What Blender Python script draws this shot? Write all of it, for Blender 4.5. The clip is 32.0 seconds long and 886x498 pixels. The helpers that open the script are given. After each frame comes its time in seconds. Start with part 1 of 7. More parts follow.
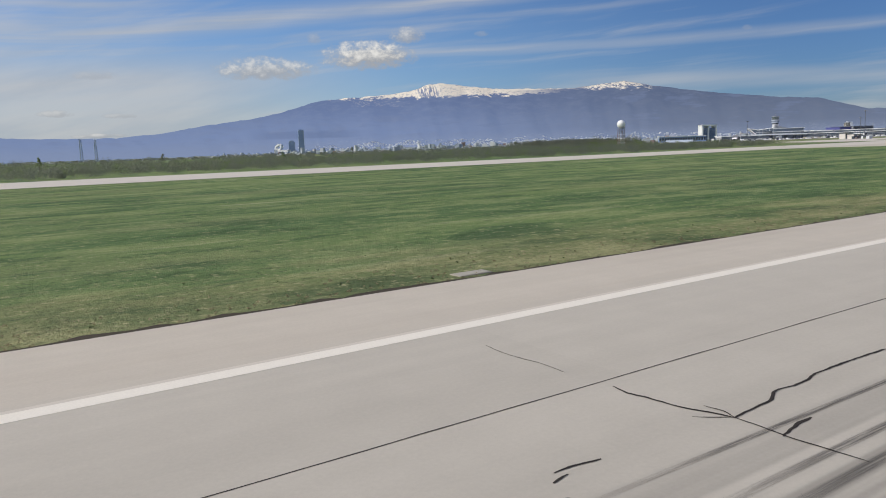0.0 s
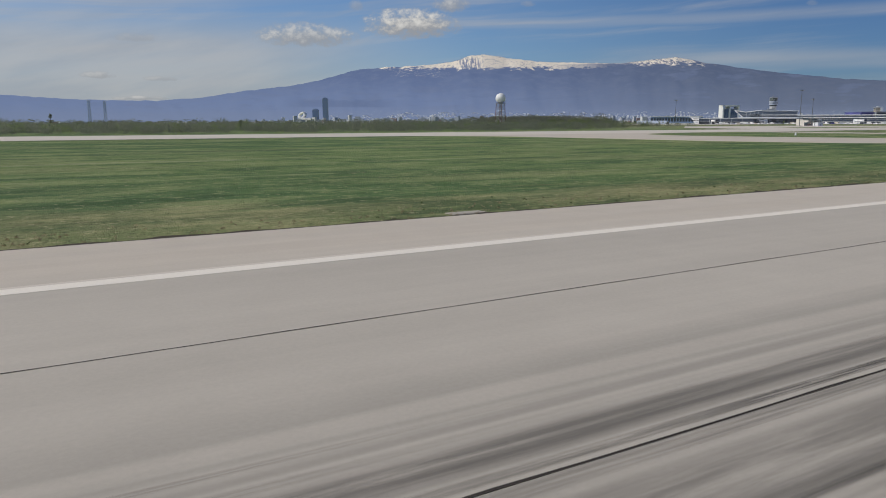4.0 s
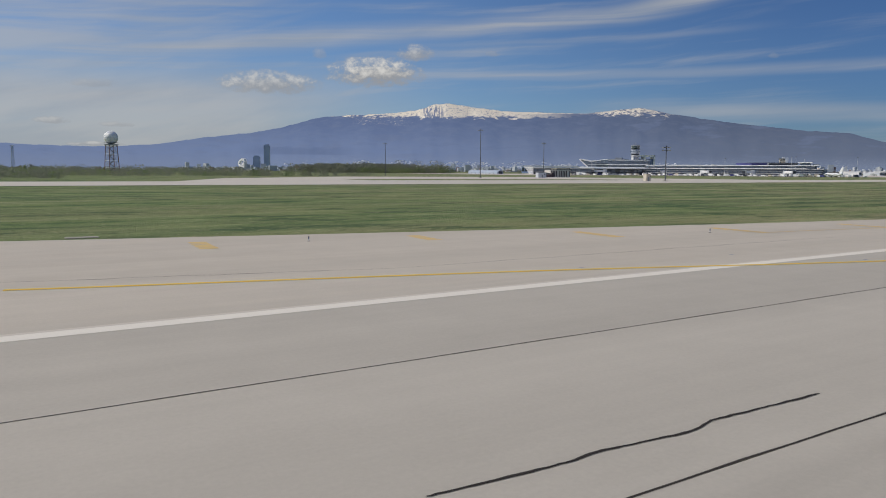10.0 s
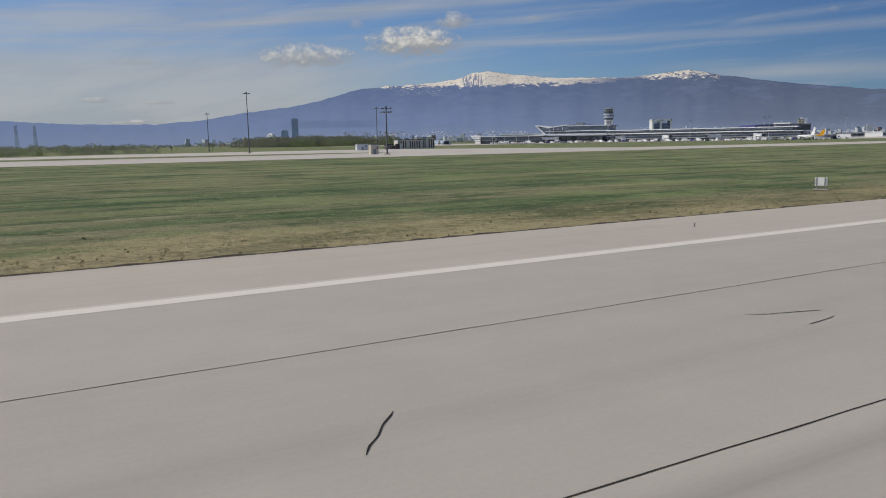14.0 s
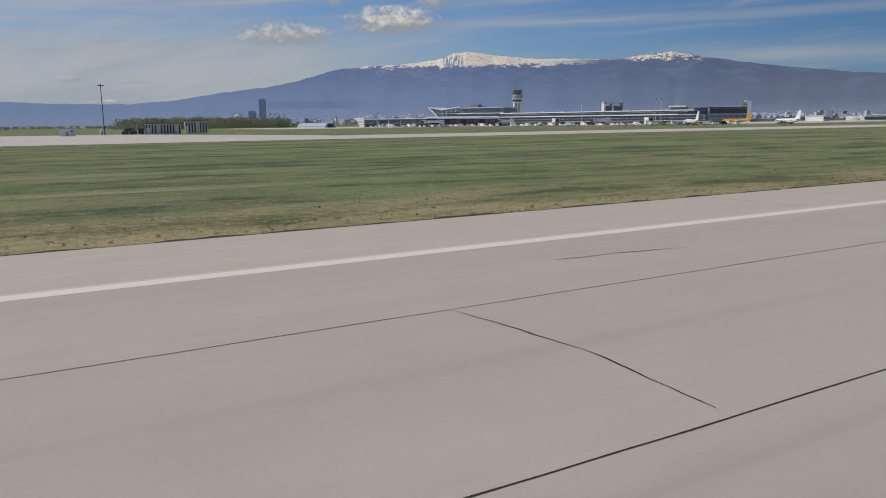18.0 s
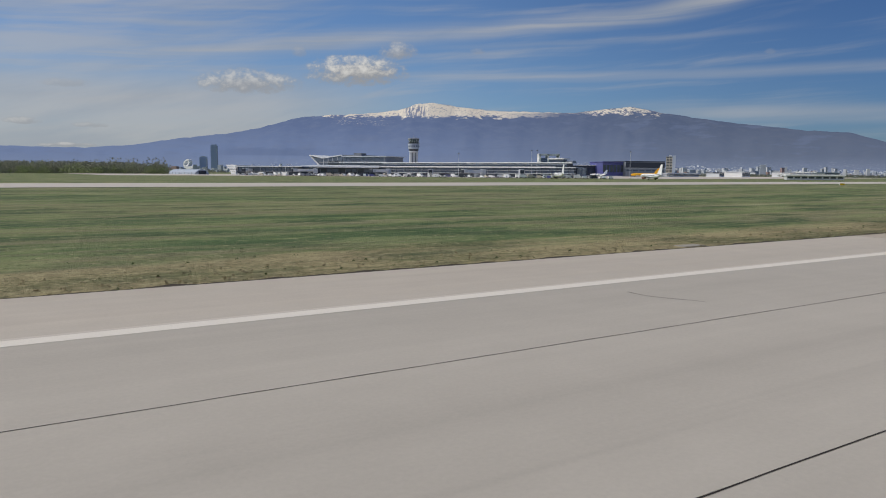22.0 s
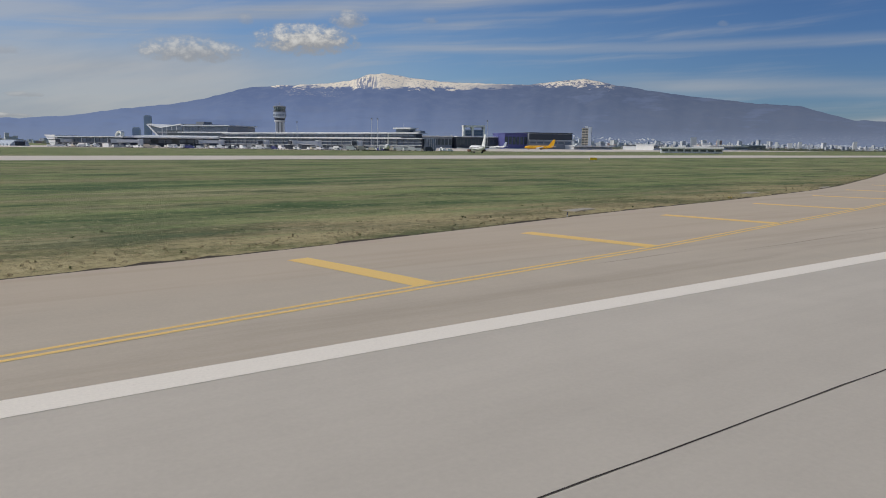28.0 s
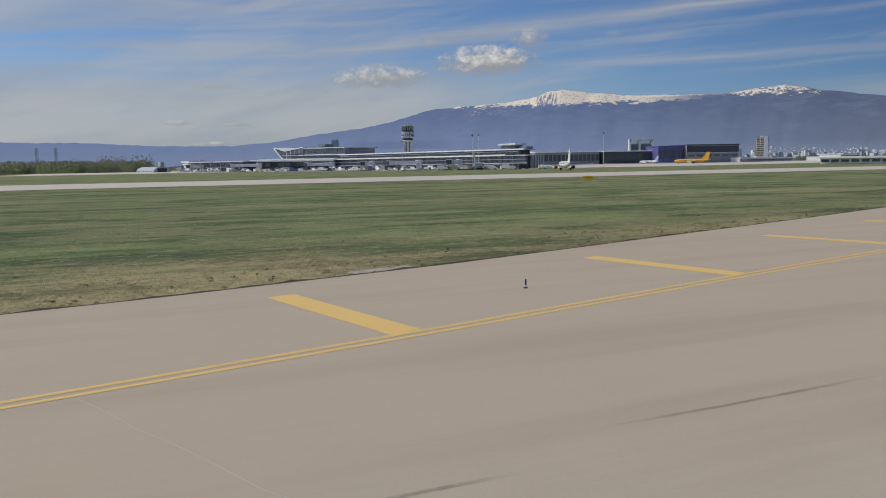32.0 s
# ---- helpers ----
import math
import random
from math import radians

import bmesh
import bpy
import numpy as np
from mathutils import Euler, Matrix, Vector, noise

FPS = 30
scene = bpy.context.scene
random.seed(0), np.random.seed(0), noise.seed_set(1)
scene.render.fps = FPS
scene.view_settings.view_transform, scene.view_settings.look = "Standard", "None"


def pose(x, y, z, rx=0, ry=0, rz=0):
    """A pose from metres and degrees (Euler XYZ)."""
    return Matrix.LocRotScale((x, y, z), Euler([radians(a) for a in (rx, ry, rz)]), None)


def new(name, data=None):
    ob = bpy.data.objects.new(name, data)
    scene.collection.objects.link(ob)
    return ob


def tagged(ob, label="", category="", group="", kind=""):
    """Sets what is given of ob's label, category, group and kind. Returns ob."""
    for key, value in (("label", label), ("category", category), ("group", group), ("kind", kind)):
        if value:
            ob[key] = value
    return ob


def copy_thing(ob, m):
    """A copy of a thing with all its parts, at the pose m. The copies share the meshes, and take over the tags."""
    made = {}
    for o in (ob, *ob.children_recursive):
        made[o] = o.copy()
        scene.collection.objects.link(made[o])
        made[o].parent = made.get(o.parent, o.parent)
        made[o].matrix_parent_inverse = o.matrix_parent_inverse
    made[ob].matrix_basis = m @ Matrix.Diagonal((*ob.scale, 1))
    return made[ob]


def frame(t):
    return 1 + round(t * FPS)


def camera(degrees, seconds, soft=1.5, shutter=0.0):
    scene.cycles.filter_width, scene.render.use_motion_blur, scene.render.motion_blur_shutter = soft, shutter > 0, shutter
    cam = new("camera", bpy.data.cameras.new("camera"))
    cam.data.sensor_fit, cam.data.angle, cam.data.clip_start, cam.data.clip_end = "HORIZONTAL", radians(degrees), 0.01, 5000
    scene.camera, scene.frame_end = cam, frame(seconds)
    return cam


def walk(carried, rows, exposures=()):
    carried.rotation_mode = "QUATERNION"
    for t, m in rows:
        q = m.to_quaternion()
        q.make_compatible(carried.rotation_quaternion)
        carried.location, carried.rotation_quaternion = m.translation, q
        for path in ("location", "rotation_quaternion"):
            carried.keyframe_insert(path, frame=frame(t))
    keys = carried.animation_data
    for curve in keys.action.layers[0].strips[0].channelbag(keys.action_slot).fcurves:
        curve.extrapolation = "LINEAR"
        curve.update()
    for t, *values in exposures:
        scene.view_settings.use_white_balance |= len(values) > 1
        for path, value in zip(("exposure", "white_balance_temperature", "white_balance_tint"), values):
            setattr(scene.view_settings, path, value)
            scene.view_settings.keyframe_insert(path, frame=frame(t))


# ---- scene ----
# The field is planned along the runway: x along it, y to its left from the middle of the white side line, in paces of UNIT metres.
# The runway bends very gently to the left (BEND is its radius in paces); what lies far off is drawn in towards it in scale.
LENS = 62.717
UNIT = 0.685
BEND = 13566.0

cam = camera(LENS, 32.0, soft=1.0)
PATH = [
    (0.0, 0.0, -13.31, 4.046, -34.141, -7.912, 1.976),
    (0.5, 19.75, -13.48, 3.902, -34.963, -9.245, 3.15),
    (1.0, 39.48, -13.59, 3.739, -35.692, -10.564, 2.416),
    (1.5, 59.17, -13.66, 3.562, -32.992, -10.742, 0.946),
    (2.0, 78.77, -13.67, 3.357, -30.933, -11.494, 1.704),
    (2.5, 98.24, -13.61, 3.129, -29.764, -14.074, 4.233),
    (3.0, 117.54, -13.5, 2.942, -29.342, -12.009, 3.016),
    (3.5, 136.63, -13.32, 2.866, -29.809, -10.382, 1.092),
    (5.5, 210.77, -12.0, 2.926, -27.688, -8.86, -1.819),
    (6.0, 228.72, -11.57, 2.934, -26.737, -8.355, -1.179),
    (6.5, 246.4, -11.1, 2.938, -26.571, -8.736, -0.726),
    (7.0, 263.83, -10.61, 2.941, -26.199, -9.224, -0.52),
    (7.5, 281.01, -10.08, 2.943, -25.436, -9.521, -0.449),
    (8.0, 297.91, -9.53, 2.945, -25.022, -9.248, -0.371),
    (8.5, 314.54, -8.97, 2.944, -26.604, -8.124, -0.295),
    (9.0, 330.85, -8.41, 2.939, -28.958, -6.725, -0.261),
    (9.5, 346.82, -7.85, 2.929, -30.349, -5.973, -0.389),
    (10.0, 362.5, -7.29, 2.919, -30.145, -6.165, -0.419),
    (10.5, 377.9, -6.71, 2.913, -29.947, -6.841, -0.62),
    (11.0, 393.06, -6.1, 2.912, -29.905, -7.83, -0.35),
    (11.5, 407.97, -5.46, 2.916, -29.434, -8.406, -0.222),
    (12.0, 422.61, -4.8, 2.921, -28.082, -8.164, -0.148),
    (12.5, 436.96, -4.13, 2.925, -26.384, -7.758, 0.076),
    (13.0, 451.0, -3.46, 2.927, -25.522, -7.692, 0.607),
    (13.5, 464.75, -2.79, 2.923, -25.906, -8.009, 0.69),
    (14.0, 478.2, -2.13, 2.92, -25.759, -8.442, 0.94),
    (14.5, 491.39, -1.47, 2.918, -25.478, -8.584, 1.24),
    (16.5, 541.48, 1.25, 2.929, -26.347, -9.175, 0.68),
    (17.0, 553.11, 1.93, 2.929, -26.483, -9.518, 0.668),
    (17.5, 564.37, 2.62, 2.926, -26.495, -9.615, 0.546),
    (18.0, 575.29, 3.3, 2.922, -26.215, -9.872, 0.64),
    (18.5, 585.88, 3.99, 2.921, -26.014, -9.862, 0.68),
    (19.0, 596.14, 4.69, 2.921, -25.93, -9.671, 0.546),
    (19.5, 606.11, 5.39, 2.92, -26.037, -9.414, 0.306),
    (20.0, 615.81, 6.08, 2.919, -25.983, -9.091, 0.031),
    (20.5, 625.2, 6.78, 2.918, -25.865, -8.788, -0.108),
    (21.0, 634.26, 7.46, 2.917, -25.88, -7.879, -0.064),
    (21.5, 643.01, 8.12, 2.913, -26.859, -6.705, -0.191),
    (22.0, 651.46, 8.79, 2.908, -28.358, -6.031, -0.432),
    (22.5, 659.65, 9.47, 2.9, -28.836, -6.141, -0.18),
    (23.0, 667.58, 10.19, 2.891, -28.918, -6.873, -0.085),
    (23.5, 675.27, 10.96, 2.881, -28.659, -8.106, 0.316),
    (24.0, 682.73, 11.8, 2.876, -28.602, -8.78, 0.57),
    (24.5, 689.98, 12.7, 2.883, -29.346, -8.872, 0.481),
    (25.0, 697.04, 13.64, 2.895, -28.932, -8.499, 0.598),
    (25.5, 703.95, 14.63, 2.906, -28.999, -8.26, 0.498),
    (26.0, 710.76, 15.63, 2.915, -30.118, -8.213, 0.019),
    (26.5, 717.54, 16.69, 2.919, -31.66, -8.01, -0.574),
    (28.5, 743.77, 21.69, 2.888, -30.424, -8.286, -0.511),
    (29.0, 750.51, 23.22, 2.894, -26.795, -7.938, -0.146),
    (29.5, 757.12, 24.9, 2.9, -23.64, -7.679, 0.235),
    (30.0, 763.58, 26.57, 2.903, -21.124, -6.968, 0.147),
    (30.5, 769.86, 28.09, 2.896, -19.189, -6.236, 0.004),
    (31.0, 776.22, 30.0, 2.876, -18.288, -6.079, 0.568),
    (31.5, 782.19, 31.91, 2.856, -17.693, -6.493, 0.264),
    (32.0, 787.82, 33.72, 2.861, -16.648, -6.709, 0.903)
]
walk(cam, [(t, pose(x, y, z, 90 + pitch, roll, yaw)) for t, x, y, z, yaw, pitch, roll in PATH],
     exposures=[(0.0, 0.15), (0.5, 0.02), (1.0, -0.13), (3.0, -0.13), (6.0, -0.13), (8.0, -0.08), (9.0, -0.12), (12.0, -0.16), (32.0, -0.16)])


def spot(x, y):
    """World x, y, turn and scale at a place of the field."""
    dy = y + 21.0
    s = min(max(x - 0.577 * dy, 0.0), 1150.0)
    dx = x - s
    a = s / BEND
    k = 1.0 / (1.0 + max((dx * dx + dy * dy) / max(abs(dy), 1.0) * (1 if dy > 0 else -1), -60.0) / BEND)
    if dy < 30:
        k = 1.0
    cx, cy = (BEND + 21) * math.sin(a), BEND - (BEND + 21) * math.cos(a)
    wx, wy = cx + k * (dx * math.cos(a) - dy * math.sin(a)), cy + k * (dx * math.sin(a) + dy * math.cos(a))
    return wx * UNIT, wy * UNIT, a, k * UNIT


def at(x, y, z=0.0, turn=0.0):
    """Pose of a thing on the field: turn in degrees from the runway's line."""
    wx, wy, a, k = spot(x, y)
    return Matrix.Translation((wx, wy, z * k)) @ Matrix.Rotation(a + radians(turn), 4, "Z") @ Matrix.Diagonal((k, k, k, 1))


# ---- light ----
SUN_TO = Vector((-0.905, 0.425, 0.90)).normalized()
world = bpy.data.worlds.new("world")
scene.world = world
world.use_nodes = True
wn, wl = world.node_tree.nodes, world.node_tree.links
sky = wn.new("ShaderNodeTexSky")
sky.sky_type = "NISHITA"
sky.sun_disc = False
sky.sun_elevation = math.asin(SUN_TO.z)
sky.sun_rotation = math.atan2(SUN_TO.x, SUN_TO.y)
sky.dust_density = 0.4
sky.ozone_density = 3.0


def build_sky():
    """High streaked veils and a few small heaped clouds in front of the blue."""
    def nd(kind, op=None):
        node = wn.new(kind)
        if op:
            node.operation = op
        return node

    def put(sock, v):
        if isinstance(v, (int, float)):
            sock.default_value = v
        elif isinstance(v, tuple):
            sock.default_value = (*v, 1.0) if len(v) == 3 else v
        else:
            wl.new(v, sock)

    def calc(op, a, b=0.0, c=0.0):
        node = nd("ShaderNodeMath", op)
        for i, v in enumerate((a, b, c)):
            put(node.inputs[i], v)
        return node.outputs[0]

    def ramp(v, lo, hi):
        node = nd("ShaderNodeMapRange")
        node.interpolation_type = "SMOOTHSTEP"
        put(node.inputs[0], v)
        node.inputs[1].default_value, node.inputs[2].default_value = lo, hi
        return node.outputs[0]

    def blend(f, a, b):
        node = nd("ShaderNodeMix")
        node.data_type = "RGBA"
        put(node.inputs[0], f)
        put(node.inputs[6], a)
        put(node.inputs[7], b)
        return node.outputs[2]

    def cloth(ax, ay, turn, scale, detail, rough, shift=0.0):
        comb = nd("ShaderNodeCombineXYZ")
        c, s = math.cos(turn), math.sin(turn)
        put(comb.inputs[0], calc("MULTIPLY", calc("ADD", calc("MULTIPLY", az, c), calc("MULTIPLY", el, s)), ax))
        put(comb.inputs[1], calc("ADD", calc("MULTIPLY", calc("SUBTRACT", calc("MULTIPLY", el, c), calc("MULTIPLY", az, s)), ay), shift))
        node = nd("ShaderNodeTexNoise")
        wl.new(comb.outputs[0], node.inputs["Vector"])
        node.inputs["Scale"].default_value, node.inputs["Detail"].default_value, node.inputs["Roughness"].default_value = scale, detail, rough
        return node.outputs[0]

    sep = nd("ShaderNodeSeparateXYZ")
    wl.new(nd("ShaderNodeTexCoord").outputs["Generated"], sep.inputs[0])
    az = calc("ADD", calc("MULTIPLY", calc("ARCTAN2", sep.outputs[0], sep.outputs[1]), 57.2958), math.degrees(550 / BEND))
    el = calc("MULTIPLY", calc("ARCSINE", sep.outputs[2]), 57.2958)
    scaled = nd("ShaderNodeVectorMath", "SCALE")
    wl.new(sky.outputs[0], scaled.inputs[0])
    scaled.inputs["Scale"].default_value = SKY_POWER
    tint = nd("ShaderNodeMix")
    tint.data_type, tint.blend_type = "RGBA", "MULTIPLY"
    tint.inputs[0].default_value = 1.0
    wl.new(scaled.outputs[0], tint.inputs[6])
    tint.inputs[7].default_value = (0.70, 0.86, 1.12, 1.0)
    deep = nd("ShaderNodeMix")
    deep.data_type, deep.blend_type = "RGBA", "MULTIPLY"
    wl.new(ramp(az, 22.0, 66.0), deep.inputs[0])
    wl.new(tint.outputs[2], deep.inputs[6])
    deep.inputs[7].default_value = (0.46, 0.54, 0.64, 1.0)
    col = deep.outputs[2]
    warp = cloth(0.05, 0.12, 0.0, 1.0, 3, 0.5)
    c1 = cloth(0.026, 0.36, radians(7), 1.4, 6, 0.54, calc("MULTIPLY", warp, 1.1))
    c2 = cloth(0.012, 0.50, radians(2), 2.0, 5, 0.50, calc("MULTIPLY", warp, 0.7))
    c3 = cloth(0.05, 0.24, radians(12), 1.3, 5, 0.56, 4.0)
    veil = calc("ADD", calc("MULTIPLY", c1, 0.50), calc("ADD", calc("MULTIPLY", c2, 0.34), calc("MULTIPLY", c3, 0.16)))
    left = ramp(az, 46.0, -6.0)
    low = ramp(el, 8.0, 1.0)
    cover = ramp(calc("ADD", veil, calc("ADD", calc("MULTIPLY", left, 0.16), calc("MULTIPLY", low, 0.08))), 0.49, 0.72)
    cover = calc("MULTIPLY", cover, 0.62)
    thread = calc("MULTIPLY_ADD", ramp(c2, 0.38, 0.62), 0.55, 0.45)

    def streak(az0, az1, el0, slope, width, power, sway):
        """A long drawn-out cirrus band between two bearings."""
        line = calc("MULTIPLY_ADD", calc("SUBTRACT", az, az0), slope, el0)
        d = calc("ADD", calc("SUBTRACT", el, line), calc("MULTIPLY", calc("SUBTRACT", warp, 0.5), sway))
        body = ramp(calc("ABSOLUTE", d), width, 0.0)
        ends = calc("MULTIPLY", ramp(az, az0 - 5.0, az0 + 4.0), ramp(az, az1 + 9.0, az1 - 3.0))
        return calc("MULTIPLY", calc("MULTIPLY", body, ends), calc("MULTIPLY", thread, power))

    for band in ((-2.0, 60.0, 7.3, 0.095, 1.15, 0.80, 2.0), (9.5, 17.0, 7.2, 0.33, 0.55, 0.50, 1.0), (27.0, 66.0, 7.25, 0.002, 0.60, 0.62, 0.8), (46.0, 72.0, 4.6, -0.03, 1.1, 0.50, 1.0),
                 (-20.0, 14.0, 11.6, -0.03, 1.5, 0.60, 2.0), (30.0, 50.0, 9.4, 0.03, 0.40, 0.30, 1.0)):
        cover = calc("MAXIMUM", cover, streak(*band))
    pale = calc("MULTIPLY", calc("MULTIPLY", ramp(az, 36.0, 14.0), ramp(el, 9.0, 5.0)), calc("MULTIPLY_ADD", c1, 0.5, 0.55))
    cover = calc("MINIMUM", calc("MAXIMUM", cover, pale), 0.86)
    col = blend(cover, col, blend(ramp(c3, 0.35, 0.65), (0.37, 0.40, 0.445), (0.47, 0.475, 0.485)))
    wl.new(col, wn["Background"].inputs[0])


SKY_POWER = 0.088
build_sky()
wn["Background"].inputs[1].default_value = 1.0
sun = new("sun", bpy.data.lights.new("sun", "SUN"))
sun.data.energy, sun.data.angle, sun.data.color = 3.0, radians(0.6), (1.0, 0.925, 0.80)
sun.rotation_mode = "QUATERNION"
sun.rotation_quaternion = SUN_TO.to_track_quat("Z", "Y")


# ---- materials ----
class Mat:
    """A small builder for node materials."""

    def __init__(self, name, rough=0.8, metal=0.0, spec=0.3):
        self.m = bpy.data.materials.new(name)
        self.m.use_nodes = True
        self.t = self.m.node_tree
        self.b = self.t.nodes["Principled BSDF"]
        self.b.inputs["Roughness"].default_value = rough
        self.b.inputs["Metallic"].default_value = metal
        self.b.inputs["Specular IOR Level"].default_value = spec

    def n(self, kind, **values):
        node = self.t.nodes.new(kind)
        for key, v in values.items():
            if key in ("operation", "blend_type", "data_type", "noise_dimensions", "feature", "interpolation_type", "uv_map"):
                if key == "operation":
                    node.operation = v
                elif key == "blend_type":
                    node.blend_type = v
                elif key == "data_type":
                    node.data_type = v
                elif key == "noise_dimensions":
                    node.noise_dimensions = v
                elif key == "feature":
                    node.feature = v
                elif key == "uv_map":
                    node.uv_map = v
                else:
                    node.interpolation_type = v
        return node

    def link(self, a, b):
        self.t.links.new(a, b)

    def value(self, socket, v):
        if isinstance(v, (int, float, tuple)):
            socket.default_value = v
        else:
            self.link(v, socket)

    def math(self, op, a, b=0.0, c=0.0, clamp=False):
        node = self.n("ShaderNodeMath", operation=op)
        node.use_clamp = clamp
        for i, v in enumerate((a, b, c)):
            self.value(node.inputs[i], v)
        return node.outputs[0]

    def coords(self, kind="Object", scale=(1, 1, 1), turn=0.0):
        tc = self.n("ShaderNodeTexCoord")
        mp = self.n("ShaderNodeMapping")
        mp.inputs["Scale"].default_value = scale
        mp.inputs["Rotation"].default_value = (0, 0, turn)
        self.link(tc.outputs[kind], mp.inputs[0])
        return mp.outputs[0]

    def noise(self, vec, scale, detail=4.0, rough=0.55):
        node = self.n("ShaderNodeTexNoise")
        self.link(vec, node.inputs["Vector"])
        node.inputs["Scale"].default_value = scale
        node.inputs["Detail"].default_value = detail
        node.inputs["Roughness"].default_value = rough
        return node.outputs[0]

    def step(self, v, lo, hi):
        node = self.n("ShaderNodeMapRange", interpolation_type="SMOOTHSTEP")
        self.value(node.inputs[0], v)
        node.inputs[1].default_value, node.inputs[2].default_value = lo, hi
        node.clamp = True
        return node.outputs[0]

    def mix(self, f, a, b, blend="MIX"):
        node = self.n("ShaderNodeMix", data_type="RGBA", blend_type=blend)
        self.value(node.inputs[0], f)
        for sock, v in ((node.inputs[6], a), (node.inputs[7], b)):
            self.value(sock, (*v, 1.0) if isinstance(v, tuple) and len(v) == 3 else v)
        return node.outputs[2]

    def color(self, c):
        self.value(self.b.inputs["Base Color"], (*c, 1.0) if isinstance(c, tuple) and len(c) == 3 else c)

    def let_through(self, color, share):
        """Thin leaves: part of the light shines through."""
        tr = self.n("ShaderNodeBsdfTranslucent")
        self.value(tr.inputs[0], color)
        mx = self.n("ShaderNodeMixShader")
        mx.inputs[0].default_value = share
        self.link(self.b.outputs[0], mx.inputs[1])
        self.link(tr.outputs[0], mx.inputs[2])
        self.link(mx.outputs[0], self.t.nodes["Material Output"].inputs[0])

    def bump(self, height, strength=0.3, distance=0.02):
        node = self.n("ShaderNodeBump")
        node.inputs["Strength"].default_value = strength
        node.inputs["Distance"].default_value = distance
        self.link(height, node.inputs["Height"])
        self.link(node.outputs[0], self.b.inputs["Normal"])


def plain(name, color, rough=0.6, metal=0.0, spread=0.12, scale=0.8, spec=0.3):
    """Painted, metal or plastic surfaces: a colour with soft soiling at two scales."""
    m = Mat(name, rough, metal, spec)
    v = m.coords("Object")
    big, fine = m.noise(v, scale, 3), m.noise(v, scale * 12, 5)
    f = m.math("MULTIPLY_ADD", m.math("ADD", big, fine), spread, 1.0 - spread)
    m.color(m.mix(1.0, color, f, "MULTIPLY"))
    return m.m


def make_concrete(name, base, rubber=False, brown=0.0, warm=False):
    m = Mat(name, 0.85, 0.0, 0.25)
    uv = m.coords("UV")
    oi = m.n("ShaderNodeObjectInfo")
    fine = m.noise(uv, 9.0, 6, 0.7)
    mid = m.noise(uv, 0.55, 4)
    broad = m.noise(m.coords("UV", (0.02, 0.25, 1)), 1.0, 4)
    sweep = m.noise(m.coords("UV", (0.05, 1.6, 1)), 1.0, 5)
    f = m.math("ADD", m.math("MULTIPLY", fine, 0.22), m.math("MULTIPLY", mid, 0.15))
    f = m.math("ADD", f, m.math("MULTIPLY", broad, 0.30))
    f = m.math("ADD", f, m.math("MULTIPLY", sweep, 0.12))
    f = m.math("ADD", f, m.math("MULTIPLY", oi.outputs["Random"], 0.05))
    f = m.math("ADD", f, 0.615)
    c = m.mix(1.0, base, f, "MULTIPLY")
    if brown:
        dirt = m.step(m.noise(m.coords("UV", (0.04, 0.5, 1)), 1.0, 4), 0.45, 0.7)
        c = m.mix(m.math("MULTIPLY", dirt, brown), c, (0.25, 0.195, 0.145))
    if warm:
        # rust coloured dust blown on to the outer side of the exit
        side = m.n("ShaderNodeSeparateXYZ")
        m.link(m.n("ShaderNodeTexCoord").outputs["UV"], side.inputs[0])
        dust = m.math("ADD", side.outputs[1], m.math("MULTIPLY_ADD", broad, 8.0, -4.0))
        c = m.mix(m.math("MULTIPLY", m.step(dust, 3.0, 12.0), 0.45), c, (0.505, 0.412, 0.308))
    if rubber:
        sep = m.n("ShaderNodeSeparateXYZ")
        m.link(m.n("ShaderNodeTexCoord").outputs["UV"], sep.inputs[0])
        x, y = sep.outputs[0], sep.outputs[1]
        lane = m.math("MULTIPLY", m.step(y, -9.5, -14.0), m.step(y, -36.0, -29.0))
        along = m.math("MULTIPLY", m.step(x, 470.0, 250.0), 1.0)
        s1 = m.noise(m.coords("UV", (0.010, 1.15, 1)), 1.0, 2, 0.5)
        s2 = m.noise(m.coords("UV", (0.03, 2.4, 1)), 1.0, 2, 0.5)
        streak = m.math("MULTIPLY", m.step(m.math("ADD", s1, m.math("MULTIPLY", s2, 0.5)), 0.60, 0.86), lane)
        streak = m.math("MULTIPLY", streak, along)
        c = m.mix(m.math("MULTIPLY", streak, 0.4), c, (0.045, 0.042, 0.04))
        late = m.math("MULTIPLY", m.step(x, 400.0, 700.0), m.step(y, -8.0, -15.0))
        s3 = m.step(m.noise(m.coords("UV", (0.012, 0.8, 1)), 1.0, 3), 0.5, 0.8)
        c = m.mix(m.math("MULTIPLY", m.math("MULTIPLY", late, s3), 0.35), c, (0.12, 0.11, 0.1))
    m.color(c)
    m.bump(m.math("ADD", fine, m.math("MULTIPLY", mid, 0.6)), 0.25, 0.01)
    return m.m


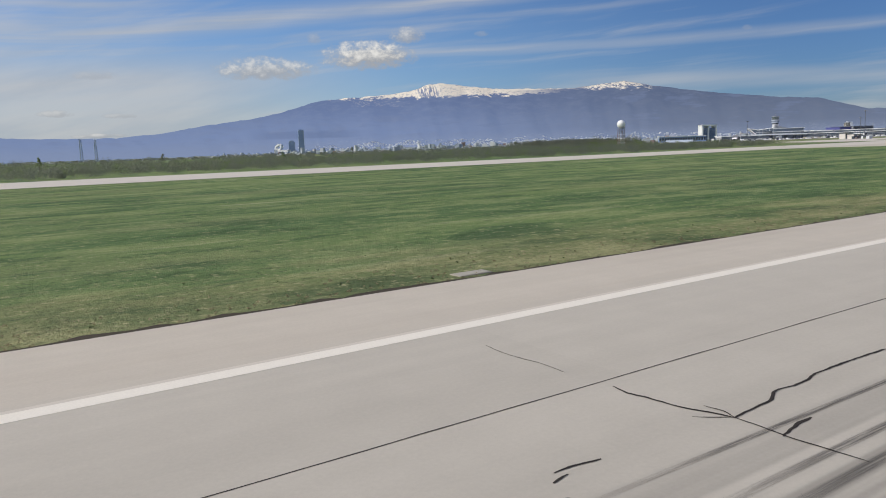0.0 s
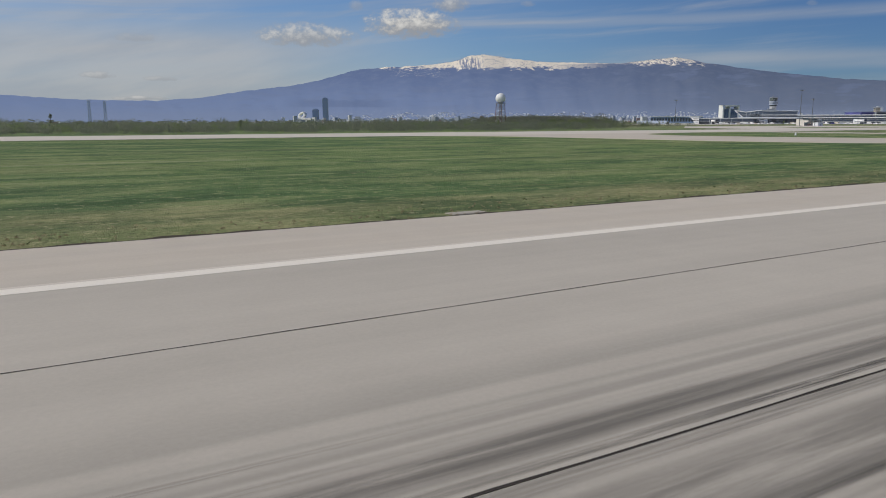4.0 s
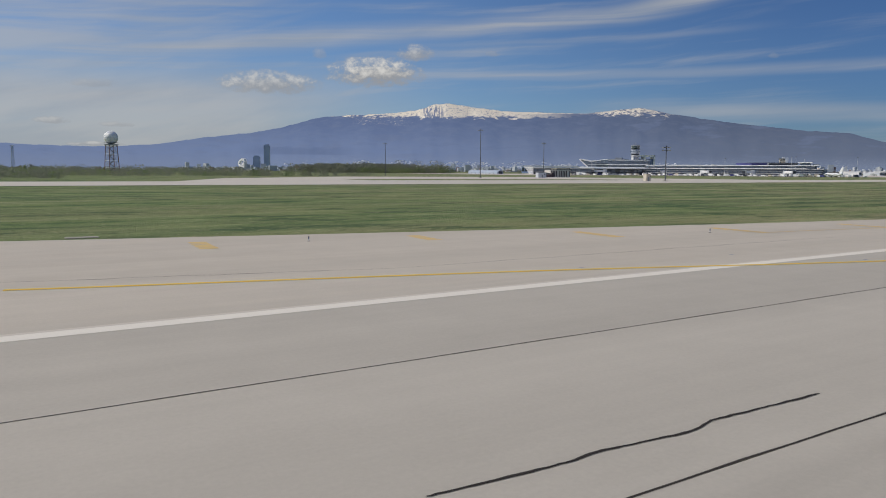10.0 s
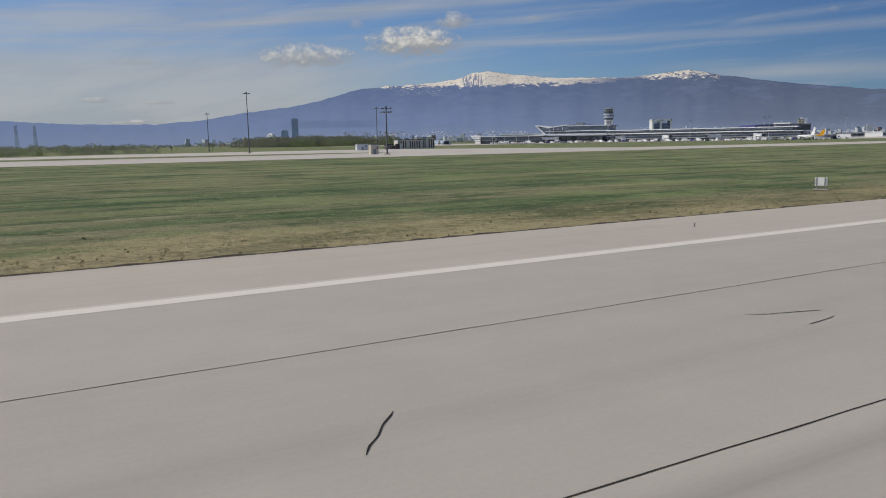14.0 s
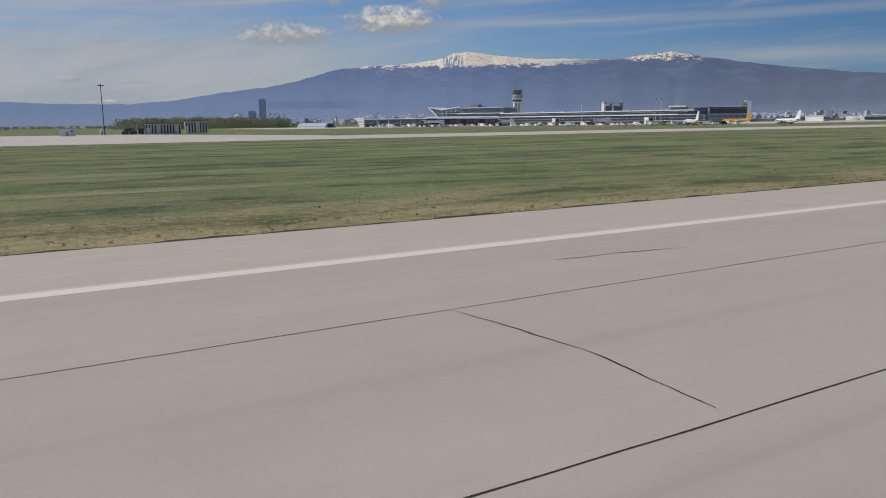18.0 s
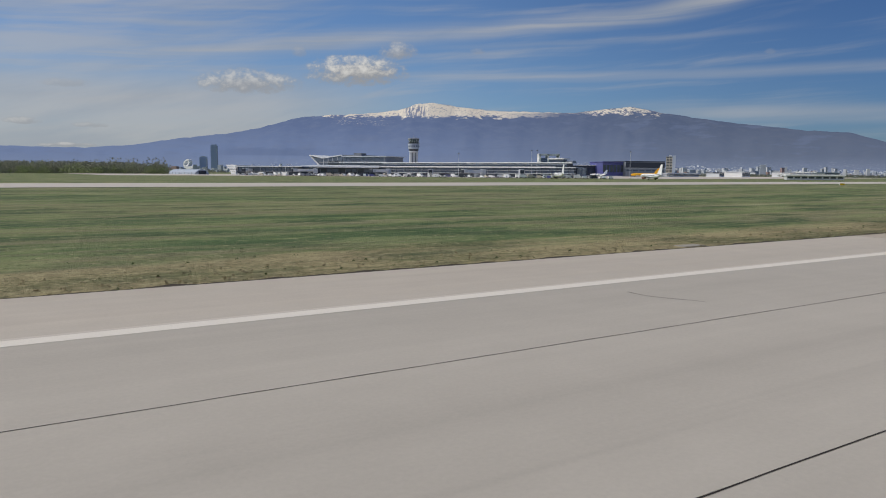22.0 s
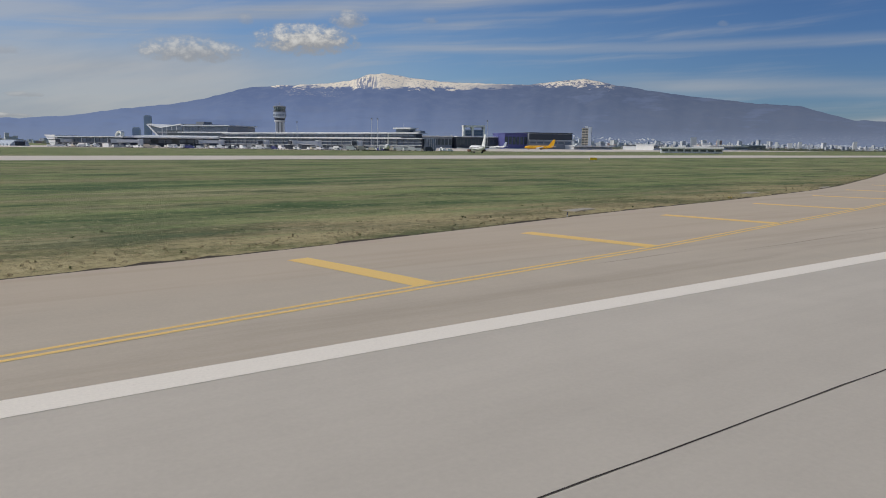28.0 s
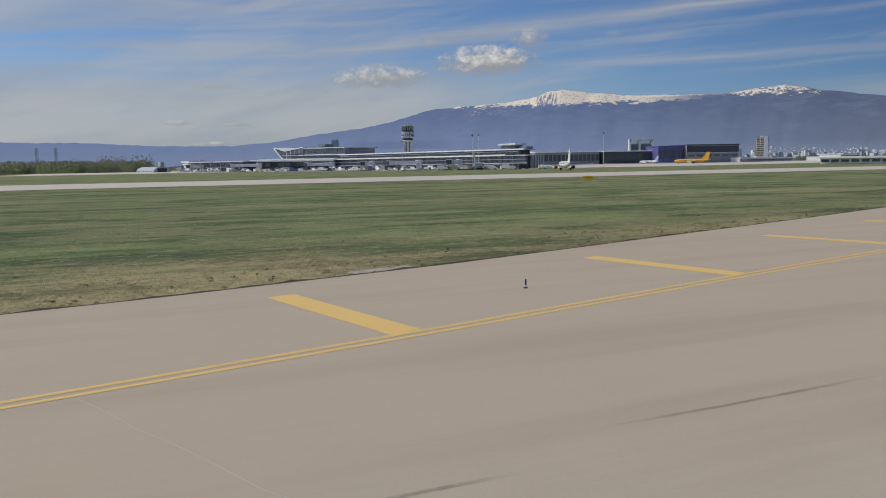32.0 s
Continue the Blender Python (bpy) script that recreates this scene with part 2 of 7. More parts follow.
def make_grass(name):
    """Mown spring grass: broad mower bands, patches, streaks along the field, and fine bright and dark blades; straw and earth towards the pavement."""
    m = Mat(name, 0.95, 0.0, 0.1)
    sep = m.n("ShaderNodeSeparateXYZ")
    m.link(m.n("ShaderNodeTexCoord").outputs["UV"], sep.inputs[0])
    x, y = sep.outputs[0], sep.outputs[1]
    blade = m.noise(m.coords("UV", (1.6, 1.0, 1)), 2.4, 4, 0.80)
    tuft = m.noise(m.coords("UV", (0.60, 0.75, 1)), 0.9, 6, 0.74)
    band = m.noise(m.coords("UV", (0.006, 0.055, 1)), 1.0, 4, 0.55)
    patch = m.noise(m.coords("UV", (0.016, 0.06, 1)), 1.0, 5, 0.62)
    blotch = m.noise(m.coords("UV", (0.075, 0.17, 1)), 1.0, 6, 0.60)
    mown = m.noise(m.coords("UV", (0.05, 0.95, 1)), 1.0, 5, 0.66)
    fleck = m.noise(m.coords("UV", (1.1, 1.1, 1)), 1.3, 4, 0.78)
    later = m.step(x, 430.0, 700.0)
    streak = m.noise(m.coords("UV", (0.014, 0.20, 1)), 1.0, 6, 0.68)
    green = m.mix(m.step(band, 0.36, 0.62), (0.100, 0.178, 0.070), (0.184, 0.262, 0.098))
    green = m.mix(m.math("MULTIPLY", later, m.math("MULTIPLY_ADD", m.step(streak, 0.42, 0.58), 0.65, 0.15)), green, (0.285, 0.258, 0.158))
    green = m.mix(m.math("MULTIPLY", m.step(patch, 0.48, 0.64), m.math("MULTIPLY_ADD", later, 0.35, 0.30)), green, (0.355, 0.330, 0.180))
    green = m.mix(m.math("MULTIPLY", m.step(patch, 0.46, 0.34), 0.60), green, (0.076, 0.150, 0.062))
    green = m.mix(m.math("MULTIPLY", m.step(streak, 0.55, 0.66), m.math("MULTIPLY", m.step(band, 0.46, 0.56), 0.75)), green, (0.470, 0.460, 0.280))
    green = m.mix(m.math("MULTIPLY", m.step(streak, 0.47, 0.33), 0.45), green, (0.060, 0.118, 0.050))
    green = m.mix(m.math("MULTIPLY", m.step(blotch, 0.51, 0.62), 0.62), green, (0.310, 0.360, 0.160))
    green = m.mix(m.math("MULTIPLY", m.step(blotch, 0.47, 0.37), 0.72), green, (0.062, 0.116, 0.052))
    green = m.mix(m.math("MULTIPLY", m.step(mown, 0.56, 0.72), 0.36), green, (0.410, 0.400, 0.225))
    green = m.mix(m.math("MULTIPLY", m.step(mown, 0.44, 0.30), 0.32), green, (0.060, 0.092, 0.046))
    green = m.mix(m.math("MULTIPLY", m.step(tuft, 0.54, 0.66), 0.48), green, (0.440, 0.440, 0.220))
    green = m.mix(m.math("MULTIPLY", m.step(tuft, 0.46, 0.34), 0.50), green, (0.050, 0.076, 0.036))
    ragged = m.noise(m.coords("UV", (0.10, 0.5, 1)), 0.5, 6, 0.68)
    off = m.math("SUBTRACT", y, m.math("MULTIPLY", m.math("MAXIMUM", m.math("SUBTRACT", x, 1040.0), 0.0), 0.16))
    edge = m.math("ADD", off, m.math("MULTIPLY_ADD", ragged, -34.0, 15.0))
    verge = m.math("MULTIPLY", m.step(edge, 18.0, 9.5), m.step(y, 100.0, 60.0))
    straw = m.mix(m.step(m.math("ADD", m.math("MULTIPLY", fleck, 0.5), m.math("MULTIPLY", blotch, 0.5)), 0.40, 0.58), (0.235, 0.198, 0.105), (0.520, 0.425, 0.245))
    share = m.math("MULTIPLY", m.math("MULTIPLY_ADD", m.step(blotch, 0.34, 0.58), 0.50, 0.45), m.math("MULTIPLY_ADD", later, 0.44, 0.42))
    green = m.mix(m.math("MULTIPLY", verge, share), green, straw)
    green = m.mix(m.math("MULTIPLY", m.step(fleck, 0.57, 0.66), 0.60), green, (0.520, 0.470, 0.280))
    green = m.mix(m.math("MULTIPLY", m.step(blade, 0.47, 0.36), 0.55), green, (0.052, 0.064, 0.034))
    m.color(green)
    m.bump(m.math("ADD", blade, tuft), 1.0, 0.16)
    return m.m


CONCRETE = make_concrete("runway concrete", (0.474, 0.436, 0.378), rubber=True)
SHOULDER = make_concrete("shoulder concrete", (0.535, 0.482, 0.410), brown=0.12)
TAXI = make_concrete("taxiway concrete", (0.60, 0.55, 0.49), brown=0.15)
GRASS = make_grass("mown grass")
SEAL = plain("joint sealant", (0.055, 0.048, 0.042), 0.9, spread=0.3, spec=0.1)
TAR = plain("crack sealing tar", (0.042, 0.036, 0.032), 0.85, spread=0.3, scale=3, spec=0.12)
EARTH = plain("bare earth edge", (0.062, 0.048, 0.034), 0.95, spread=0.4, scale=2)


def make_paint(name, color, worn=0.45, under=(0.40, 0.375, 0.345)):
    m = Mat(name, 0.7)
    uv = m.coords("UV")
    n1 = m.noise(m.coords("UV", (0.35, 3.0, 1)), 1.6, 6, 0.7)
    n2 = m.noise(uv, 14.0, 5, 0.7)
    f = m.step(m.math("ADD", n1, m.math("MULTIPLY", n2, 0.35)), worn, worn + 0.22)
    c = m.mix(1.0, color, m.math("MULTIPLY_ADD", n2, 0.25, 0.82), "MULTIPLY")
    m.color(m.mix(f, under, c))
    return m.m


WHITE_PAINT = make_paint("white line paint", (0.88, 0.82, 0.72), 0.34, (0.52, 0.47, 0.40))
ZONE_PAINT = make_paint("touchdown zone paint", (0.70, 0.645, 0.535), 0.30, (0.56, 0.52, 0.44))
OLD_PAINT = make_paint("old white paint", (0.66, 0.60, 0.52), 0.40, (0.47, 0.42, 0.36))
LEAD_PAINT = make_paint("lead line yellow paint", (0.90, 0.62, 0.06), 0.10)
YELLOW_PAINT = make_paint("yellow line paint", (0.86, 0.60, 0.21), 0.24, (0.50, 0.42, 0.31))
FADED_YELLOW = make_paint("faded yellow paint", (0.76, 0.54, 0.20), 0.50)
WHITE = plain("white painted metal", (0.84, 0.85, 0.86), 0.45)
# a slight blue of distance haze is mixed into PALE, GREY and DARK
PALE = plain("pale grey cladding", (0.62, 0.65, 0.69), 0.5)
GREY = plain("mid grey cladding", (0.25, 0.275, 0.315), 0.5)
DARK = plain("dark grey cladding", (0.055, 0.065, 0.085), 0.5)
STEEL = plain("galvanised steel", (0.32, 0.33, 0.34), 0.5, 0.6)
RUST = plain("red brown primed steel", (0.22, 0.12, 0.09), 0.7)
BLUE = plain("violet blue cladding", (0.10, 0.11, 0.30), 0.5)
CREAM = plain("cream render", (0.58, 0.53, 0.45), 0.8)
YELLOW = plain("yellow enamel", (0.80, 0.56, 0.02), 0.45)
ORANGE = plain("yellow orange aircraft paint", (0.80, 0.42, 0.02), 0.35)
BLACK = plain("black rubber", (0.02, 0.02, 0.02), 0.7)
# HAZE tones and FAR_GLASS have distance haze painted into their colour
HAZE_BLUE = plain("haze tinted blue facade", (0.25, 0.35, 0.58), 0.5)
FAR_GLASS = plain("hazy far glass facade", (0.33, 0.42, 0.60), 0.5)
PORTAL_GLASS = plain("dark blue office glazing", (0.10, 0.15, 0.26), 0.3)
HAZE_PALE = plain("haze tinted pale facade", (0.68, 0.69, 0.72), 0.7)
HAZE_MID = plain("haze tinted grey facade", (0.42, 0.48, 0.58), 0.7)


def make_glass(name, tint):
    m = Mat(name, 0.12, 0.0, 0.8)
    v = m.coords("Object", (0.15, 0.15, 0.4))
    m.color(m.mix(m.noise(v, 1.0, 3), tint, tuple(min(1, c * 2.2) for c in tint)))
    return m.m


FACADE = make_glass("grey facade glazing", (0.075, 0.095, 0.13))
GLASS = make_glass("dark facade glass", (0.035, 0.045, 0.055))


# ---- building helpers ----
def add_box(bm, x0, x1, y0, y1, z0, z1, bevel=0.0):
    vs = [bm.verts.new(p) for p in ((x0, y0, z0), (x1, y0, z0), (x1, y1, z0), (x0, y1, z0), (x0, y0, z1), (x1, y0, z1), (x1, y1, z1), (x0, y1, z1))]
    for q in ((0, 3, 2, 1), (4, 5, 6, 7), (0, 1, 5, 4), (1, 2, 6, 5), (2, 3, 7, 6), (3, 0, 4, 7)):
        bm.faces.new([vs[i] for i in q])
    if bevel:
        es = {e for v in vs for e in v.link_edges}
        bmesh.ops.bevel(bm, geom=list(es), offset=bevel, segments=2, affect="EDGES")
    return bm


def box(x0, x1, y0, y1, z0, z1, bevel=0.0):
    return add_box(bmesh.new(), x0, x1, y0, y1, z0, z1, bevel)


def add_tube(bm, p, q, r0, r1=None, n=8):
    p, q = Vector(p), Vector(q)
    r1 = r0 if r1 is None else r1
    d = (q - p)
    m = Matrix.Translation((p + q) / 2) @ d.to_track_quat("Z", "Y").to_matrix().to_4x4()
    bmesh.ops.create_cone(bm, cap_ends=True, segments=n, radius1=r0, radius2=r1, depth=d.length, matrix=m)
    return bm


def tube(p, q, r0, r1=None, n=8):
    return add_tube(bmesh.new(), p, q, r0, r1, n)


def lathe(profile, n=20):
    """A turned shape from (radius, height) pairs."""
    bm = bmesh.new()
    rings = [[bm.verts.new((r * math.cos(2 * math.pi * i / n), r * math.sin(2 * math.pi * i / n), z)) for i in range(n)] for r, z in profile]
    for a, b in zip(rings, rings[1:]):
        for i in range(n):
            bm.faces.new((a[i], a[(i + 1) % n], b[(i + 1) % n], b[i]))
    bm.faces.new(rings[0][::-1])
    bm.faces.new(rings[-1])
    return bm


def finish(bm, name, material, smooth=False):
    me = bpy.data.meshes.new(name)
    bm.normal_update()
    bm.to_mesh(me)
    bm.free()
    me.materials.append(material)
    if smooth:
        for p in me.polygons:
            p.use_smooth = True
    return me


def part(name, bm, material, parent, label="", smooth=False):
    ob = new(name, finish(bm, name, material, smooth))
    ob.parent = parent
    if label:
        tagged(ob, label)
    return ob


def thing(name, label, category, m=None, group="", kind=""):
    ob = new(name)
    ob.matrix_world = m if m is not None else Matrix()
    return tagged(ob, label, category, group, kind)


def field_mesh(name, grid, z, material, thick=0.0):
    """A sheet over the field from rows of (x, y) places; its UVs are field metres."""
    nr, nc = len(grid), len(grid[0])
    verts, uvs = [], []
    for row in grid:
        for x, y in row:
            wx, wy, _, _ = spot(x, y)
            verts.append((wx, wy, z))
            uvs.append((x, y))
    faces = [(r * nc + c, r * nc + c + 1, (r + 1) * nc + c + 1, (r + 1) * nc + c) for r in range(nr - 1) for c in range(nc - 1)]
    n0 = len(verts)
    if thick:
        verts += [(a, b, c - thick) for a, b, c in verts]
        uvs += uvs
        rim = [c for c in range(nc)] + [r * nc + nc - 1 for r in range(1, nr)] + [(nr - 1) * nc + c for c in range(nc - 2, -1, -1)] + [r * nc for r in range(nr - 2, 0, -1)]
        for a, b in zip(rim, rim[1:] + rim[:1]):
            faces.append((b, a, a + n0, b + n0))
    me = bpy.data.meshes.new(name)
    me.from_pydata(verts, [], faces)
    layer = me.uv_layers.new(name="UVMap")
    for loop in me.loops:
        layer.data[loop.index].uv = uvs[loop.vertex_index]
    me.materials.append(material)
    me.update()
    return me


def span(a, b, step):
    n = max(1, int(math.ceil((b - a) / step)))
    return [a + (b - a) * i / n for i in range(n + 1)]


def strip(name, x0, x1, y0, y1, z, material, step=12.0, thick=0.0, rows=1):
    f0 = y0 if callable(y0) else (lambda x: y0)
    f1 = y1 if callable(y1) else (lambda x: y1)
    xs = span(x0, x1, step)
    return field_mesh(name, [[(x, f0(x) + (f1(x) - f0(x)) * i / rows) for x in xs] for i in range(rows + 1)], z, material, thick)


def patch(name, outline, z, material, thick=0.0):
    """A flat piece of field with any outline."""
    bm = bmesh.new()
    lay = bm.loops.layers.uv.new("UVMap")
    top = []
    where = {}
    for x, y in outline:
        wx, wy, _, _ = spot(x, y)
        v = bm.verts.new((wx, wy, z))
        where[v] = (x, y)
        top.append(v)
    face = bm.faces.new(top)
    face.normal_update()
    if face.normal.z < 0:
        face.normal_flip()
    if thick:
        low = []
        for v in top:
            w = bm.verts.new((v.co.x, v.co.y, z - thick))
            where[w] = where[v]
            low.append(w)
        for i in range(len(top)):
            j = (i + 1) % len(top)
            bm.faces.new((top[i], low[i], low[j], top[j]))
    bmesh.ops.triangulate(bm, faces=[face])
    for f in bm.faces:
        for loop in f.loops:
            loop[lay].uv = where[loop.vert]
    me = bpy.data.meshes.new(name)
    bm.to_mesh(me)
    bm.free()
    me.materials.append(material)
    return me


def curve_through(points):
    """A smooth y(x) through a few places."""
    def y_of(x):
        if x <= points[0][0]:
            return points[0][1]
        for (xa, ya), (xb, yb) in zip(points, points[1:]):
            if x <= xb:
                t = (x - xa) / (xb - xa)
                return ya + (yb - ya) * t
        return points[-1][1]
    return y_of


def ribbon(name, places, width, z, material):
    """A painted or sealed line along places of the field."""
    left, right = [], []
    for i, (x, y) in enumerate(places):
        xa, ya = places[max(i - 1, 0)]
        xb, yb = places[min(i + 1, len(places) - 1)]
        d = math.hypot(xb - xa, yb - ya) or 1.0
        nx, ny = -(yb - ya) / d * width / 2, (xb - xa) / d * width / 2
        left.append((x + nx, y + ny))
        right.append((x - nx, y - ny))
    return field_mesh(name, [right, left], z, material)


# ---- ground, sky, distance ----
MID = spot(550, -21)
NECK = MID[2]


def toward(az, dist):
    """World x, y at a bearing (degrees to the right of straight across the runway) and distance from the path's middle."""
    a = radians(az) - NECK
    return MID[0] + dist * math.sin(a), MID[1] + dist * math.cos(a)


def build_ground():
    xs = [-900, -500, -300, -150] + span(-60, 1240, 20) + [1300, 1400, 1600, 1900, 2300, 2800]
    ys = [-1500, -600, -250, -120, -60, -30, 0, 7, 12, 20, 35, 60, 100, 150, 200, 260, 340, 450, 600, 900, 1500, 2500, 4500, 9000]
    ob = new("ground", field_mesh("ground", [[(x, y) for x in xs] for y in ys], -0.06, GRASS))
    tagged(ob, "mown green airfield grass with dry yellow patches", "grass", kind="structure")
    # the plain that carries on round the field to the horizon
    bm = bmesh.new()
    bmesh.ops.create_circle(bm, cap_ends=True, segments=96, radius=9000, matrix=Matrix.Translation((MID[0], MID[1], -0.6)))
    m = Mat("far plain", 0.95, 0, 0.1)
    v = m.coords("Object", (1, 1, 1))
    c = m.mix(m.step(m.noise(v, 0.004, 5), 0.35, 0.65), (0.075, 0.095, 0.055), (0.13, 0.135, 0.085))
    m.color(c)
    tagged(new("plain", finish(bm, "plain", m.m)), "wide green and brown plain round the airfield", "ground", kind="structure")


build_ground()

RIDGE = curve_through([(-24, 1.5), (-14, 1.9), (-7, 1.9), (-2, 1.85), (3, 1.58), (8, 1.56), (11, 1.8), (14, 2.3), (18, 2.8), (20, 3.25), (22.8, 4.02), (24.7, 4.18), (28, 4.38),
                       (30.2, 4.62), (31.6, 5.12), (32.6, 5.2), (34, 5.02), (35, 4.86), (37.5, 4.6), (43.4, 4.42), (45.5, 4.68), (47.4, 4.8), (49.2, 4.38), (53.3, 3.69), (58.8, 2.96),
                       (61.2, 2.8), (64.4, 1.85), (70, 1.5), (84, 1.2)])


def make_mountain():
    m = Mat("wooded mountain", 1.0, 0, 0.0)
    v = m.coords("Object")
    sep = m.n("ShaderNodeSeparateXYZ")
    m.link(m.n("ShaderNodeTexCoord").outputs["UV"], sep.inputs[0])
    az, el = sep.outputs[0], sep.outputs[1]
    woods = m.noise(v, 0.012, 7, 0.70)
    glade = m.noise(m.coords("UV", (0.30, 1.3, 1)), 1.0, 5, 0.62)
    # haze painted into the base colour: paler and bluer towards the foot
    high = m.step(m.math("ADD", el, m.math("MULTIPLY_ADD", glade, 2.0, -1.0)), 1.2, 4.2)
    # darkened to the right, with the aircraft window's dimming put into the colour
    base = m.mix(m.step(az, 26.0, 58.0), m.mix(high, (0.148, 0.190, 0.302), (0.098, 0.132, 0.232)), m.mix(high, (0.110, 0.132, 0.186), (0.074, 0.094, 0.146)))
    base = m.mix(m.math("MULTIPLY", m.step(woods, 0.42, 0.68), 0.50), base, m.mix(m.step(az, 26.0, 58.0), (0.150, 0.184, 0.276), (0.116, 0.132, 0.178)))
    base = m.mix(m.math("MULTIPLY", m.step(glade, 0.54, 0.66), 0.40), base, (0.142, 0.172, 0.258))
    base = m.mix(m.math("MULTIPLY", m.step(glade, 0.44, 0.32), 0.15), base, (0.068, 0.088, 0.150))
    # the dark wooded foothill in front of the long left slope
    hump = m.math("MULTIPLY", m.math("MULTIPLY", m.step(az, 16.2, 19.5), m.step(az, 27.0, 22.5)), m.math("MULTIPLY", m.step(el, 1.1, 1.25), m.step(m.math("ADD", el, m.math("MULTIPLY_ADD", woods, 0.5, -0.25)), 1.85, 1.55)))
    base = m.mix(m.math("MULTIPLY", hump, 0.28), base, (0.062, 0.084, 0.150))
    # a further pale band of haze painted over the lowest slopes
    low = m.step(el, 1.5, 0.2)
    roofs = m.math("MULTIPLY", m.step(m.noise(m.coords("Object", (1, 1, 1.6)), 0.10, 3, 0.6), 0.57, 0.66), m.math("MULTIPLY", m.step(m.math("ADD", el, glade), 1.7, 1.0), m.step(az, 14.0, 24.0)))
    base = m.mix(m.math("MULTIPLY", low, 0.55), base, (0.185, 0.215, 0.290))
    base = m.mix(m.math("MULTIPLY", roofs, 0.55), base, (0.36, 0.375, 0.41))
    snow_n = m.noise(m.coords("Object", (1.6, 1.6, 0.9)), 0.011, 8, 0.72)
    line = m.math("ADD", el, m.math("MULTIPLY_ADD", snow_n, 1.5, -0.75))
    main = m.math("MULTIPLY", m.step(az, 23.2, 24.4), m.step(az, 43.5, 37.0))
    main = m.math("MULTIPLY", main, m.step(line, 4.10, 4.22))
    dip = m.math("MULTIPLY", m.math("MULTIPLY", m.step(az, 36.0, 38.5), m.step(az, 44.5, 42.5)), m.step(m.math("ADD", el, m.math("MULTIPLY", snow_n, 0.3)), 4.52, 4.62))
    crag = m.noise(m.coords("Object", (1.0, 1.0, 0.45)), 0.062, 6, 0.74)
    ribs = m.noise(m.coords("UV", (7.5, 1.7, 1), 0.75), 1.0, 4, 0.62)
    right = m.math("MULTIPLY", m.math("MULTIPLY", m.step(az, 43.0, 44.8), m.step(az, 50.6, 48.4)), m.math("MULTIPLY", m.step(m.math("ADD", el, m.math("MULTIPLY_ADD", snow_n, 2.8, -1.4)), 4.22, 4.46), m.step(crag, 0.58, 0.48)))
    bare = m.math("MULTIPLY", m.math("MULTIPLY", m.step(az, 30.4, 31.0), m.step(az, 32.8, 31.9)), m.step(el, 5.18, 4.7))
    main = m.math("MULTIPLY", main, m.math("SUBTRACT", 1.0, m.math("MULTIPLY", bare, m.math("MULTIPLY", m.step(ribs, 0.47, 0.53), 0.85))))
    main = m.math("MULTIPLY", main, m.math("MULTIPLY_ADD", m.step(crag, 0.61, 0.54), 0.75, 0.25))
    main = m.math("MULTIPLY", main, m.math("MULTIPLY_ADD", m.step(ribs, 0.64, 0.56), 0.18, 0.82))
    patchy = m.math("MULTIPLY", m.math("MULTIPLY", m.step(az, 25.0, 26.5), m.step(az, 30.5, 28.5)), m.math("MULTIPLY", m.step(el, 3.4, 3.6), m.step(crag, 0.56, 0.62)))
    main = m.math("MAXIMUM", main, m.math("MULTIPLY", patchy, 0.55))
    snow = m.math("MAXIMUM", m.math("MAXIMUM", main, right), dip)
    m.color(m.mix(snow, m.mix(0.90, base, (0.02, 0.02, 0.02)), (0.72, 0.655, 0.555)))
    # haze painted as a glow: the blue of the miles of air in front
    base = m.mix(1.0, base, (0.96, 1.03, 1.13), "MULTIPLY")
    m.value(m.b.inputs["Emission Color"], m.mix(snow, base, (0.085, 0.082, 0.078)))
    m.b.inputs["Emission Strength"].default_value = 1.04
    return m.m


def slope_height(az, u):
    """Height of the mountain's face at a bearing, u from its foot (0) to its ridge (1)."""
    top = 4650 * math.tan(radians(RIDGE(az)))
    rise = u ** 1.25
    spur = noise.fractal(Vector((az * 0.42, u * 0.8, 3.0)), 1.0, 2.1, 5)
    crag = noise.fractal(Vector((az * 1.7, u * 1.8, 8.0)), 1.0, 2.0, 4)
    return top * (rise + 0.10 * spur * max(math.sin(math.pi * u), 0.0) ** 0.8) + 5.0 * crag * u - 8.0 * (1 - u)


def build_mountain():
    azs = [-24 + 0.25 * i for i in range(433)]
    nd = 40
    verts, faces, uvs = [], [], []
    for j in range(nd + 1):
        u = j / nd
        dist = 3560 + 1090 * u
        for az in azs:
            x, y = toward(az, dist)
            z = slope_height(az, u)
            verts.append((x, y, z))
            d = math.hypot(x - MID[0], y - MID[1])
            uvs.append((az, math.degrees(math.atan2(z, d))))
    nc = len(azs)
    for az in azs:
        x, y = toward(az, 4740)
        verts.append((x, y, -20))
        uvs.append((az, 0))
    for j in range(nd + 1):
        for i in range(nc - 1):
            faces.append((j * nc + i, j * nc + i + 1, (j + 1) * nc + i + 1, (j + 1) * nc + i))
    me = bpy.data.meshes.new("mountain")
    me.from_pydata(verts, [], faces)
    lay = me.uv_layers.new(name="UVMap")
    for loop in me.loops:
        lay.data[loop.index].uv = uvs[loop.vertex_index]
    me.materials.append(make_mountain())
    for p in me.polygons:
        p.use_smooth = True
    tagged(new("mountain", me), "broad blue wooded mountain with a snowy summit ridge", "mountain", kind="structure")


build_mountain()

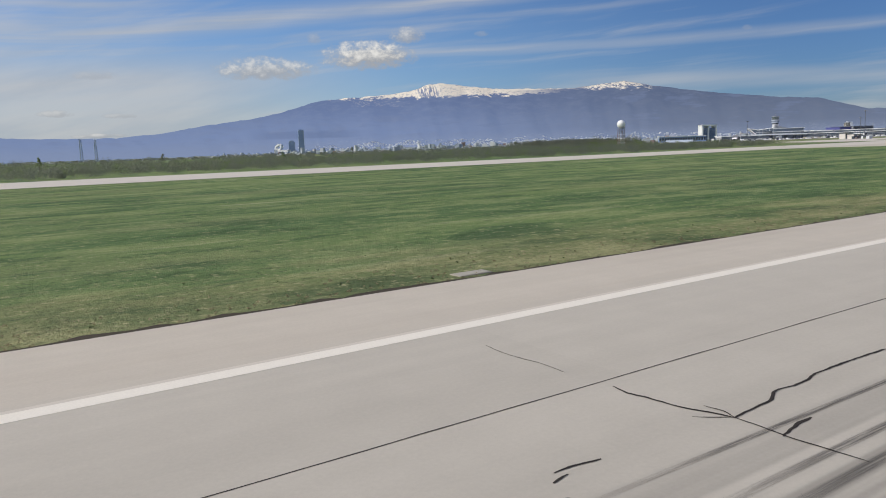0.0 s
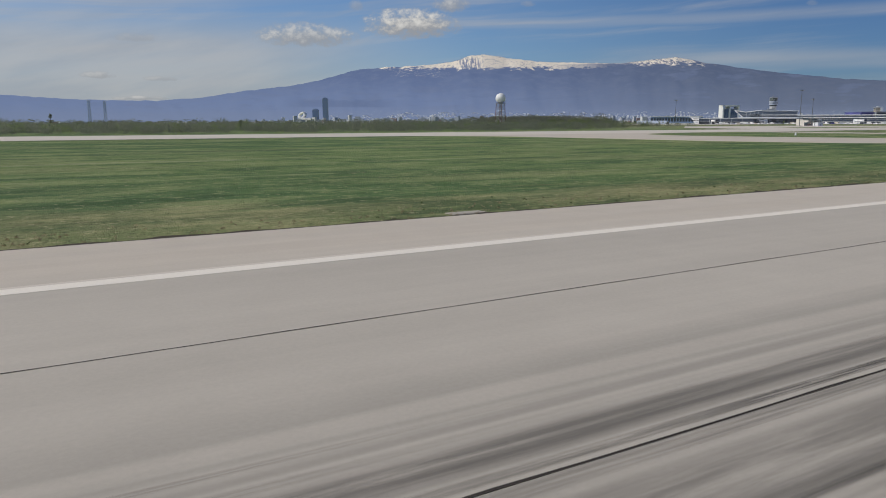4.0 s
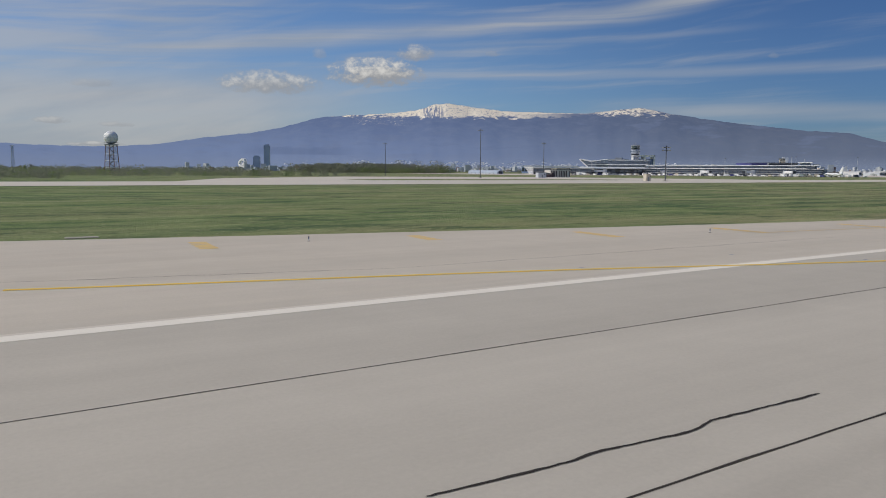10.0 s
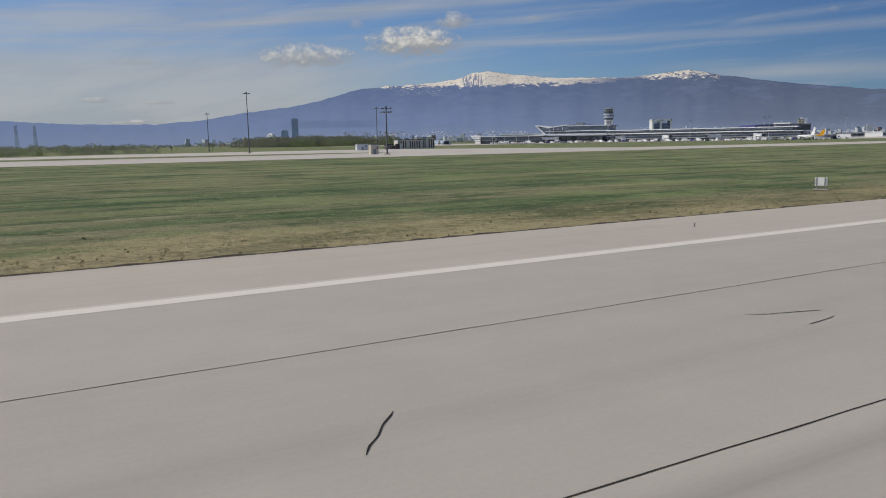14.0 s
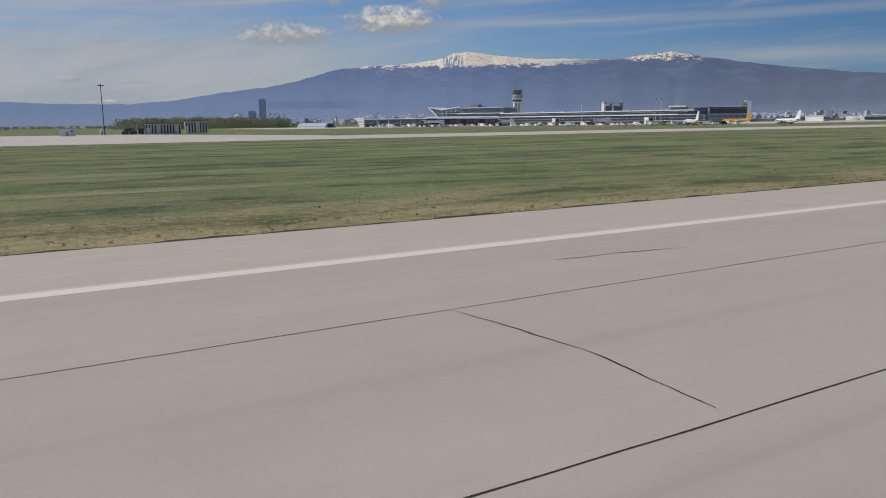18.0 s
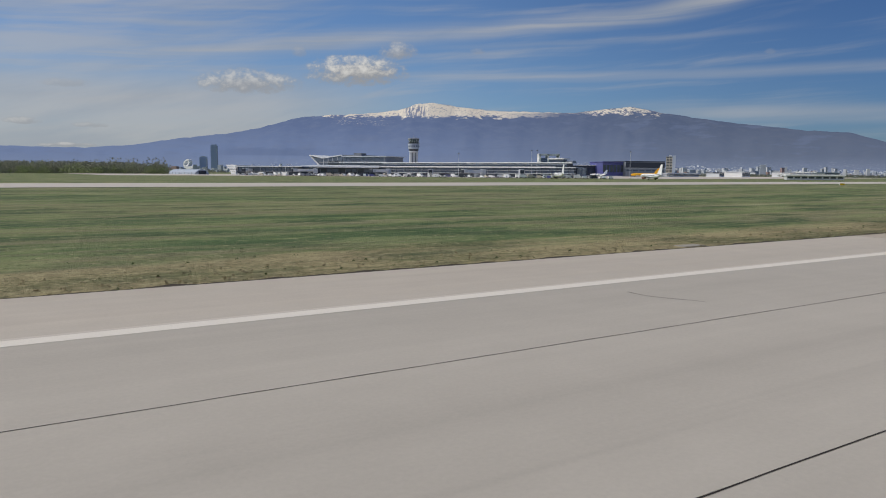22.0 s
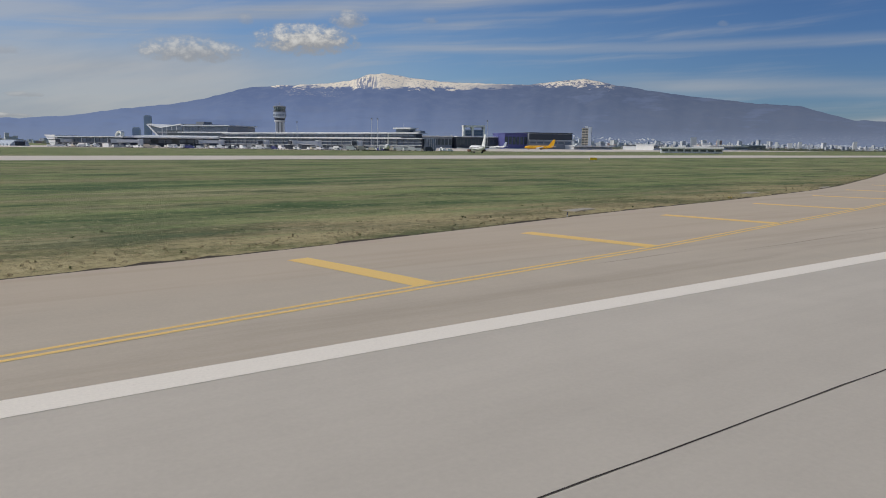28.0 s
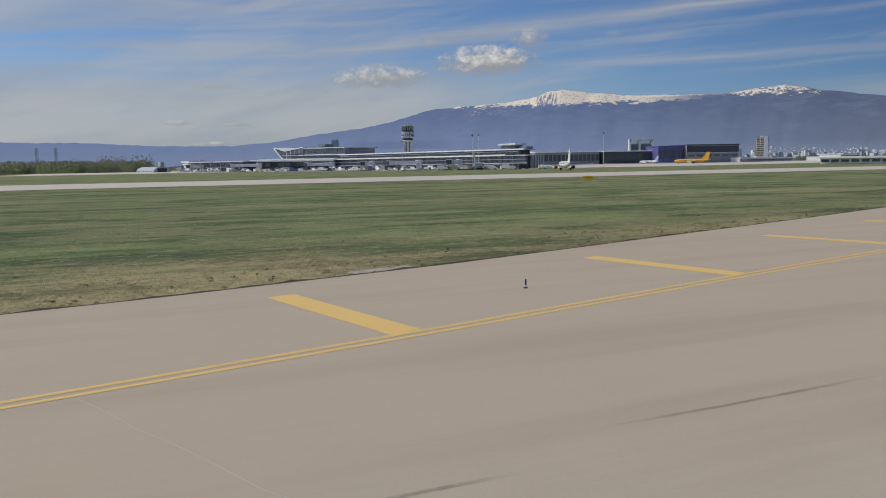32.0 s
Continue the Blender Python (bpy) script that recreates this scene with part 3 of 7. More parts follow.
# ---- runway and taxiways ----
EDGE = curve_through([(-900, 6.9), (356, 6.9), (616, 11.6), (636, 9.8), (657, 7.7), (680, 7.1), (1016, 7.1), (1035, 8.2), (1058, 10), (1087, 14.0), (1103, 17.0), (1112, 19), (1130, 21.6), (1149, 25.0), (1163, 28.6), (1192, 38.0), (1209, 43.8), (1260, 62), (1350, 100), (2600, 100)])
LANES = (0.46, -7.05, -14.55, -22.05, -29.55, -37.05, -44.55)
CROSS = [13.8, 65.3, 119.9, 179.7, 197.0, 257.2, 301.1, 345.5, 388.9, 435.8, 512.3, 585.5, 656.6, 730.8, 806.1, 878.0, 946.2, 1029.8, 1108.2]


BROWN_CONCRETE = make_concrete("brownish concrete", (0.474, 0.418, 0.340), brown=0.35, warm=True)


def build_runway():
    ob = new("runway", strip("runway", -500, 2400, -52, 7.0, -0.045, SEAL, 20, rows=6))
    tagged(ob, "long pale grey concrete runway with dark sealed joints", "runway", kind="structure")
    xs = [-480, -420, -360, -300, -240, -180, -120, -60] + CROSS + [1180, 1240, 1290, 1340, 1420, 1500, 1600, 1700, 1800, 2000, 2400]
    for a, b in zip(LANES, LANES[1:]):
        for xa, xb in zip(xs, xs[1:]):
            slab = new("slab", strip("slab", xa, xb, b + (0.026 if xa < 560 else 0.016), a - (0.0 if a > 0 else 0.026 if xa < 560 else 0.016), 0.0, CONCRETE, 15, thick=0.04))
            slab.parent = ob
    for k, (y, w, x0, x1) in enumerate(((-7.05, 0.04, -60, 560), (-14.55, 0.05, -60, 560), (-7.05, 0.03, 560, 1240), (-14.55, 0.036, 560, 1240))):
        xs2 = span(x0, x1, 1.3)
        seal = new("joint_seal", ribbon("joint_seal", [(x, y + 0.012 * math.sin(x * 0.9 + k) + 0.01 * math.sin(x * 2.7)) for x in xs2], w, 0.0032, SEAL))
        seal.parent = ob
    sh = new("shoulder", strip("shoulder", -500, 355.49, 0.468, EDGE, 0.0, SHOULDER, 15, thick=0.2))
    tagged(sh, "pale concrete runway shoulder beside the grass", "pavement", kind="structure")
    sh2 = new("shoulder", strip("shoulder", 658.51, 872, 0.468, EDGE, 0.0, SHOULDER, 15, thick=0.2))
    tagged(sh2, "pale concrete runway shoulder beside the grass", "pavement", kind="structure")
    sh3 = new("shoulder", strip("shoulder", 872.01, 1002.2, 0.468, EDGE, 0.0, SHOULDER, 15, thick=0.2))
    tagged(sh3, "pale concrete runway shoulder beside the grass", "pavement", kind="structure")
    far = new("shoulder", strip("shoulder", -500, 2400, -52, -44.6, 0.0, SHOULDER, 20, thick=0.2))
    tagged(far, "concrete shoulder on the far side of the runway", "pavement", kind="structure")
    ex = new("taxiway", strip("taxiway", 1002.21, 1300, 0.468, EDGE, 0.0, BROWN_CONCRETE, 6, thick=0.2))
    tagged(ex, "brownish concrete exit taxiway leaving the runway", "taxiway", kind="structure")
    line = new("side_line", strip("side_line", -500, 2400, -0.47, 0.22, 0.004, WHITE_PAINT, 12))
    tagged(line, "white painted runway side line", "marking", kind="structure")
    old = new("side_line", strip("side_line", -500, 1018, 0.22, 0.45, 0.004, OLD_PAINT, 12))
    tagged(old, "older duller edge of the white side line", "marking", kind="structure")
    wide = new("side_line", strip("side_line", 1018, 2400, 0.22, 0.44, 0.004, WHITE_PAINT, 12))
    tagged(wide, "white painted edge of the wide side line", "marking", kind="structure")


build_runway()


def build_exit():
    """The curved exits that join the runway to the old parallel runway, with grass islands between."""
    outline = [(332.5, 181), (345, 170), (353.4, 157), (358.6, 122), (360.7, 88), (368, 66), (378.5, 53), (395.2, 43), (428.7, 32), (455.8, 20), (480.9, 7.1), (470, 6.95), (440, 6.95), (410, 6.95), (380, 6.95), (355.5, 6.95)] + [(x, 0.47) for x in span(355.5, 658.5, 12)] + [(658.5, 7.6),
               (635.7, 9.8), (605.3, 13.6), (586.5, 16.4), (566.7, 20.2), (545.8, 24.6), (529, 28.4), (519, 32.6), (506, 36), (502, 38.2), (499, 42), (497, 48), (495.5, 60), (497, 75), (502, 108), (507, 150), (511, 181)]
    ob = new("taxiway", patch("taxiway", outline, 0.001, SHOULDER, 0.2))
    tagged(ob, "wide pale concrete exit taxiway between grass islands", "taxiway", kind="structure")
    isl = [(463.2, 49), (449.6, 54), (434.9, 61), (422.4, 72), (414, 84), (405.7, 108), (402.5, 136), (408.8, 155), (423.4, 166), (449.6, 173), (483, 176), (479.9, 140), (473.6, 109), (468.4, 75)]
    tagged(new("grass_island", patch("grass_island", isl, 0.03, GRASS)), "grass island between the exit taxiways", "grass", kind="structure")
    par = new("parallel_taxiway", strip("parallel_taxiway", -900, 2600, 178, 240, 0.004, TAXI, 25, rows=3))
    tagged(par, "long pale concrete taxiway parallel to the runway", "taxiway", kind="structure")
    apron = new("apron", patch("apron", [(585.5, 240), (941, 240), (941, 262), (909.6, 345), (888.7, 410), (731.9, 420), (627.3, 330)], 0.002, TAXI))
    tagged(apron, "pale concrete apron with floodlight masts", "apron", kind="structure")
    tagged(new("grass_island", patch("grass_island", [(669.1, 258), (731.9, 254), (815.5, 256), (836.4, 268), (794.6, 285), (710.9, 300), (669.1, 290)], 0.03, GRASS)), "grass island on the apron", "grass", kind="structure")
    tagged(new("apron", patch("apron", [(1045.5, 640), (1212.8, 640), (1327.8, 470), (1484.6, 420), (1986.5, 560), (2509.2, 700), (2509.2, 1000), (1045.5, 1000)], 0.003, TAXI)),
           "wide concrete apron round the terminal", "apron", kind="structure")


build_exit()


def mark(name, me, label):
    return tagged(new(name, me), label, "marking", kind="structure")


for x0, x1 in ((40.5, 63.9), (168.5, 194.0), (296.0, 319.6)):
    mark("touchdown_mark", strip("touchdown_mark", x0, x1, -12.82, -9.58, 0.005, ZONE_PAINT, 6), "cream touchdown zone stripe with black tyre streaks")

# yellow shoulder bars and taxi lines
for x, ya, yb in ((538.9, 18.5, 22.6), (552.2, 17.0, 20.4), (564.0, 13.0, 17.6), (576.0, 10.4, 15.4), (589.6, 8.3, 13.0), (601.8, 6.5, 11.4), (616.1, 4.7, 9.0), (627.9, 3.2, 7.8), (642.9, 2.7, 6.6), (666.4, 0.9, 5.7), (681.2, 1.0, 5.7)):
    mark("yellow_bar", ribbon("yellow_bar", [(x - 0.1, ya), (x, (ya + yb) / 2), (x + 0.2, yb)], 1.0, 0.008, FADED_YELLOW), "faded yellow painted bar on the shoulder")
LINE = curve_through([(1040, 0.62), (1047, 0.66), (1061.5, 1.3), (1075, 2.8), (1087.4, 4.6), (1101.6, 6.5), (1116, 9.1), (1130.3, 11.55), (1144, 14.15), (1149, 15.2), (1157.3, 17.2), (1171.4, 20.8), (1186, 24.4), (1210, 32), (1300, 66)])
for off in (-0.19, 0.19):
    mark("yellow_line", ribbon("yellow_line", [(x, LINE(x) + off) for x in span(1046.5, 1300, 3)], 0.17, 0.004, YELLOW_PAINT), "bright yellow double taxiway edge line")
for x in (1046.5, 1060.8, 1075.6, 1088.6, 1101.7, 1115.8, 1130.2, 1144.2, 1157.2, 1171.2, 1184.7, 1198):
    y = LINE(x)
    s = (LINE(x + 3) - LINE(x - 3)) / 6
    mark("yellow_bar", ribbon("yellow_bar", [(x, y + 0.29), (x - 3.4 * max(1.22 * s, 0.1), y + 3.6), (x - 6.8 * max(1.22 * s, 0.1), y + 7.0)], 0.95, 0.004, YELLOW_PAINT), "bright yellow painted bar on the exit shoulder")

# ---- sealed cracks and patches ----
RUNWAY = bpy.data.objects["runway"]


def tar(x0, y0, x1, y1, width, wild=False):
    """A crack sealed with poured tar: a wandering band between two places."""
    rng = random.Random(int(x0 * 10) * 7 + int(y0 * 10))
    length = math.hypot(x1 - x0, y1 - y0)
    n = max(6, int(length / 0.16))
    ux, uy = (x1 - x0) / length, (y1 - y0) / length
    lift = 0.0055 + rng.random() * 0.002
    left, right = [], []
    p1, p2, p3 = (rng.uniform(0, 6.28) for _ in range(3))
    across = abs(y1 - y0) > abs(x1 - x0) and length > 3
    sway = min(0.16 if wild else 0.028 if across else 0.075, length * 0.035)
    fast = 0.34 if wild or across else 0.16
    for i in range(n + 1):
        t = i / n
        d = t * length
        off = (sway * math.sin(d * 1.1 + p1) + 0.45 * sway * math.sin(d * 3.1 + p2) + fast * sway * math.sin(d * 7.3 + p3)) * min(1.0, 5 * t, 5 * (1 - t)) + rng.uniform(-0.006, 0.006)
        w = width * min(1.0, 0.35 + 5 * t, 0.35 + 5 * (1 - t)) * (0.8 + 0.25 * math.sin(d * 2.3 + p2)) * rng.uniform(0.85, 1.15) / 2
        px, py = x0 + ux * d - uy * off, y0 + uy * d + ux * off
        left.append((px - uy * w, py + ux * w))
        right.append((px + uy * w, py - ux * w))
    ob = new("crack_seal", field_mesh("crack_seal", [right, left], lift, TAR))
    ob.parent = RUNWAY


def make_rubber(dense=0.75):
    """Tyre rubber rubbed into the concrete: it thins out towards the ends and sides of each streak."""
    m = Mat("tyre rubber", 0.75)
    sep = m.n("ShaderNodeSeparateXYZ")
    m.link(m.n("ShaderNodeTexCoord").outputs["UV"], sep.inputs[0])
    u, v = sep.outputs[0], sep.outputs[1]
    ends = m.math("MULTIPLY", m.step(u, 0.0, 0.35), m.step(u, 1.0, 0.55))
    side = m.math("MULTIPLY", m.step(v, 0.0, 0.3), m.step(v, 1.0, 0.7))
    grain = m.noise(m.coords("UV", (9, 3.2, 1)), 1.6, 5, 0.7)
    m.color(m.mix(m.noise(m.coords("Object"), 2.0, 4), (0.055, 0.052, 0.048), (0.105, 0.098, 0.09)))
    m.value(m.b.inputs["Alpha"], m.math("MULTIPLY", m.math("MULTIPLY", ends, side), m.math("MULTIPLY", m.step(grain, 0.28, 0.62), dense)))
    return m.m


def fade_along(places, width, z=0.0042, faint=False, coat=None):
    me = ribbon("rubber_streak", places, width, z, coat or (FAINT if faint else RUBBER))
    n = len(places)
    for loop in me.loops:
        me.uv_layers[0].data[loop.index].uv = ((loop.vertex_index % n) / (n - 1), loop.vertex_index // n)
    return me


def streak_mesh(x0, x1, y, width, z=0.0042):
    return fade_along([(x, y + 0.05 * math.sin(x * 0.13 + y)) for x in span(x0, x1, 4)], width, z)


def seal(width, *bends):
    """A sealed crack that turns at a few bends: a poured band with uneven edges and rounded turns."""
    rng = random.Random(int(bends[0][0] * 100) + int(bends[0][1] * 100) * 3)
    pts = [bends[0]]
    for i in range(len(bends) - 1):
        (xa, ya), (xb, yb) = bends[i], bends[i + 1]
        n = max(2, int(math.hypot(xb - xa, yb - ya) / 0.14))
        (xp, yp), (xq, yq) = bends[max(i - 1, 0)], bends[min(i + 2, len(bends) - 1)]
        for k in range(1, n + 1):
            t = k / n
            h1, h2 = t ** 3 - 2 * t * t + t, t ** 3 - t * t
            h0 = 3 * t * t - 2 * t ** 3
            pts.append((xa + (xb - xa) * h0 + 0.35 * ((xb - xp) * h1 + (xq - xa) * h2), ya + (yb - ya) * h0 + 0.35 * ((yb - yp) * h1 + (yq - ya) * h2)))
    n = len(pts) - 1
    left, right = [], []
    lump = rng.uniform(0, 6.28)
    for i, (x, y) in enumerate(pts):
        xa, ya = pts[max(i - 1, 0)]
        xb, yb = pts[min(i + 1, n)]
        d = math.hypot(xb - xa, yb - ya) or 1.0
        nx, ny = -(yb - ya) / d, (xb - xa) / d
        shake = rng.uniform(-0.16, 0.16) * min(width, 0.1)
        full = min(1.0, 0.45 + 0.3 * i, 0.45 + 0.3 * (n - i))
        w = width * 0.47 * full * (0.9 + (0.16 if width < 0.12 else 0.06) * math.sin(i * 0.55 + lump))
        wl_, wr = w * rng.uniform(0.8, 1.15), w * rng.uniform(0.8, 1.15)
        left.append((x + nx * (wl_ + shake), y + ny * (wl_ + shake)))
        right.append((x - nx * (wr - shake), y - ny * (wr - shake)))
    ob = new("crack_seal", field_mesh("crack_seal", [right, left], 0.0055 + rng.random() * 0.002, TAR))
    ob.parent = RUNWAY


def core_patch(x, y, r):
    """A small round drilled hole filled with darker mortar."""
    ring = [(x + r * math.cos(a), y + r * math.sin(a)) for a in [i * math.pi / 8 for i in range(16)]]
    ob = new("core_patch", patch("core_patch", ring, 0.0078, MORTAR))
    ob.parent = RUNWAY


MORTAR = plain("patching mortar", (0.23, 0.21, 0.185), 0.9, spread=0.3, scale=6)
seal(0.045, (969.88, -2.15), (969.85, -3.26), (970.26, -4.16), (970.65, -5.03))
seal(0.085, (12.88, -7.48), (12.77, -8.03), (12.86, -8.46), (12.94, -9.35), (13.19, -10.05), (13.30, -10.53))
seal(0.05, (13.40, -9.68), (13.46, -10.14), (13.30, -10.53))
seal(0.05, (12.67, -9.93), (12.96, -10.21), (13.33, -10.51))
seal(0.09, (13.30, -10.53), (14.12, -10.46), (14.88, -10.39), (15.50, -10.10), (16.15, -10.18), (16.83, -10.14), (17.31, -10.02), (18.98, -10.00), (20.85, -10.07))
seal(0.05, (13.30, -10.53), (13.27, -11.19), (13.20, -11.85), (13.24, -12.71), (13.25, -13.32))
seal(0.1, (8.50, -10.11), (8.92, -10.11), (9.61, -10.22))
seal(0.1, (8.21, -10.39), (8.41, -10.35), (8.67, -10.30))
seal(0.035, (12.78, -2.52), (12.67, -3.46), (12.71, -4.16), (12.80, -5.01), (12.74, -5.95))
seal(0.1, (13.15, -11.70), (13.93, -11.54), (14.53, -11.50))
seal(0.05, (64.58, -0.89), (64.40, -1.83), (64.43, -2.81), (64.40, -3.91), (64.43, -4.63), (64.79, -5.23), (64.78, -5.85), (64.98, -7.01))
seal(0.032, (64.98, -7.01), (65.05, -7.96), (65.12, -8.86), (65.12, -9.42))
seal(0.1, (65.19, -9.30), (64.92, -9.76), (65.03, -10.06), (65.19, -10.50), (65.18, -11.04), (65.22, -11.57))
seal(0.1, (65.22, -11.57), (65.01, -12.05), (64.97, -12.65), (65.08, -13.34))
seal(0.03, (65.22, -11.57), (65.42, -12.22), (65.35, -12.88), (65.32, -13.86))
seal(0.09, (64.92, -9.77), (64.59, -10.13), (64.23, -10.21), (63.93, -10.21))
seal(0.09, (62.85, -9.81), (63.21, -9.81), (63.68, -9.79), (63.97, -9.61), (64.37, -9.61))
seal(0.09, (65.79, -10.26), (66.39, -10.00), (67.03, -9.71), (67.52, -9.77))
seal(0.06, (69.07, -9.38), (69.31, -9.70), (69.66, -10.03))
seal(0.085, (70.72, -9.40), (71.59, -9.70), (72.29, -9.55), (72.87, -9.59), (73.72, -9.58), (74.61, -9.41), (75.26, -9.58), (75.92, -9.92))
seal(0.075, (72.39, -11.27), (73.21, -11.30), (73.89, -11.47), (74.86, -11.64), (75.79, -11.67))
seal(0.1, (65.24, -13.18), (66.06, -13.16), (66.75, -13.17), (67.14, -13.04), (67.91, -13.10), (68.89, -13.12), (69.40, -13.03), (70.12, -13.05), (70.80, -13.01), (71.27, -13.19))
seal(0.035, (79.29, -7.27), (79.46, -7.94), (79.63, -8.93))
seal(0.08, (72.50, -13.05), (72.83, -13.12), (73.58, -13.18), (74.41, -13.07))
seal(0.035, (79.39, -9.97), (79.77, -10.77))
seal(0.1, (119.81, -6.71), (119.82, -7.51), (119.89, -8.17), (119.94, -8.64), (119.94, -9.18), (119.85, -9.66), (119.85, -10.04), (119.74, -10.49), (119.84, -10.85), (119.81, -11.30))
seal(0.1, (119.76, -11.69), (119.75, -12.18), (119.83, -12.72), (119.79, -12.99), (119.87, -13.26), (119.84, -13.62), (119.91, -13.93))
seal(0.09, (116.59, -9.70), (116.97, -9.58), (117.34, -9.50), (117.79, -9.51), (118.32, -9.60), (118.75, -9.43))
seal(0.1, (116.36, -11.40), (116.85, -11.32), (117.20, -11.39), (117.71, -11.31), (118.14, -11.27), (118.63, -11.36), (119.22, -11.27), (119.68, -11.28))
seal(0.085, (120.40, -9.57), (120.69, -9.59), (121.24, -9.37), (121.80, -9.37), (122.33, -9.46), (122.93, -9.38), (123.42, -9.19), (123.80, -9.26))
seal(0.08, (122.06, -10.58), (122.49, -10.65), (122.97, -10.62))
seal(0.08, (120.84, -11.16), (121.28, -11.14), (121.50, -11.07), (121.76, -11.11))
seal(0.08, (125.28, -9.43), (125.78, -9.51), (126.41, -9.53))
seal(0.08, (124.59, -10.44), (125.00, -10.53), (125.68, -10.56))
seal(0.08, (128.23, -9.46), (128.99, -9.44), (129.83, -9.51), (130.86, -9.49), (131.89, -9.50), (132.65, -9.33), (133.31, -9.29))
seal(0.08, (129.19, -11.04), (129.95, -11.13), (130.28, -11.26), (130.94, -11.12), (131.61, -11.14), (132.50, -11.05), (133.63, -10.95))
seal(0.08, (126.89, -11.15), (127.48, -11.27), (127.98, -11.31), (128.37, -11.70), (128.93, -11.97))
seal(0.035, (134.68, -8.02), (134.72, -9.02), (135.20, -10.12))
seal(0.03, (332.24, -2.71), (333.01, -2.82), (333.68, -2.73), (334.51, -2.68), (335.18, -2.85))
seal(0.03, (335.43, -2.83), (336.14, -2.83), (337.02, -2.81))
seal(0.022, (337.55, -2.63), (338.86, -2.69), (340.54, -2.64))
seal(0.03, (332.28, -3.53), (332.91, -3.66), (333.66, -3.74), (334.44, -3.72), (335.65, -3.58))
seal(0.09, (332.55, -8.78), (332.92, -8.73), (333.57, -8.85))
seal(0.09, (333.14, -8.57), (333.53, -8.65), (334.09, -8.75), (334.61, -8.68), (335.22, -8.69), (335.88, -8.63), (336.35, -8.71), (336.88, -8.62), (337.49, -8.66), (337.91, -8.71), (338.26, -8.57))
seal(0.05, (336.95, -8.37), (337.54, -8.50))
seal(0.08, (336.59, -9.27), (337.05, -9.23))
seal(0.1, (332.62, -10.16), (333.02, -10.13), (333.42, -10.28), (333.85, -10.21), (334.38, -10.07), (334.77, -10.04), (335.07, -10.16), (335.56, -10.22), (336.24, -10.24), (336.81, -10.15), (337.17, -10.21), (337.49, -10.17))
seal(0.1, (332.67, -11.04), (332.91, -11.09), (333.28, -11.01), (333.94, -10.91), (334.49, -11.01), (335.00, -11.04), (335.53, -11.10), (335.87, -11.00), (336.28, -10.97))
seal(0.1, (335.02, -12.53), (335.42, -12.52), (335.89, -12.61), (336.34, -12.59))
seal(0.08, (338.66, -7.88), (339.28, -7.94), (339.73, -7.79), (340.47, -7.89))
seal(0.07, (338.51, -8.42), (338.99, -8.44))
seal(0.09, (337.86, -10.01), (338.43, -10.09), (338.80, -9.88), (339.35, -10.00))
seal(0.09, (337.49, -11.05), (337.91, -11.02), (338.36, -10.99))
seal(0.12, (339.53, -9.70), (339.70, -9.99), (339.72, -10.37))
seal(0.09, (338.82, -10.96), (339.07, -10.93), (339.40, -10.96))
seal(0.085, (340.50, -8.49), (341.14, -8.28), (341.86, -8.37), (342.52, -8.37), (342.80, -8.30), (343.36, -8.39), (344.16, -8.43))
seal(0.08, (340.56, -9.19), (341.06, -9.09), (341.34, -9.17))
seal(0.085, (341.63, -9.30), (342.32, -9.27), (343.09, -9.16))
seal(0.085, (341.25, -10.09), (341.86, -10.06), (342.65, -10.38), (343.19, -10.42), (343.65, -10.43))
seal(0.11, (339.74, -11.69), (340.14, -11.51), (340.60, -11.59), (341.00, -11.56))
seal(0.09, (341.86, -11.05), (342.38, -10.94), (342.87, -11.16), (343.49, -10.96), (344.19, -11.08), (344.82, -11.08), (345.29, -11.17))
seal(0.08, (343.00, -9.79), (343.54, -9.68), (344.39, -10.11))
seal(0.08, (343.77, -9.27), (344.42, -9.32), (344.91, -9.23), (346.16, -9.37))
seal(0.11, (345.15, -6.57), (345.27, -7.28), (345.08, -8.11), (344.91, -8.60), (345.02, -9.39), (345.28, -10.28), (345.36, -11.03))
seal(0.13, (345.36, -11.03), (345.33, -11.88), (345.36, -12.60), (345.30, -13.21), (345.54, -13.58), (345.53, -14.04), (345.46, -14.29))
seal(0.06, (351.57, -1.35), (351.42, -2.65), (351.72, -4.85), (352.06, -6.70), (352.18, -8.10), (352.22, -9.26), (352.53, -10.10))
seal(0.085, (346.63, -9.90), (347.40, -9.92), (348.01, -9.97), (348.68, -10.15), (349.21, -10.04), (349.44, -9.90), (350.35, -9.87), (351.28, -9.82))
seal(0.05, (349.44, -9.90), (349.21, -10.21), (349.50, -10.45), (350.06, -10.59))
seal(0.08, (346.96, -11.04), (347.57, -10.97), (348.36, -11.03))
seal(0.08, (351.01, -10.41), (351.67, -10.45))
seal(0.04, (353.01, -7.88), (353.74, -8.10), (356.15, -7.95))
seal(0.04, (352.11, -3.27), (354.38, -3.47), (356.60, -3.84), (357.74, -3.22), (359.29, -3.55))
seal(0.035, (347.81, -3.45), (349.57, -3.56), (350.38, -3.47), (351.35, -2.86), (351.75, -2.30))
seal(0.1, (383.69, -10.15), (384.19, -10.22), (384.63, -10.10), (385.37, -10.10), (386.20, -10.04))
seal(0.13, (384.20, -11.44), (384.47, -11.41), (384.76, -11.34))
seal(0.09, (385.08, -11.66), (385.22, -11.69), (385.36, -11.71))
seal(0.09, (386.02, -11.11), (386.58, -11.18), (387.15, -11.12), (387.75, -11.08), (388.11, -11.05), (388.57, -11.23))
seal(0.11, (389.09, -6.77), (389.09, -7.52), (389.17, -8.26), (389.16, -9.03), (388.77, -9.82), (388.58, -10.08))
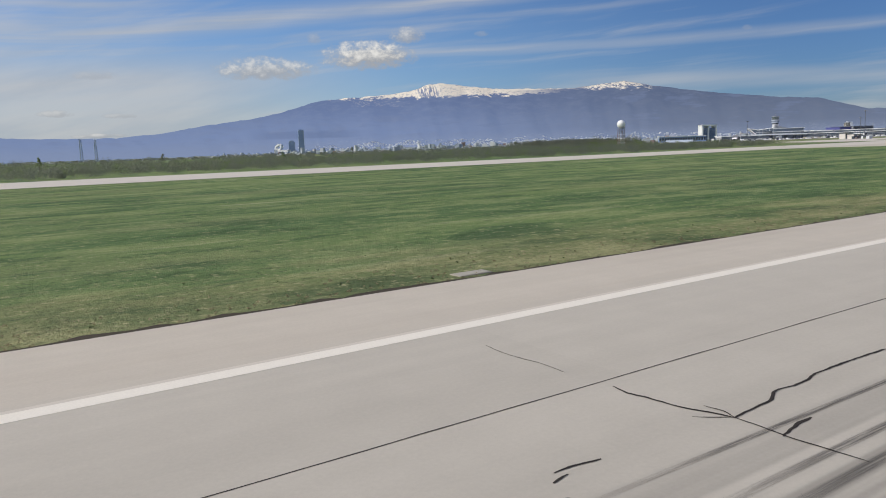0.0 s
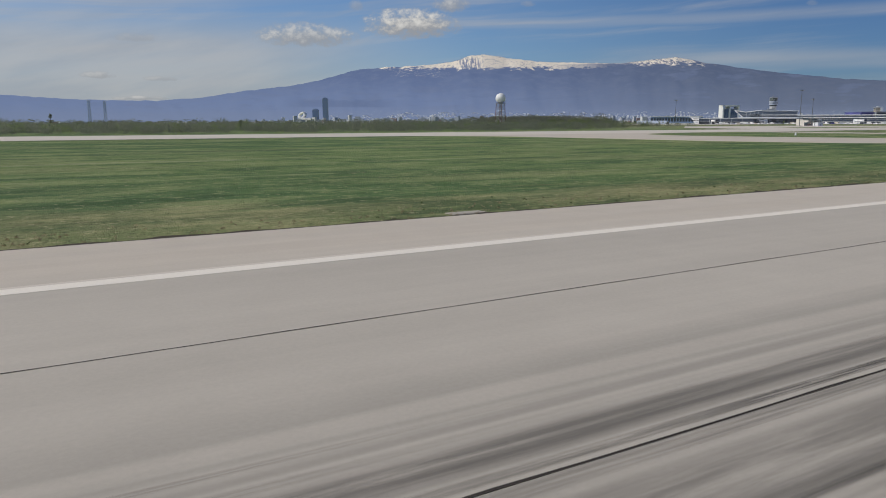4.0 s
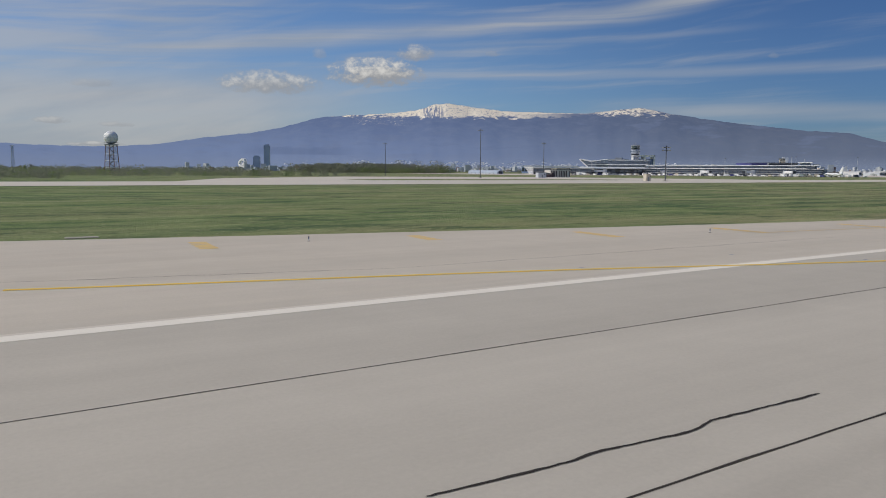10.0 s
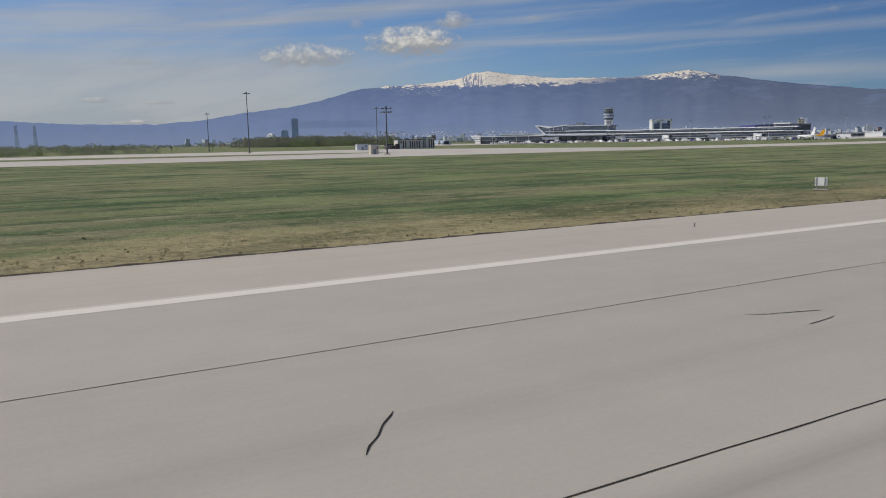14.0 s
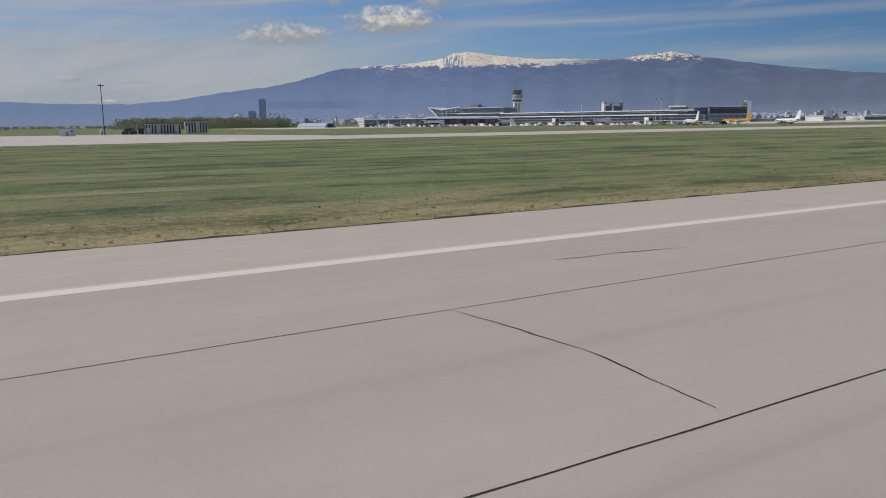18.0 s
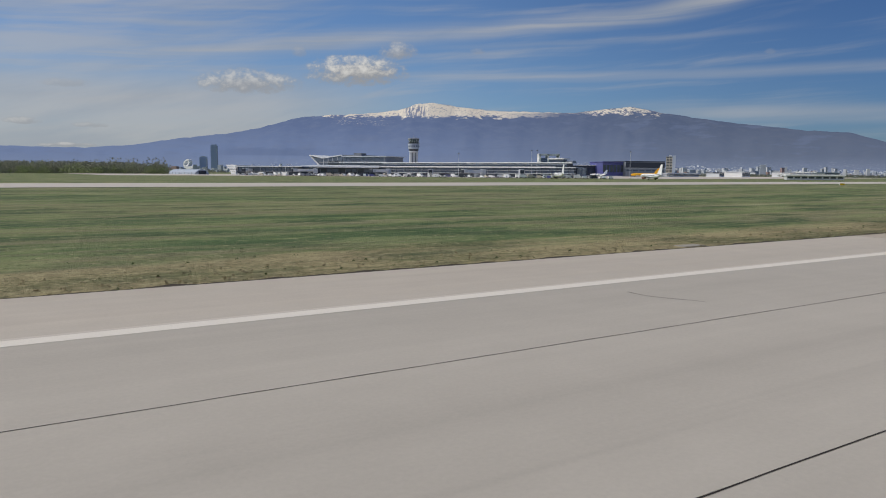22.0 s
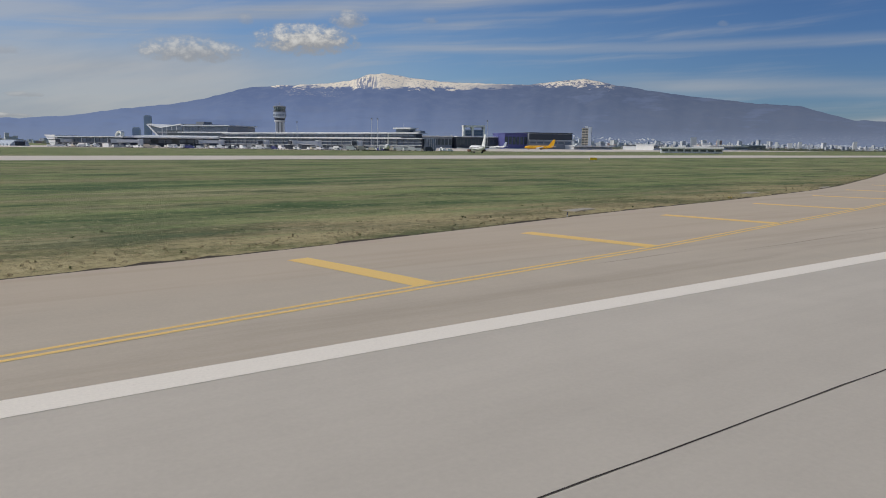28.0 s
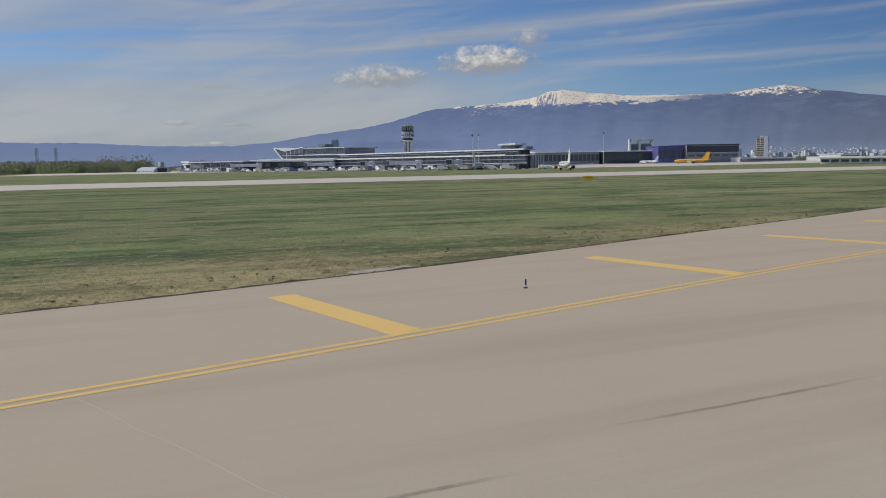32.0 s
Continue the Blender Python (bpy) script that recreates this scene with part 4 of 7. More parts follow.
seal(0.13, (388.58, -10.08), (388.74, -10.62), (388.86, -11.25), (388.91, -11.76), (388.78, -12.66), (388.75, -13.29), (388.74, -13.74), (388.77, -14.10))
seal(0.08, (391.86, -10.04), (392.40, -10.27), (392.74, -10.25), (393.10, -10.03), (393.59, -9.90))
seal(0.09, (389.62, -11.46), (389.99, -11.16), (390.38, -11.01), (390.75, -11.14), (391.36, -11.14), (391.67, -11.04), (392.37, -11.20))
seal(0.11, (391.06, -13.24), (391.51, -13.13), (391.99, -13.21), (392.63, -13.19), (393.49, -13.18), (394.14, -13.18), (394.61, -13.24))
seal(0.09, (392.90, -12.78), (393.29, -12.78), (393.76, -12.93), (394.12, -12.82))
seal(0.09, (394.27, -12.83), (394.73, -12.91), (395.21, -12.86), (395.55, -12.94))
seal(0.1, (395.07, -13.11), (395.89, -13.24), (396.53, -13.23), (397.31, -13.14), (397.80, -13.20), (398.25, -13.16))
seal(0.08, (394.71, -11.14), (395.03, -11.22), (395.62, -11.16))
seal(0.085, (397.95, -11.30), (398.62, -11.34), (399.06, -11.36), (399.69, -11.42))
seal(0.07, (399.76, -8.80), (399.91, -9.26), (400.08, -9.54), (399.66, -10.11))
seal(0.06, (400.48, -8.95), (400.36, -9.48))
seal(0.08, (401.30, -10.19), (401.76, -10.10), (402.56, -9.95))
seal(0.07, (400.54, -10.94), (400.30, -11.52), (400.35, -11.90))
seal(0.03, (385.07, -2.52), (385.92, -2.62), (386.55, -2.62), (387.34, -2.55))
seal(0.03, (387.95, -2.91), (388.49, -2.97), (389.30, -2.88))
seal(0.025, (383.34, -3.82), (384.37, -3.70), (385.48, -3.67), (387.06, -3.54), (388.62, -3.62))
seal(0.035, (390.75, -2.85), (391.56, -2.37), (392.74, -2.00))
seal(0.13, (435.85, -6.78), (435.95, -7.90), (435.99, -8.85), (436.01, -10.06))
seal(0.17, (436.01, -10.06), (435.99, -10.85), (436.04, -11.38), (436.03, -12.11), (436.05, -12.82))
seal(0.09, (435.28, -10.01), (435.63, -9.87), (435.93, -9.80), (436.13, -9.85))
seal(0.09, (433.21, -10.24), (433.70, -10.23), (434.28, -10.28), (434.92, -10.28), (435.55, -10.19))
seal(0.09, (433.25, -10.77), (433.71, -10.70), (434.20, -10.61), (434.51, -10.67))
seal(0.08, (434.64, -11.12), (434.98, -11.24), (435.30, -11.23))
seal(0.1, (433.29, -11.46), (433.59, -11.51), (433.88, -11.46), (434.13, -11.34), (434.51, -11.36), (435.17, -11.47), (435.57, -11.55), (436.02, -11.67))
seal(0.085, (436.48, -10.69), (437.18, -10.68), (437.97, -10.61))
seal(0.03, (437.97, -10.61), (438.89, -10.60), (439.55, -10.58), (440.23, -10.55))
seal(0.085, (440.25, -10.52), (440.86, -10.54), (441.89, -10.53), (442.39, -10.45), (443.04, -10.58))
seal(0.09, (438.89, -10.82), (439.30, -11.08), (439.68, -11.15), (440.01, -11.03), (440.17, -10.94))
seal(0.1, (439.67, -11.17), (439.78, -11.44), (439.86, -11.81))
seal(0.075, (444.12, -7.86), (444.25, -8.60), (444.47, -9.53), (444.40, -10.20), (444.34, -11.10), (444.27, -11.25))
seal(0.08, (444.27, -11.25), (444.47, -11.60), (444.53, -11.88), (444.70, -12.23), (444.55, -12.49), (444.21, -12.70), (444.20, -12.96))
seal(0.085, (443.93, -10.23), (444.64, -10.11), (445.44, -10.00), (446.07, -10.02), (446.61, -9.74), (446.97, -9.65), (447.14, -9.41), (447.89, -9.38), (448.48, -9.20), (449.56, -9.29))
seal(0.095, (442.43, -10.90), (443.20, -11.06), (444.29, -11.08), (445.00, -11.11), (445.58, -11.27), (446.30, -11.33), (447.32, -11.44), (448.60, -11.42), (449.71, -11.32), (450.25, -11.32))
seal(0.09, (442.92, -12.28), (443.58, -12.45), (444.08, -12.48), (444.53, -12.45), (444.99, -12.54), (445.50, -12.59))
seal(0.16, (445.87, -12.10), (445.69, -12.37), (445.47, -12.67))
seal(0.12, (446.02, -12.25), (445.76, -12.37), (445.47, -12.50))
seal(0.045, (451.67, -8.01), (451.80, -8.89), (452.15, -9.88))
seal(0.05, (450.92, -10.18), (452.34, -9.91))
seal(0.035, (438.31, -2.15), (439.87, -2.52), (440.92, -2.23), (442.63, -2.20))
seal(0.03, (443.91, -1.99), (445.04, -2.24), (446.45, -1.90))
seal(0.03, (432.62, -2.21), (433.27, -2.30))
seal(0.032, (38.82, -1.61), (38.91, -3.30), (39.01, -4.76), (39.04, -5.93), (39.00, -6.60))
seal(0.06, (39.00, -6.60), (39.09, -7.55), (38.95, -8.27), (38.76, -8.92), (38.78, -9.37), (38.80, -10.08), (38.85, -10.76), (38.77, -11.49))
seal(0.06, (38.77, -11.49), (38.76, -12.11), (38.79, -12.87), (38.78, -13.59), (38.89, -14.26))
seal(0.09, (33.33, -9.64), (33.90, -9.54), (34.53, -9.58), (34.96, -9.63), (35.55, -9.47), (36.17, -9.49), (37.17, -9.59), (37.55, -9.57), (37.97, -9.51), (38.78, -9.37))
seal(0.085, (39.37, -9.46), (40.31, -9.48), (41.29, -9.43), (41.86, -9.29), (42.40, -9.42), (42.86, -9.24), (44.02, -9.59), (45.03, -9.55), (46.49, -9.75))
seal(0.07, (34.43, -8.68), (34.99, -8.63), (35.74, -8.63))
seal(0.08, (39.61, -12.02), (40.40, -12.12), (40.90, -12.03), (41.80, -12.08), (42.59, -11.97), (43.45, -11.86), (44.54, -11.91), (45.44, -12.08))
seal(0.05, (47.76, -6.95), (47.91, -8.10), (48.01, -9.05), (48.07, -9.89))
seal(0.05, (46.36, -7.64), (47.28, -7.33))
seal(0.085, (88.86, -9.83), (89.35, -9.73), (89.94, -9.85), (90.55, -9.78), (90.99, -9.70), (91.80, -9.78))
seal(0.085, (92.09, -9.63), (92.67, -9.68), (93.30, -9.65), (94.20, -9.68), (94.70, -9.56), (95.53, -9.62), (96.64, -9.68))
seal(0.08, (91.68, -9.87), (91.98, -10.05), (92.33, -9.95), (92.76, -9.87))
seal(0.085, (89.75, -11.51), (90.14, -11.50), (90.50, -11.58), (90.71, -11.49))
seal(0.08, (93.53, -10.96), (93.89, -11.50), (93.98, -12.09), (94.02, -12.69), (94.06, -13.11), (93.96, -13.64), (93.94, -14.06), (93.95, -14.44))
seal(0.08, (93.36, -11.63), (93.69, -12.27), (93.71, -12.75), (93.57, -13.24), (93.58, -13.51))
seal(0.12, (94.17, -11.21), (93.82, -11.58))
seal(0.075, (96.62, -10.29), (97.17, -10.36), (97.68, -10.43))
seal(0.075, (97.68, -10.43), (97.91, -10.16), (98.57, -9.90))
seal(0.075, (98.46, -10.33), (98.93, -10.44), (99.59, -10.45))
seal(0.08, (96.29, -11.36), (96.91, -11.45), (97.36, -11.49), (98.27, -11.45))
seal(0.08, (94.39, -11.86), (95.06, -11.99))
seal(0.08, (94.52, -12.58), (95.06, -12.55), (95.62, -12.73))
seal(0.075, (103.33, -10.09), (103.87, -10.30), (105.23, -10.13), (106.22, -9.97))
seal(0.09, (145.58, -9.66), (145.90, -9.42), (146.47, -9.45))
seal(0.09, (144.64, -10.12), (144.95, -10.02), (145.22, -10.12), (145.52, -10.11))
seal(0.09, (145.14, -10.89), (145.69, -10.97), (145.98, -10.88), (146.37, -11.01), (146.95, -10.93))
seal(0.07, (149.78, -7.20), (149.82, -8.12), (149.88, -9.12), (149.64, -9.87))
seal(0.085, (147.45, -10.09), (148.05, -10.09), (148.75, -10.02), (149.64, -9.87))
seal(0.08, (150.06, -9.54), (150.68, -9.50), (150.96, -9.66), (151.33, -9.54), (152.36, -9.51), (153.07, -9.38), (154.33, -9.43), (155.48, -9.49))
seal(0.085, (149.63, -11.20), (149.78, -11.59), (149.72, -11.97), (149.78, -12.34))
seal(0.08, (147.89, -11.84), (148.30, -11.70), (148.68, -11.75), (149.10, -11.80))
seal(0.08, (154.94, -11.79), (155.37, -11.75), (155.83, -11.92), (156.53, -12.06), (157.04, -12.57))
seal(0.06, (200.72, -8.76), (201.15, -8.57), (201.89, -8.63), (202.47, -8.67), (203.21, -8.61), (204.12, -8.54), (205.15, -8.36))
seal(0.055, (205.15, -8.36), (205.63, -8.41), (206.54, -8.44), (207.74, -8.54), (208.95, -8.75))
seal(0.07, (200.92, -9.28), (201.21, -9.59), (201.60, -9.84))
seal(0.07, (202.96, -9.41), (203.34, -9.39), (203.63, -9.45), (203.98, -9.32))
seal(0.07, (203.73, -10.03), (204.06, -10.15), (205.09, -9.87), (205.81, -9.85), (206.63, -9.91))
seal(0.06, (205.29, -9.50), (206.40, -9.31), (207.47, -9.33), (208.84, -9.24))
seal(0.08, (199.92, -10.98), (200.48, -10.98), (200.86, -10.93), (201.14, -11.04), (201.66, -10.87), (202.21, -10.97), (202.75, -10.95), (204.10, -10.91), (205.28, -10.83))
seal(0.06, (203.95, -11.50), (204.56, -11.57), (205.32, -11.66))
seal(0.07, (204.20, -12.58), (204.54, -12.57), (204.83, -12.43), (205.12, -12.31), (205.76, -12.45), (206.25, -12.54), (206.99, -12.37), (207.68, -12.43), (208.36, -12.52))
seal(0.1, (199.77, -12.25), (200.26, -12.28), (200.90, -12.36))
seal(0.08, (200.02, -10.08), (200.39, -10.14), (200.86, -10.22))
seal(0.07, (209.36, -6.77), (209.36, -7.61), (209.15, -7.99), (209.59, -8.16), (209.45, -8.92), (209.50, -9.42), (209.19, -10.02), (209.37, -10.87))
seal(0.07, (209.37, -10.87), (209.05, -11.63), (209.47, -11.92), (209.74, -12.35), (209.54, -12.76), (209.33, -13.27), (209.48, -13.70), (209.57, -14.25))
seal(0.06, (207.16, -10.05), (207.88, -10.09), (208.64, -10.04), (209.18, -10.11), (210.02, -9.89), (211.92, -9.41))
seal(0.06, (206.44, -10.86), (206.90, -10.98), (207.68, -10.83), (208.39, -10.97), (209.37, -10.87), (210.15, -11.17))
seal(0.05, (210.01, -8.46), (210.94, -8.58), (211.77, -8.48), (213.29, -8.43))
seal(0.06, (212.49, -9.41), (213.53, -9.36), (214.97, -9.23), (216.54, -9.26))
seal(0.06, (210.70, -10.95), (211.72, -10.85), (212.72, -10.79), (213.55, -10.75), (214.54, -10.78), (215.63, -11.35))
seal(0.07, (206.26, -11.65), (206.85, -11.60))
seal(0.06, (210.29, -11.41), (210.81, -11.38), (211.31, -11.21))
for x, y, r in ((95.9, -8.4, 0.1), (95.95, -9.95, 0.1), (95.98, -11.5, 0.1), (71.48, -8.37, 0.09), (71.6, -9.94, 0.09), (71.66, -11.54, 0.09), (119.7, -8.31, 0.12), (119.75, -9.87, 0.12), (119.9, -11.39, 0.13), (119.85, -13.01, 0.13), (8.0, -11.0, 0.08)):
    core_patch(x, y, r)
tar(182.1, -9.3, 185.0, -9.3, 0.095)
tar(179.4, -7.5, 179.5, -8.3, 0.095)
tar(179.5, -9.0, 179.5, -9.6, 0.095)
tar(195.5, -0.9, 196.6, -6.9, 0.095)
tar(179.1, -13.2, 179.4, -13.9, 0.095)
tar(615.8, -11.1, 618.6, -10.9, 0.05)
tar(622.1, -11.0, 626.9, -11.0, 0.05)
tar(636.8, -9.1, 639.0, -9.2, 0.05)
tar(663.1, -3.6, 666.7, -3.6, 0.05)
tar(672.2, -10.1, 674.7, -9.8, 0.05)
tar(700.9, -12.2, 701.9, -10.9, 0.05)
tar(711.9, -9.5, 713.8, -10.2, 0.05)
tar(712.3, -10.9, 713.5, -10.7, 0.05)
seal(0.055, (806.87, -9.43), (807.46, -9.85), (807.86, -10.37), (808.35, -10.79), (808.57, -10.89))
seal(0.04, (807.04, -11.91), (807.64, -11.35), (808.2, -11.01), (808.59, -10.88), (809.22, -10.69))
seal(0.04, (817.54, -8.97), (817.58, -10.54), (817.52, -11.39), (817.7, -11.92))
seal(0.04, (819.17, -10.94), (818.35, -10.91), (817.89, -11.08), (817.49, -11.48))
seal(0.03, (829.43, -6.72), (832.83, -7.01))
seal(0.03, (1004.39, -6.59), (1006.57, -7.98), (1008.49, -9.58), (1010.76, -11.16))
seal(0.025, (1000.78, -12.26), (1001.18, -12.74), (1001.78, -13.39))
tar(847.3, -7.2, 847.9, -11.0, 0.045)
tar(847.9, -11.0, 847.7, -14.2, 0.045)
tar(853.1, -3.5, 858.3, -4.1, 0.05)
tar(871.8, 6.6, 872.5, 0.4, 0.04)
tar(874.9, -0.5, 875.5, -6.4, 0.03)
tar(877.4, -6.5, 878.0, -14.3, 0.035)
tar(1026.3, -11.4, 1028.9, -11.2, 0.05)
tar(318.4, -2.7, 343.9, -4.2, 0.028)
tar(313.0, -2.6, 317.6, -2.5, 0.028)
tar(325.2, -6.6, 325.6, -13.6, 0.09)
tar(319.4, -11.5, 325.4, -11.4, 0.09)
tar(313.6, -6.7, 313.4, -8.9, 0.09)
tar(313.4, -8.9, 313.9, -9.6, 0.09)
tar(313.7, -8.5, 314.1, -9.4, 0.09)
tar(320.6, -9.8, 321.8, -9.7, 0.09)
tar(321.0, -10.8, 321.8, -11.0, 0.09)
tar(322.5, -11.0, 324.1, -11.0, 0.09)
tar(324.7, -12.4, 325.5, -12.6, 0.09)
tar(463.4, -1.6, 463.9, -14.1, 0.1)
tar(473.0, -6.8, 473.4, -12.6, 0.06)
tar(466.7, -11.0, 467.7, -11.3, 0.1)
tar(467.7, -11.3, 470.5, -11.4, 0.1)
tar(466.8, -14.5, 469.9, -14.6, 0.15)
tar(463.2, 3.9, 464.6, 3.3, 0.09)
tar(464.6, 3.3, 465.3, 0.4, 0.09)
tar(457.2, 2.3, 459.7, 2.5, 0.06)
tar(459.7, 2.5, 461.8, 3.3, 0.06)
tar(461.8, 3.3, 462.3, 4.7, 0.1)
tar(462.3, 4.7, 462.1, 6.4, 0.1)
tar(457.8, -3.1, 459.1, -2.7, 0.08)
tar(459.1, -2.7, 460.6, -3.4, 0.08)
tar(460.6, -3.4, 463.2, -3.2, 0.08)
tar(460.5, 22.0, 459.1, 19.8, 0.3)
tar(459.1, 19.8, 456.4, 20.6, 0.3)
tar(465.9, -0.7, 466.7, -15.6, 0.16)
tar(482.0, 6.9, 492.5, 4.5, 0.06)
tar(492.5, 4.5, 509.7, 7.0, 0.06)
tar(507.6, 15.5, 509.9, 7.2, 0.06)
tar(509.9, 7.2, 510.0, 3.1, 0.06)
tar(506.1, 35.6, 504.8, 18.2, 0.06)
seal(0.075, (533.25, -13.14), (535.56, -13.25), (536.29, -13.19), (538.18, -13.35), (538.97, -13.19), (540.18, -13.23), (542.08, -13.28))
tar(551.7, -11.1, 559.4, -10.9, 0.06)
tar(528.9, 10.5, 543.6, 6.7, 0.05)
tar(543.6, 6.7, 576.9, 6.0, 0.05)
tar(595.3, 6.6, 595.5, 0.5, 0.05)
tar(608.4, -10.0, 611.4, -9.6, 0.06)
tar(611.4, -9.6, 612.8, -10.2, 0.06)
tar(607.1, -10.6, 615.2, -11.1, 0.06)
tar(615.2, -7.2, 615.4, -9.9, 0.05)
tar(656.0, 4.2, 675.0, 3.8, 0.04)
tar(1001.9, 6.8, 1002.5, 0.6, 0.03)
tar(451.9, -3.6, 453.0, -3.62, 0.04)
tar(449.0, 3.7, 457.4, 3.2, 0.05)
tar(458.6, -0.6, 458.3, -5.9, 0.05)
tar(449.8, 24.4, 462.4, 22.4, 0.5)
tar(430.2, 33.1, 437.6, 30.5, 0.3)
# the long dark seam on the shoulder at the exit, and the dark repair strip across the runway
ob = new("crack_seal", ribbon("crack_seal", [(x, 3.85 + 0.08 * math.sin(x * 0.35)) for x in span(463.3, 512.0, 1.5)], 0.36, 0.007, TAR))
ob.parent = RUNWAY
DARK_CONCRETE = make_concrete("darker repair concrete", (0.325, 0.302, 0.275))
tagged(new("repair_strip", patch("repair_strip", [(463.4, -0.9), (463.5, -6.8), (463.9, -14.2), (463.9, -44), (466.8, -44), (466.75, -15.6), (466.45, -7.4), (465.9, -0.9)], 0.003, DARK_CONCRETE)),
       "dark grey concrete repair strip across the runway", "pavement", kind="structure")
tar(510.1, 0.6, 510.3, -6.0, 0.14)
tar(510.3, -6.0, 510.6, -15.0, 0.14)
tagged(new("repair_strip", patch("repair_strip", [(507.3, -0.9), (507.6, -7.0), (507.8, -44), (510.7, -44), (510.5, -14), (510.3, -6.0), (510.1, -0.9)], 0.003, DARK_CONCRETE)),
       "dark grey concrete repair strip across the runway", "pavement", kind="structure")
# thin seams and broad dark bands on the wide exit pavement
for x0, y0, x1, y1, w in ((482, 132.4, 404, 118, 0.7), (496, 59.7, 482, 58.9, 2.6), (482, 58.9, 470, 58.0, 2.4), (499, 42.8, 482, 42.5, 1.2), (482, 42.5, 430, 44, 1.0), (501, 128, 484, 131.8, 4.0), (494, 8.3, 486.4, 11.5, 0.11), (508, 6.5, 494, 6.5, 0.13), (494, 6.5, 470, 6.7, 0.13), (450, 24, 466, 14, 0.1), (440, 33, 470, 30, 0.12)):
    tar(x0, y0, x1, y1, w)
# tyre rubber laid down in long streaks
RUBBER = make_rubber(0.62)
GROOVE = plain("rubber filled groove", (0.25, 0.23, 0.205), 0.9, spread=0.4, scale=3)
CHIP = plain("bare concrete chip", (0.34, 0.31, 0.275), 0.9, spread=0.3, scale=4)
FAINT = make_rubber(0.32)
TRAIL = make_rubber(0.22)
for x0, x1, y, w in ((36, 104, -7.75, 0.14), (70, 125, -8.6, 0.1), (104, 132, -14.1, 0.36), (100, 152, -14.62, 0.2), (96, 140, -13.62, 0.16), (150, 206, -13.62, 0.34), (154, 212, -13.98, 0.26), (150, 204, -14.62, 0.18), (148, 208, -14.98, 0.3),
                     (184, 238, -12.5, 0.22), (190, 236, -13.1, 0.3), (186, 232, -13.62, 0.2), (178, 240, -14.3, 0.34), (194, 226, -11.95, 0.16), (4, 40, -12.7, 0.3), (6, 30, -11.35, 0.22), (0, 52, -13.4, 0.34), (48, 84, -12.08, 0.1), (44, 92, -13.7, 0.3), (40, 96, -14.3, 0.42),
                     (312, 362, -13.02, 0.30), (318, 362, -14.36, 0.30), (372, 402, -14.9, 0.3), (386, 392.6, -14.27, 0.18), (386.4, 393.4, -14.42, 0.16), (425, 462, -14.40, 0.2), (426, 460, -14.56, 0.07), (432, 468, -15.1, 0.3)):
    ob = new("rubber_streak", streak_mesh(x0, x1, y, w))
    ob.parent = RUNWAY
for x0, x1, y, w in ((92, 150, -13.2, 0.4), (96, 140, -12.2, 0.26), (104, 150, -10.75, 0.2), (112, 150, -14.1, 0.3), (470, 500, 24.5, 7.0), (437.6, 441.2, -13.17, 0.25), (439.0, 443.6, -13.7, 0.25),
                     (330, 346, -11.15, 0.22), (334, 352, -10.5, 0.22), (390, 402, -12.52, 0.2), (386, 397, -15.0, 0.26), (441, 458, -10.55, 0.18), (440, 447, -11.2, 0.18), (56, 78, -10.75, 0.16), (58, 76, -12.5, 0.2)):
    ob = new("rubber_streak", fade_along([(x, y + 0.05 * math.sin(x * 0.13 + y)) for x in span(x0, x1, min(4, (x1 - x0) / 6))], w, 0.0036, True))
    ob.parent = RUNWAY
# the wide worn wheel lane where most landings touch down
rng = random.Random(91)
for k in range(22):
    x0, y, w = rng.uniform(-60, 270), -13.1 - 6.5 * rng.random(), rng.choice((0.18, 0.3, 0.5, 0.9))
    ob = new("rubber_streak", fade_along([(x, y + 0.06 * math.sin(x * 0.11 + y)) for x in span(x0, x0 + rng.uniform(35, 85), 4)], w, 0.0034 + 0.00001 * k, k % 3 != 0 or w > 0.4))
    ob.parent = RUNWAY
for k in range(6):
    x0, y, w = rng.uniform(-80, 190), -14.4 - 4.0 * rng.random(), rng.uniform(1.2, 2.4)
    ob = new("rubber_streak", fade_along([(x, y) for x in span(x0, x0 + rng.uniform(60, 120), 6)], w, 0.0030 + 0.00001 * k, True))
    ob.parent = RUNWAY
# dark tyre scratches along the touchdown stripes
rng = random.Random(77)
for x0, x1 in ((40.5, 63.9), (168.5, 194.0), (296.0, 319.6)):
    for y in (-10.05, -10.45, -10.75, -11.2, -11.62, -11.75, -12.2):
        for k in range(1):
            a = x0 + rng.uniform(-1, 7) + k * 8
            ob = new("rubber_streak", streak_mesh(a, min(a + rng.uniform(8, 20), x1 + 0.5), y + rng.uniform(-0.08, 0.08), rng.choice((0.03, 0.04, 0.06)), 0.0075))
            ob.parent = RUNWAY
    # grooves worn through the paint along the whole stripe, and short chips out of it
    for y, w in ((-10.38, 0.07), (-11.16, 0.06), (-11.24, 0.05), (-11.88, 0.08)):
        ob = new("rubber_streak", ribbon("rubber_streak", [(x, y + 0.012 * math.sin(x * 1.3)) for x in span(x0, x1, 1.0)], w, 0.0072, GROOVE))
        ob.parent = RUNWAY
    for k in range(70):
        x, y, l = rng.uniform(x0 + 0.3, x1 - 1), rng.choice((-9.75, -9.95, -10.15, -10.6, -10.85, -11.0, -11.5, -11.7, -12.3)) + rng.uniform(-0.08, 0.08), rng.uniform(0.15, 0.7)
        ob = new("paint_chip", ribbon("paint_chip", [(x, y), (x + l / 2, y + rng.uniform(-0.02, 0.02)), (x + l, y)], rng.uniform(0.02, 0.06), 0.0070, CHIP))
        ob.parent = RUNWAY
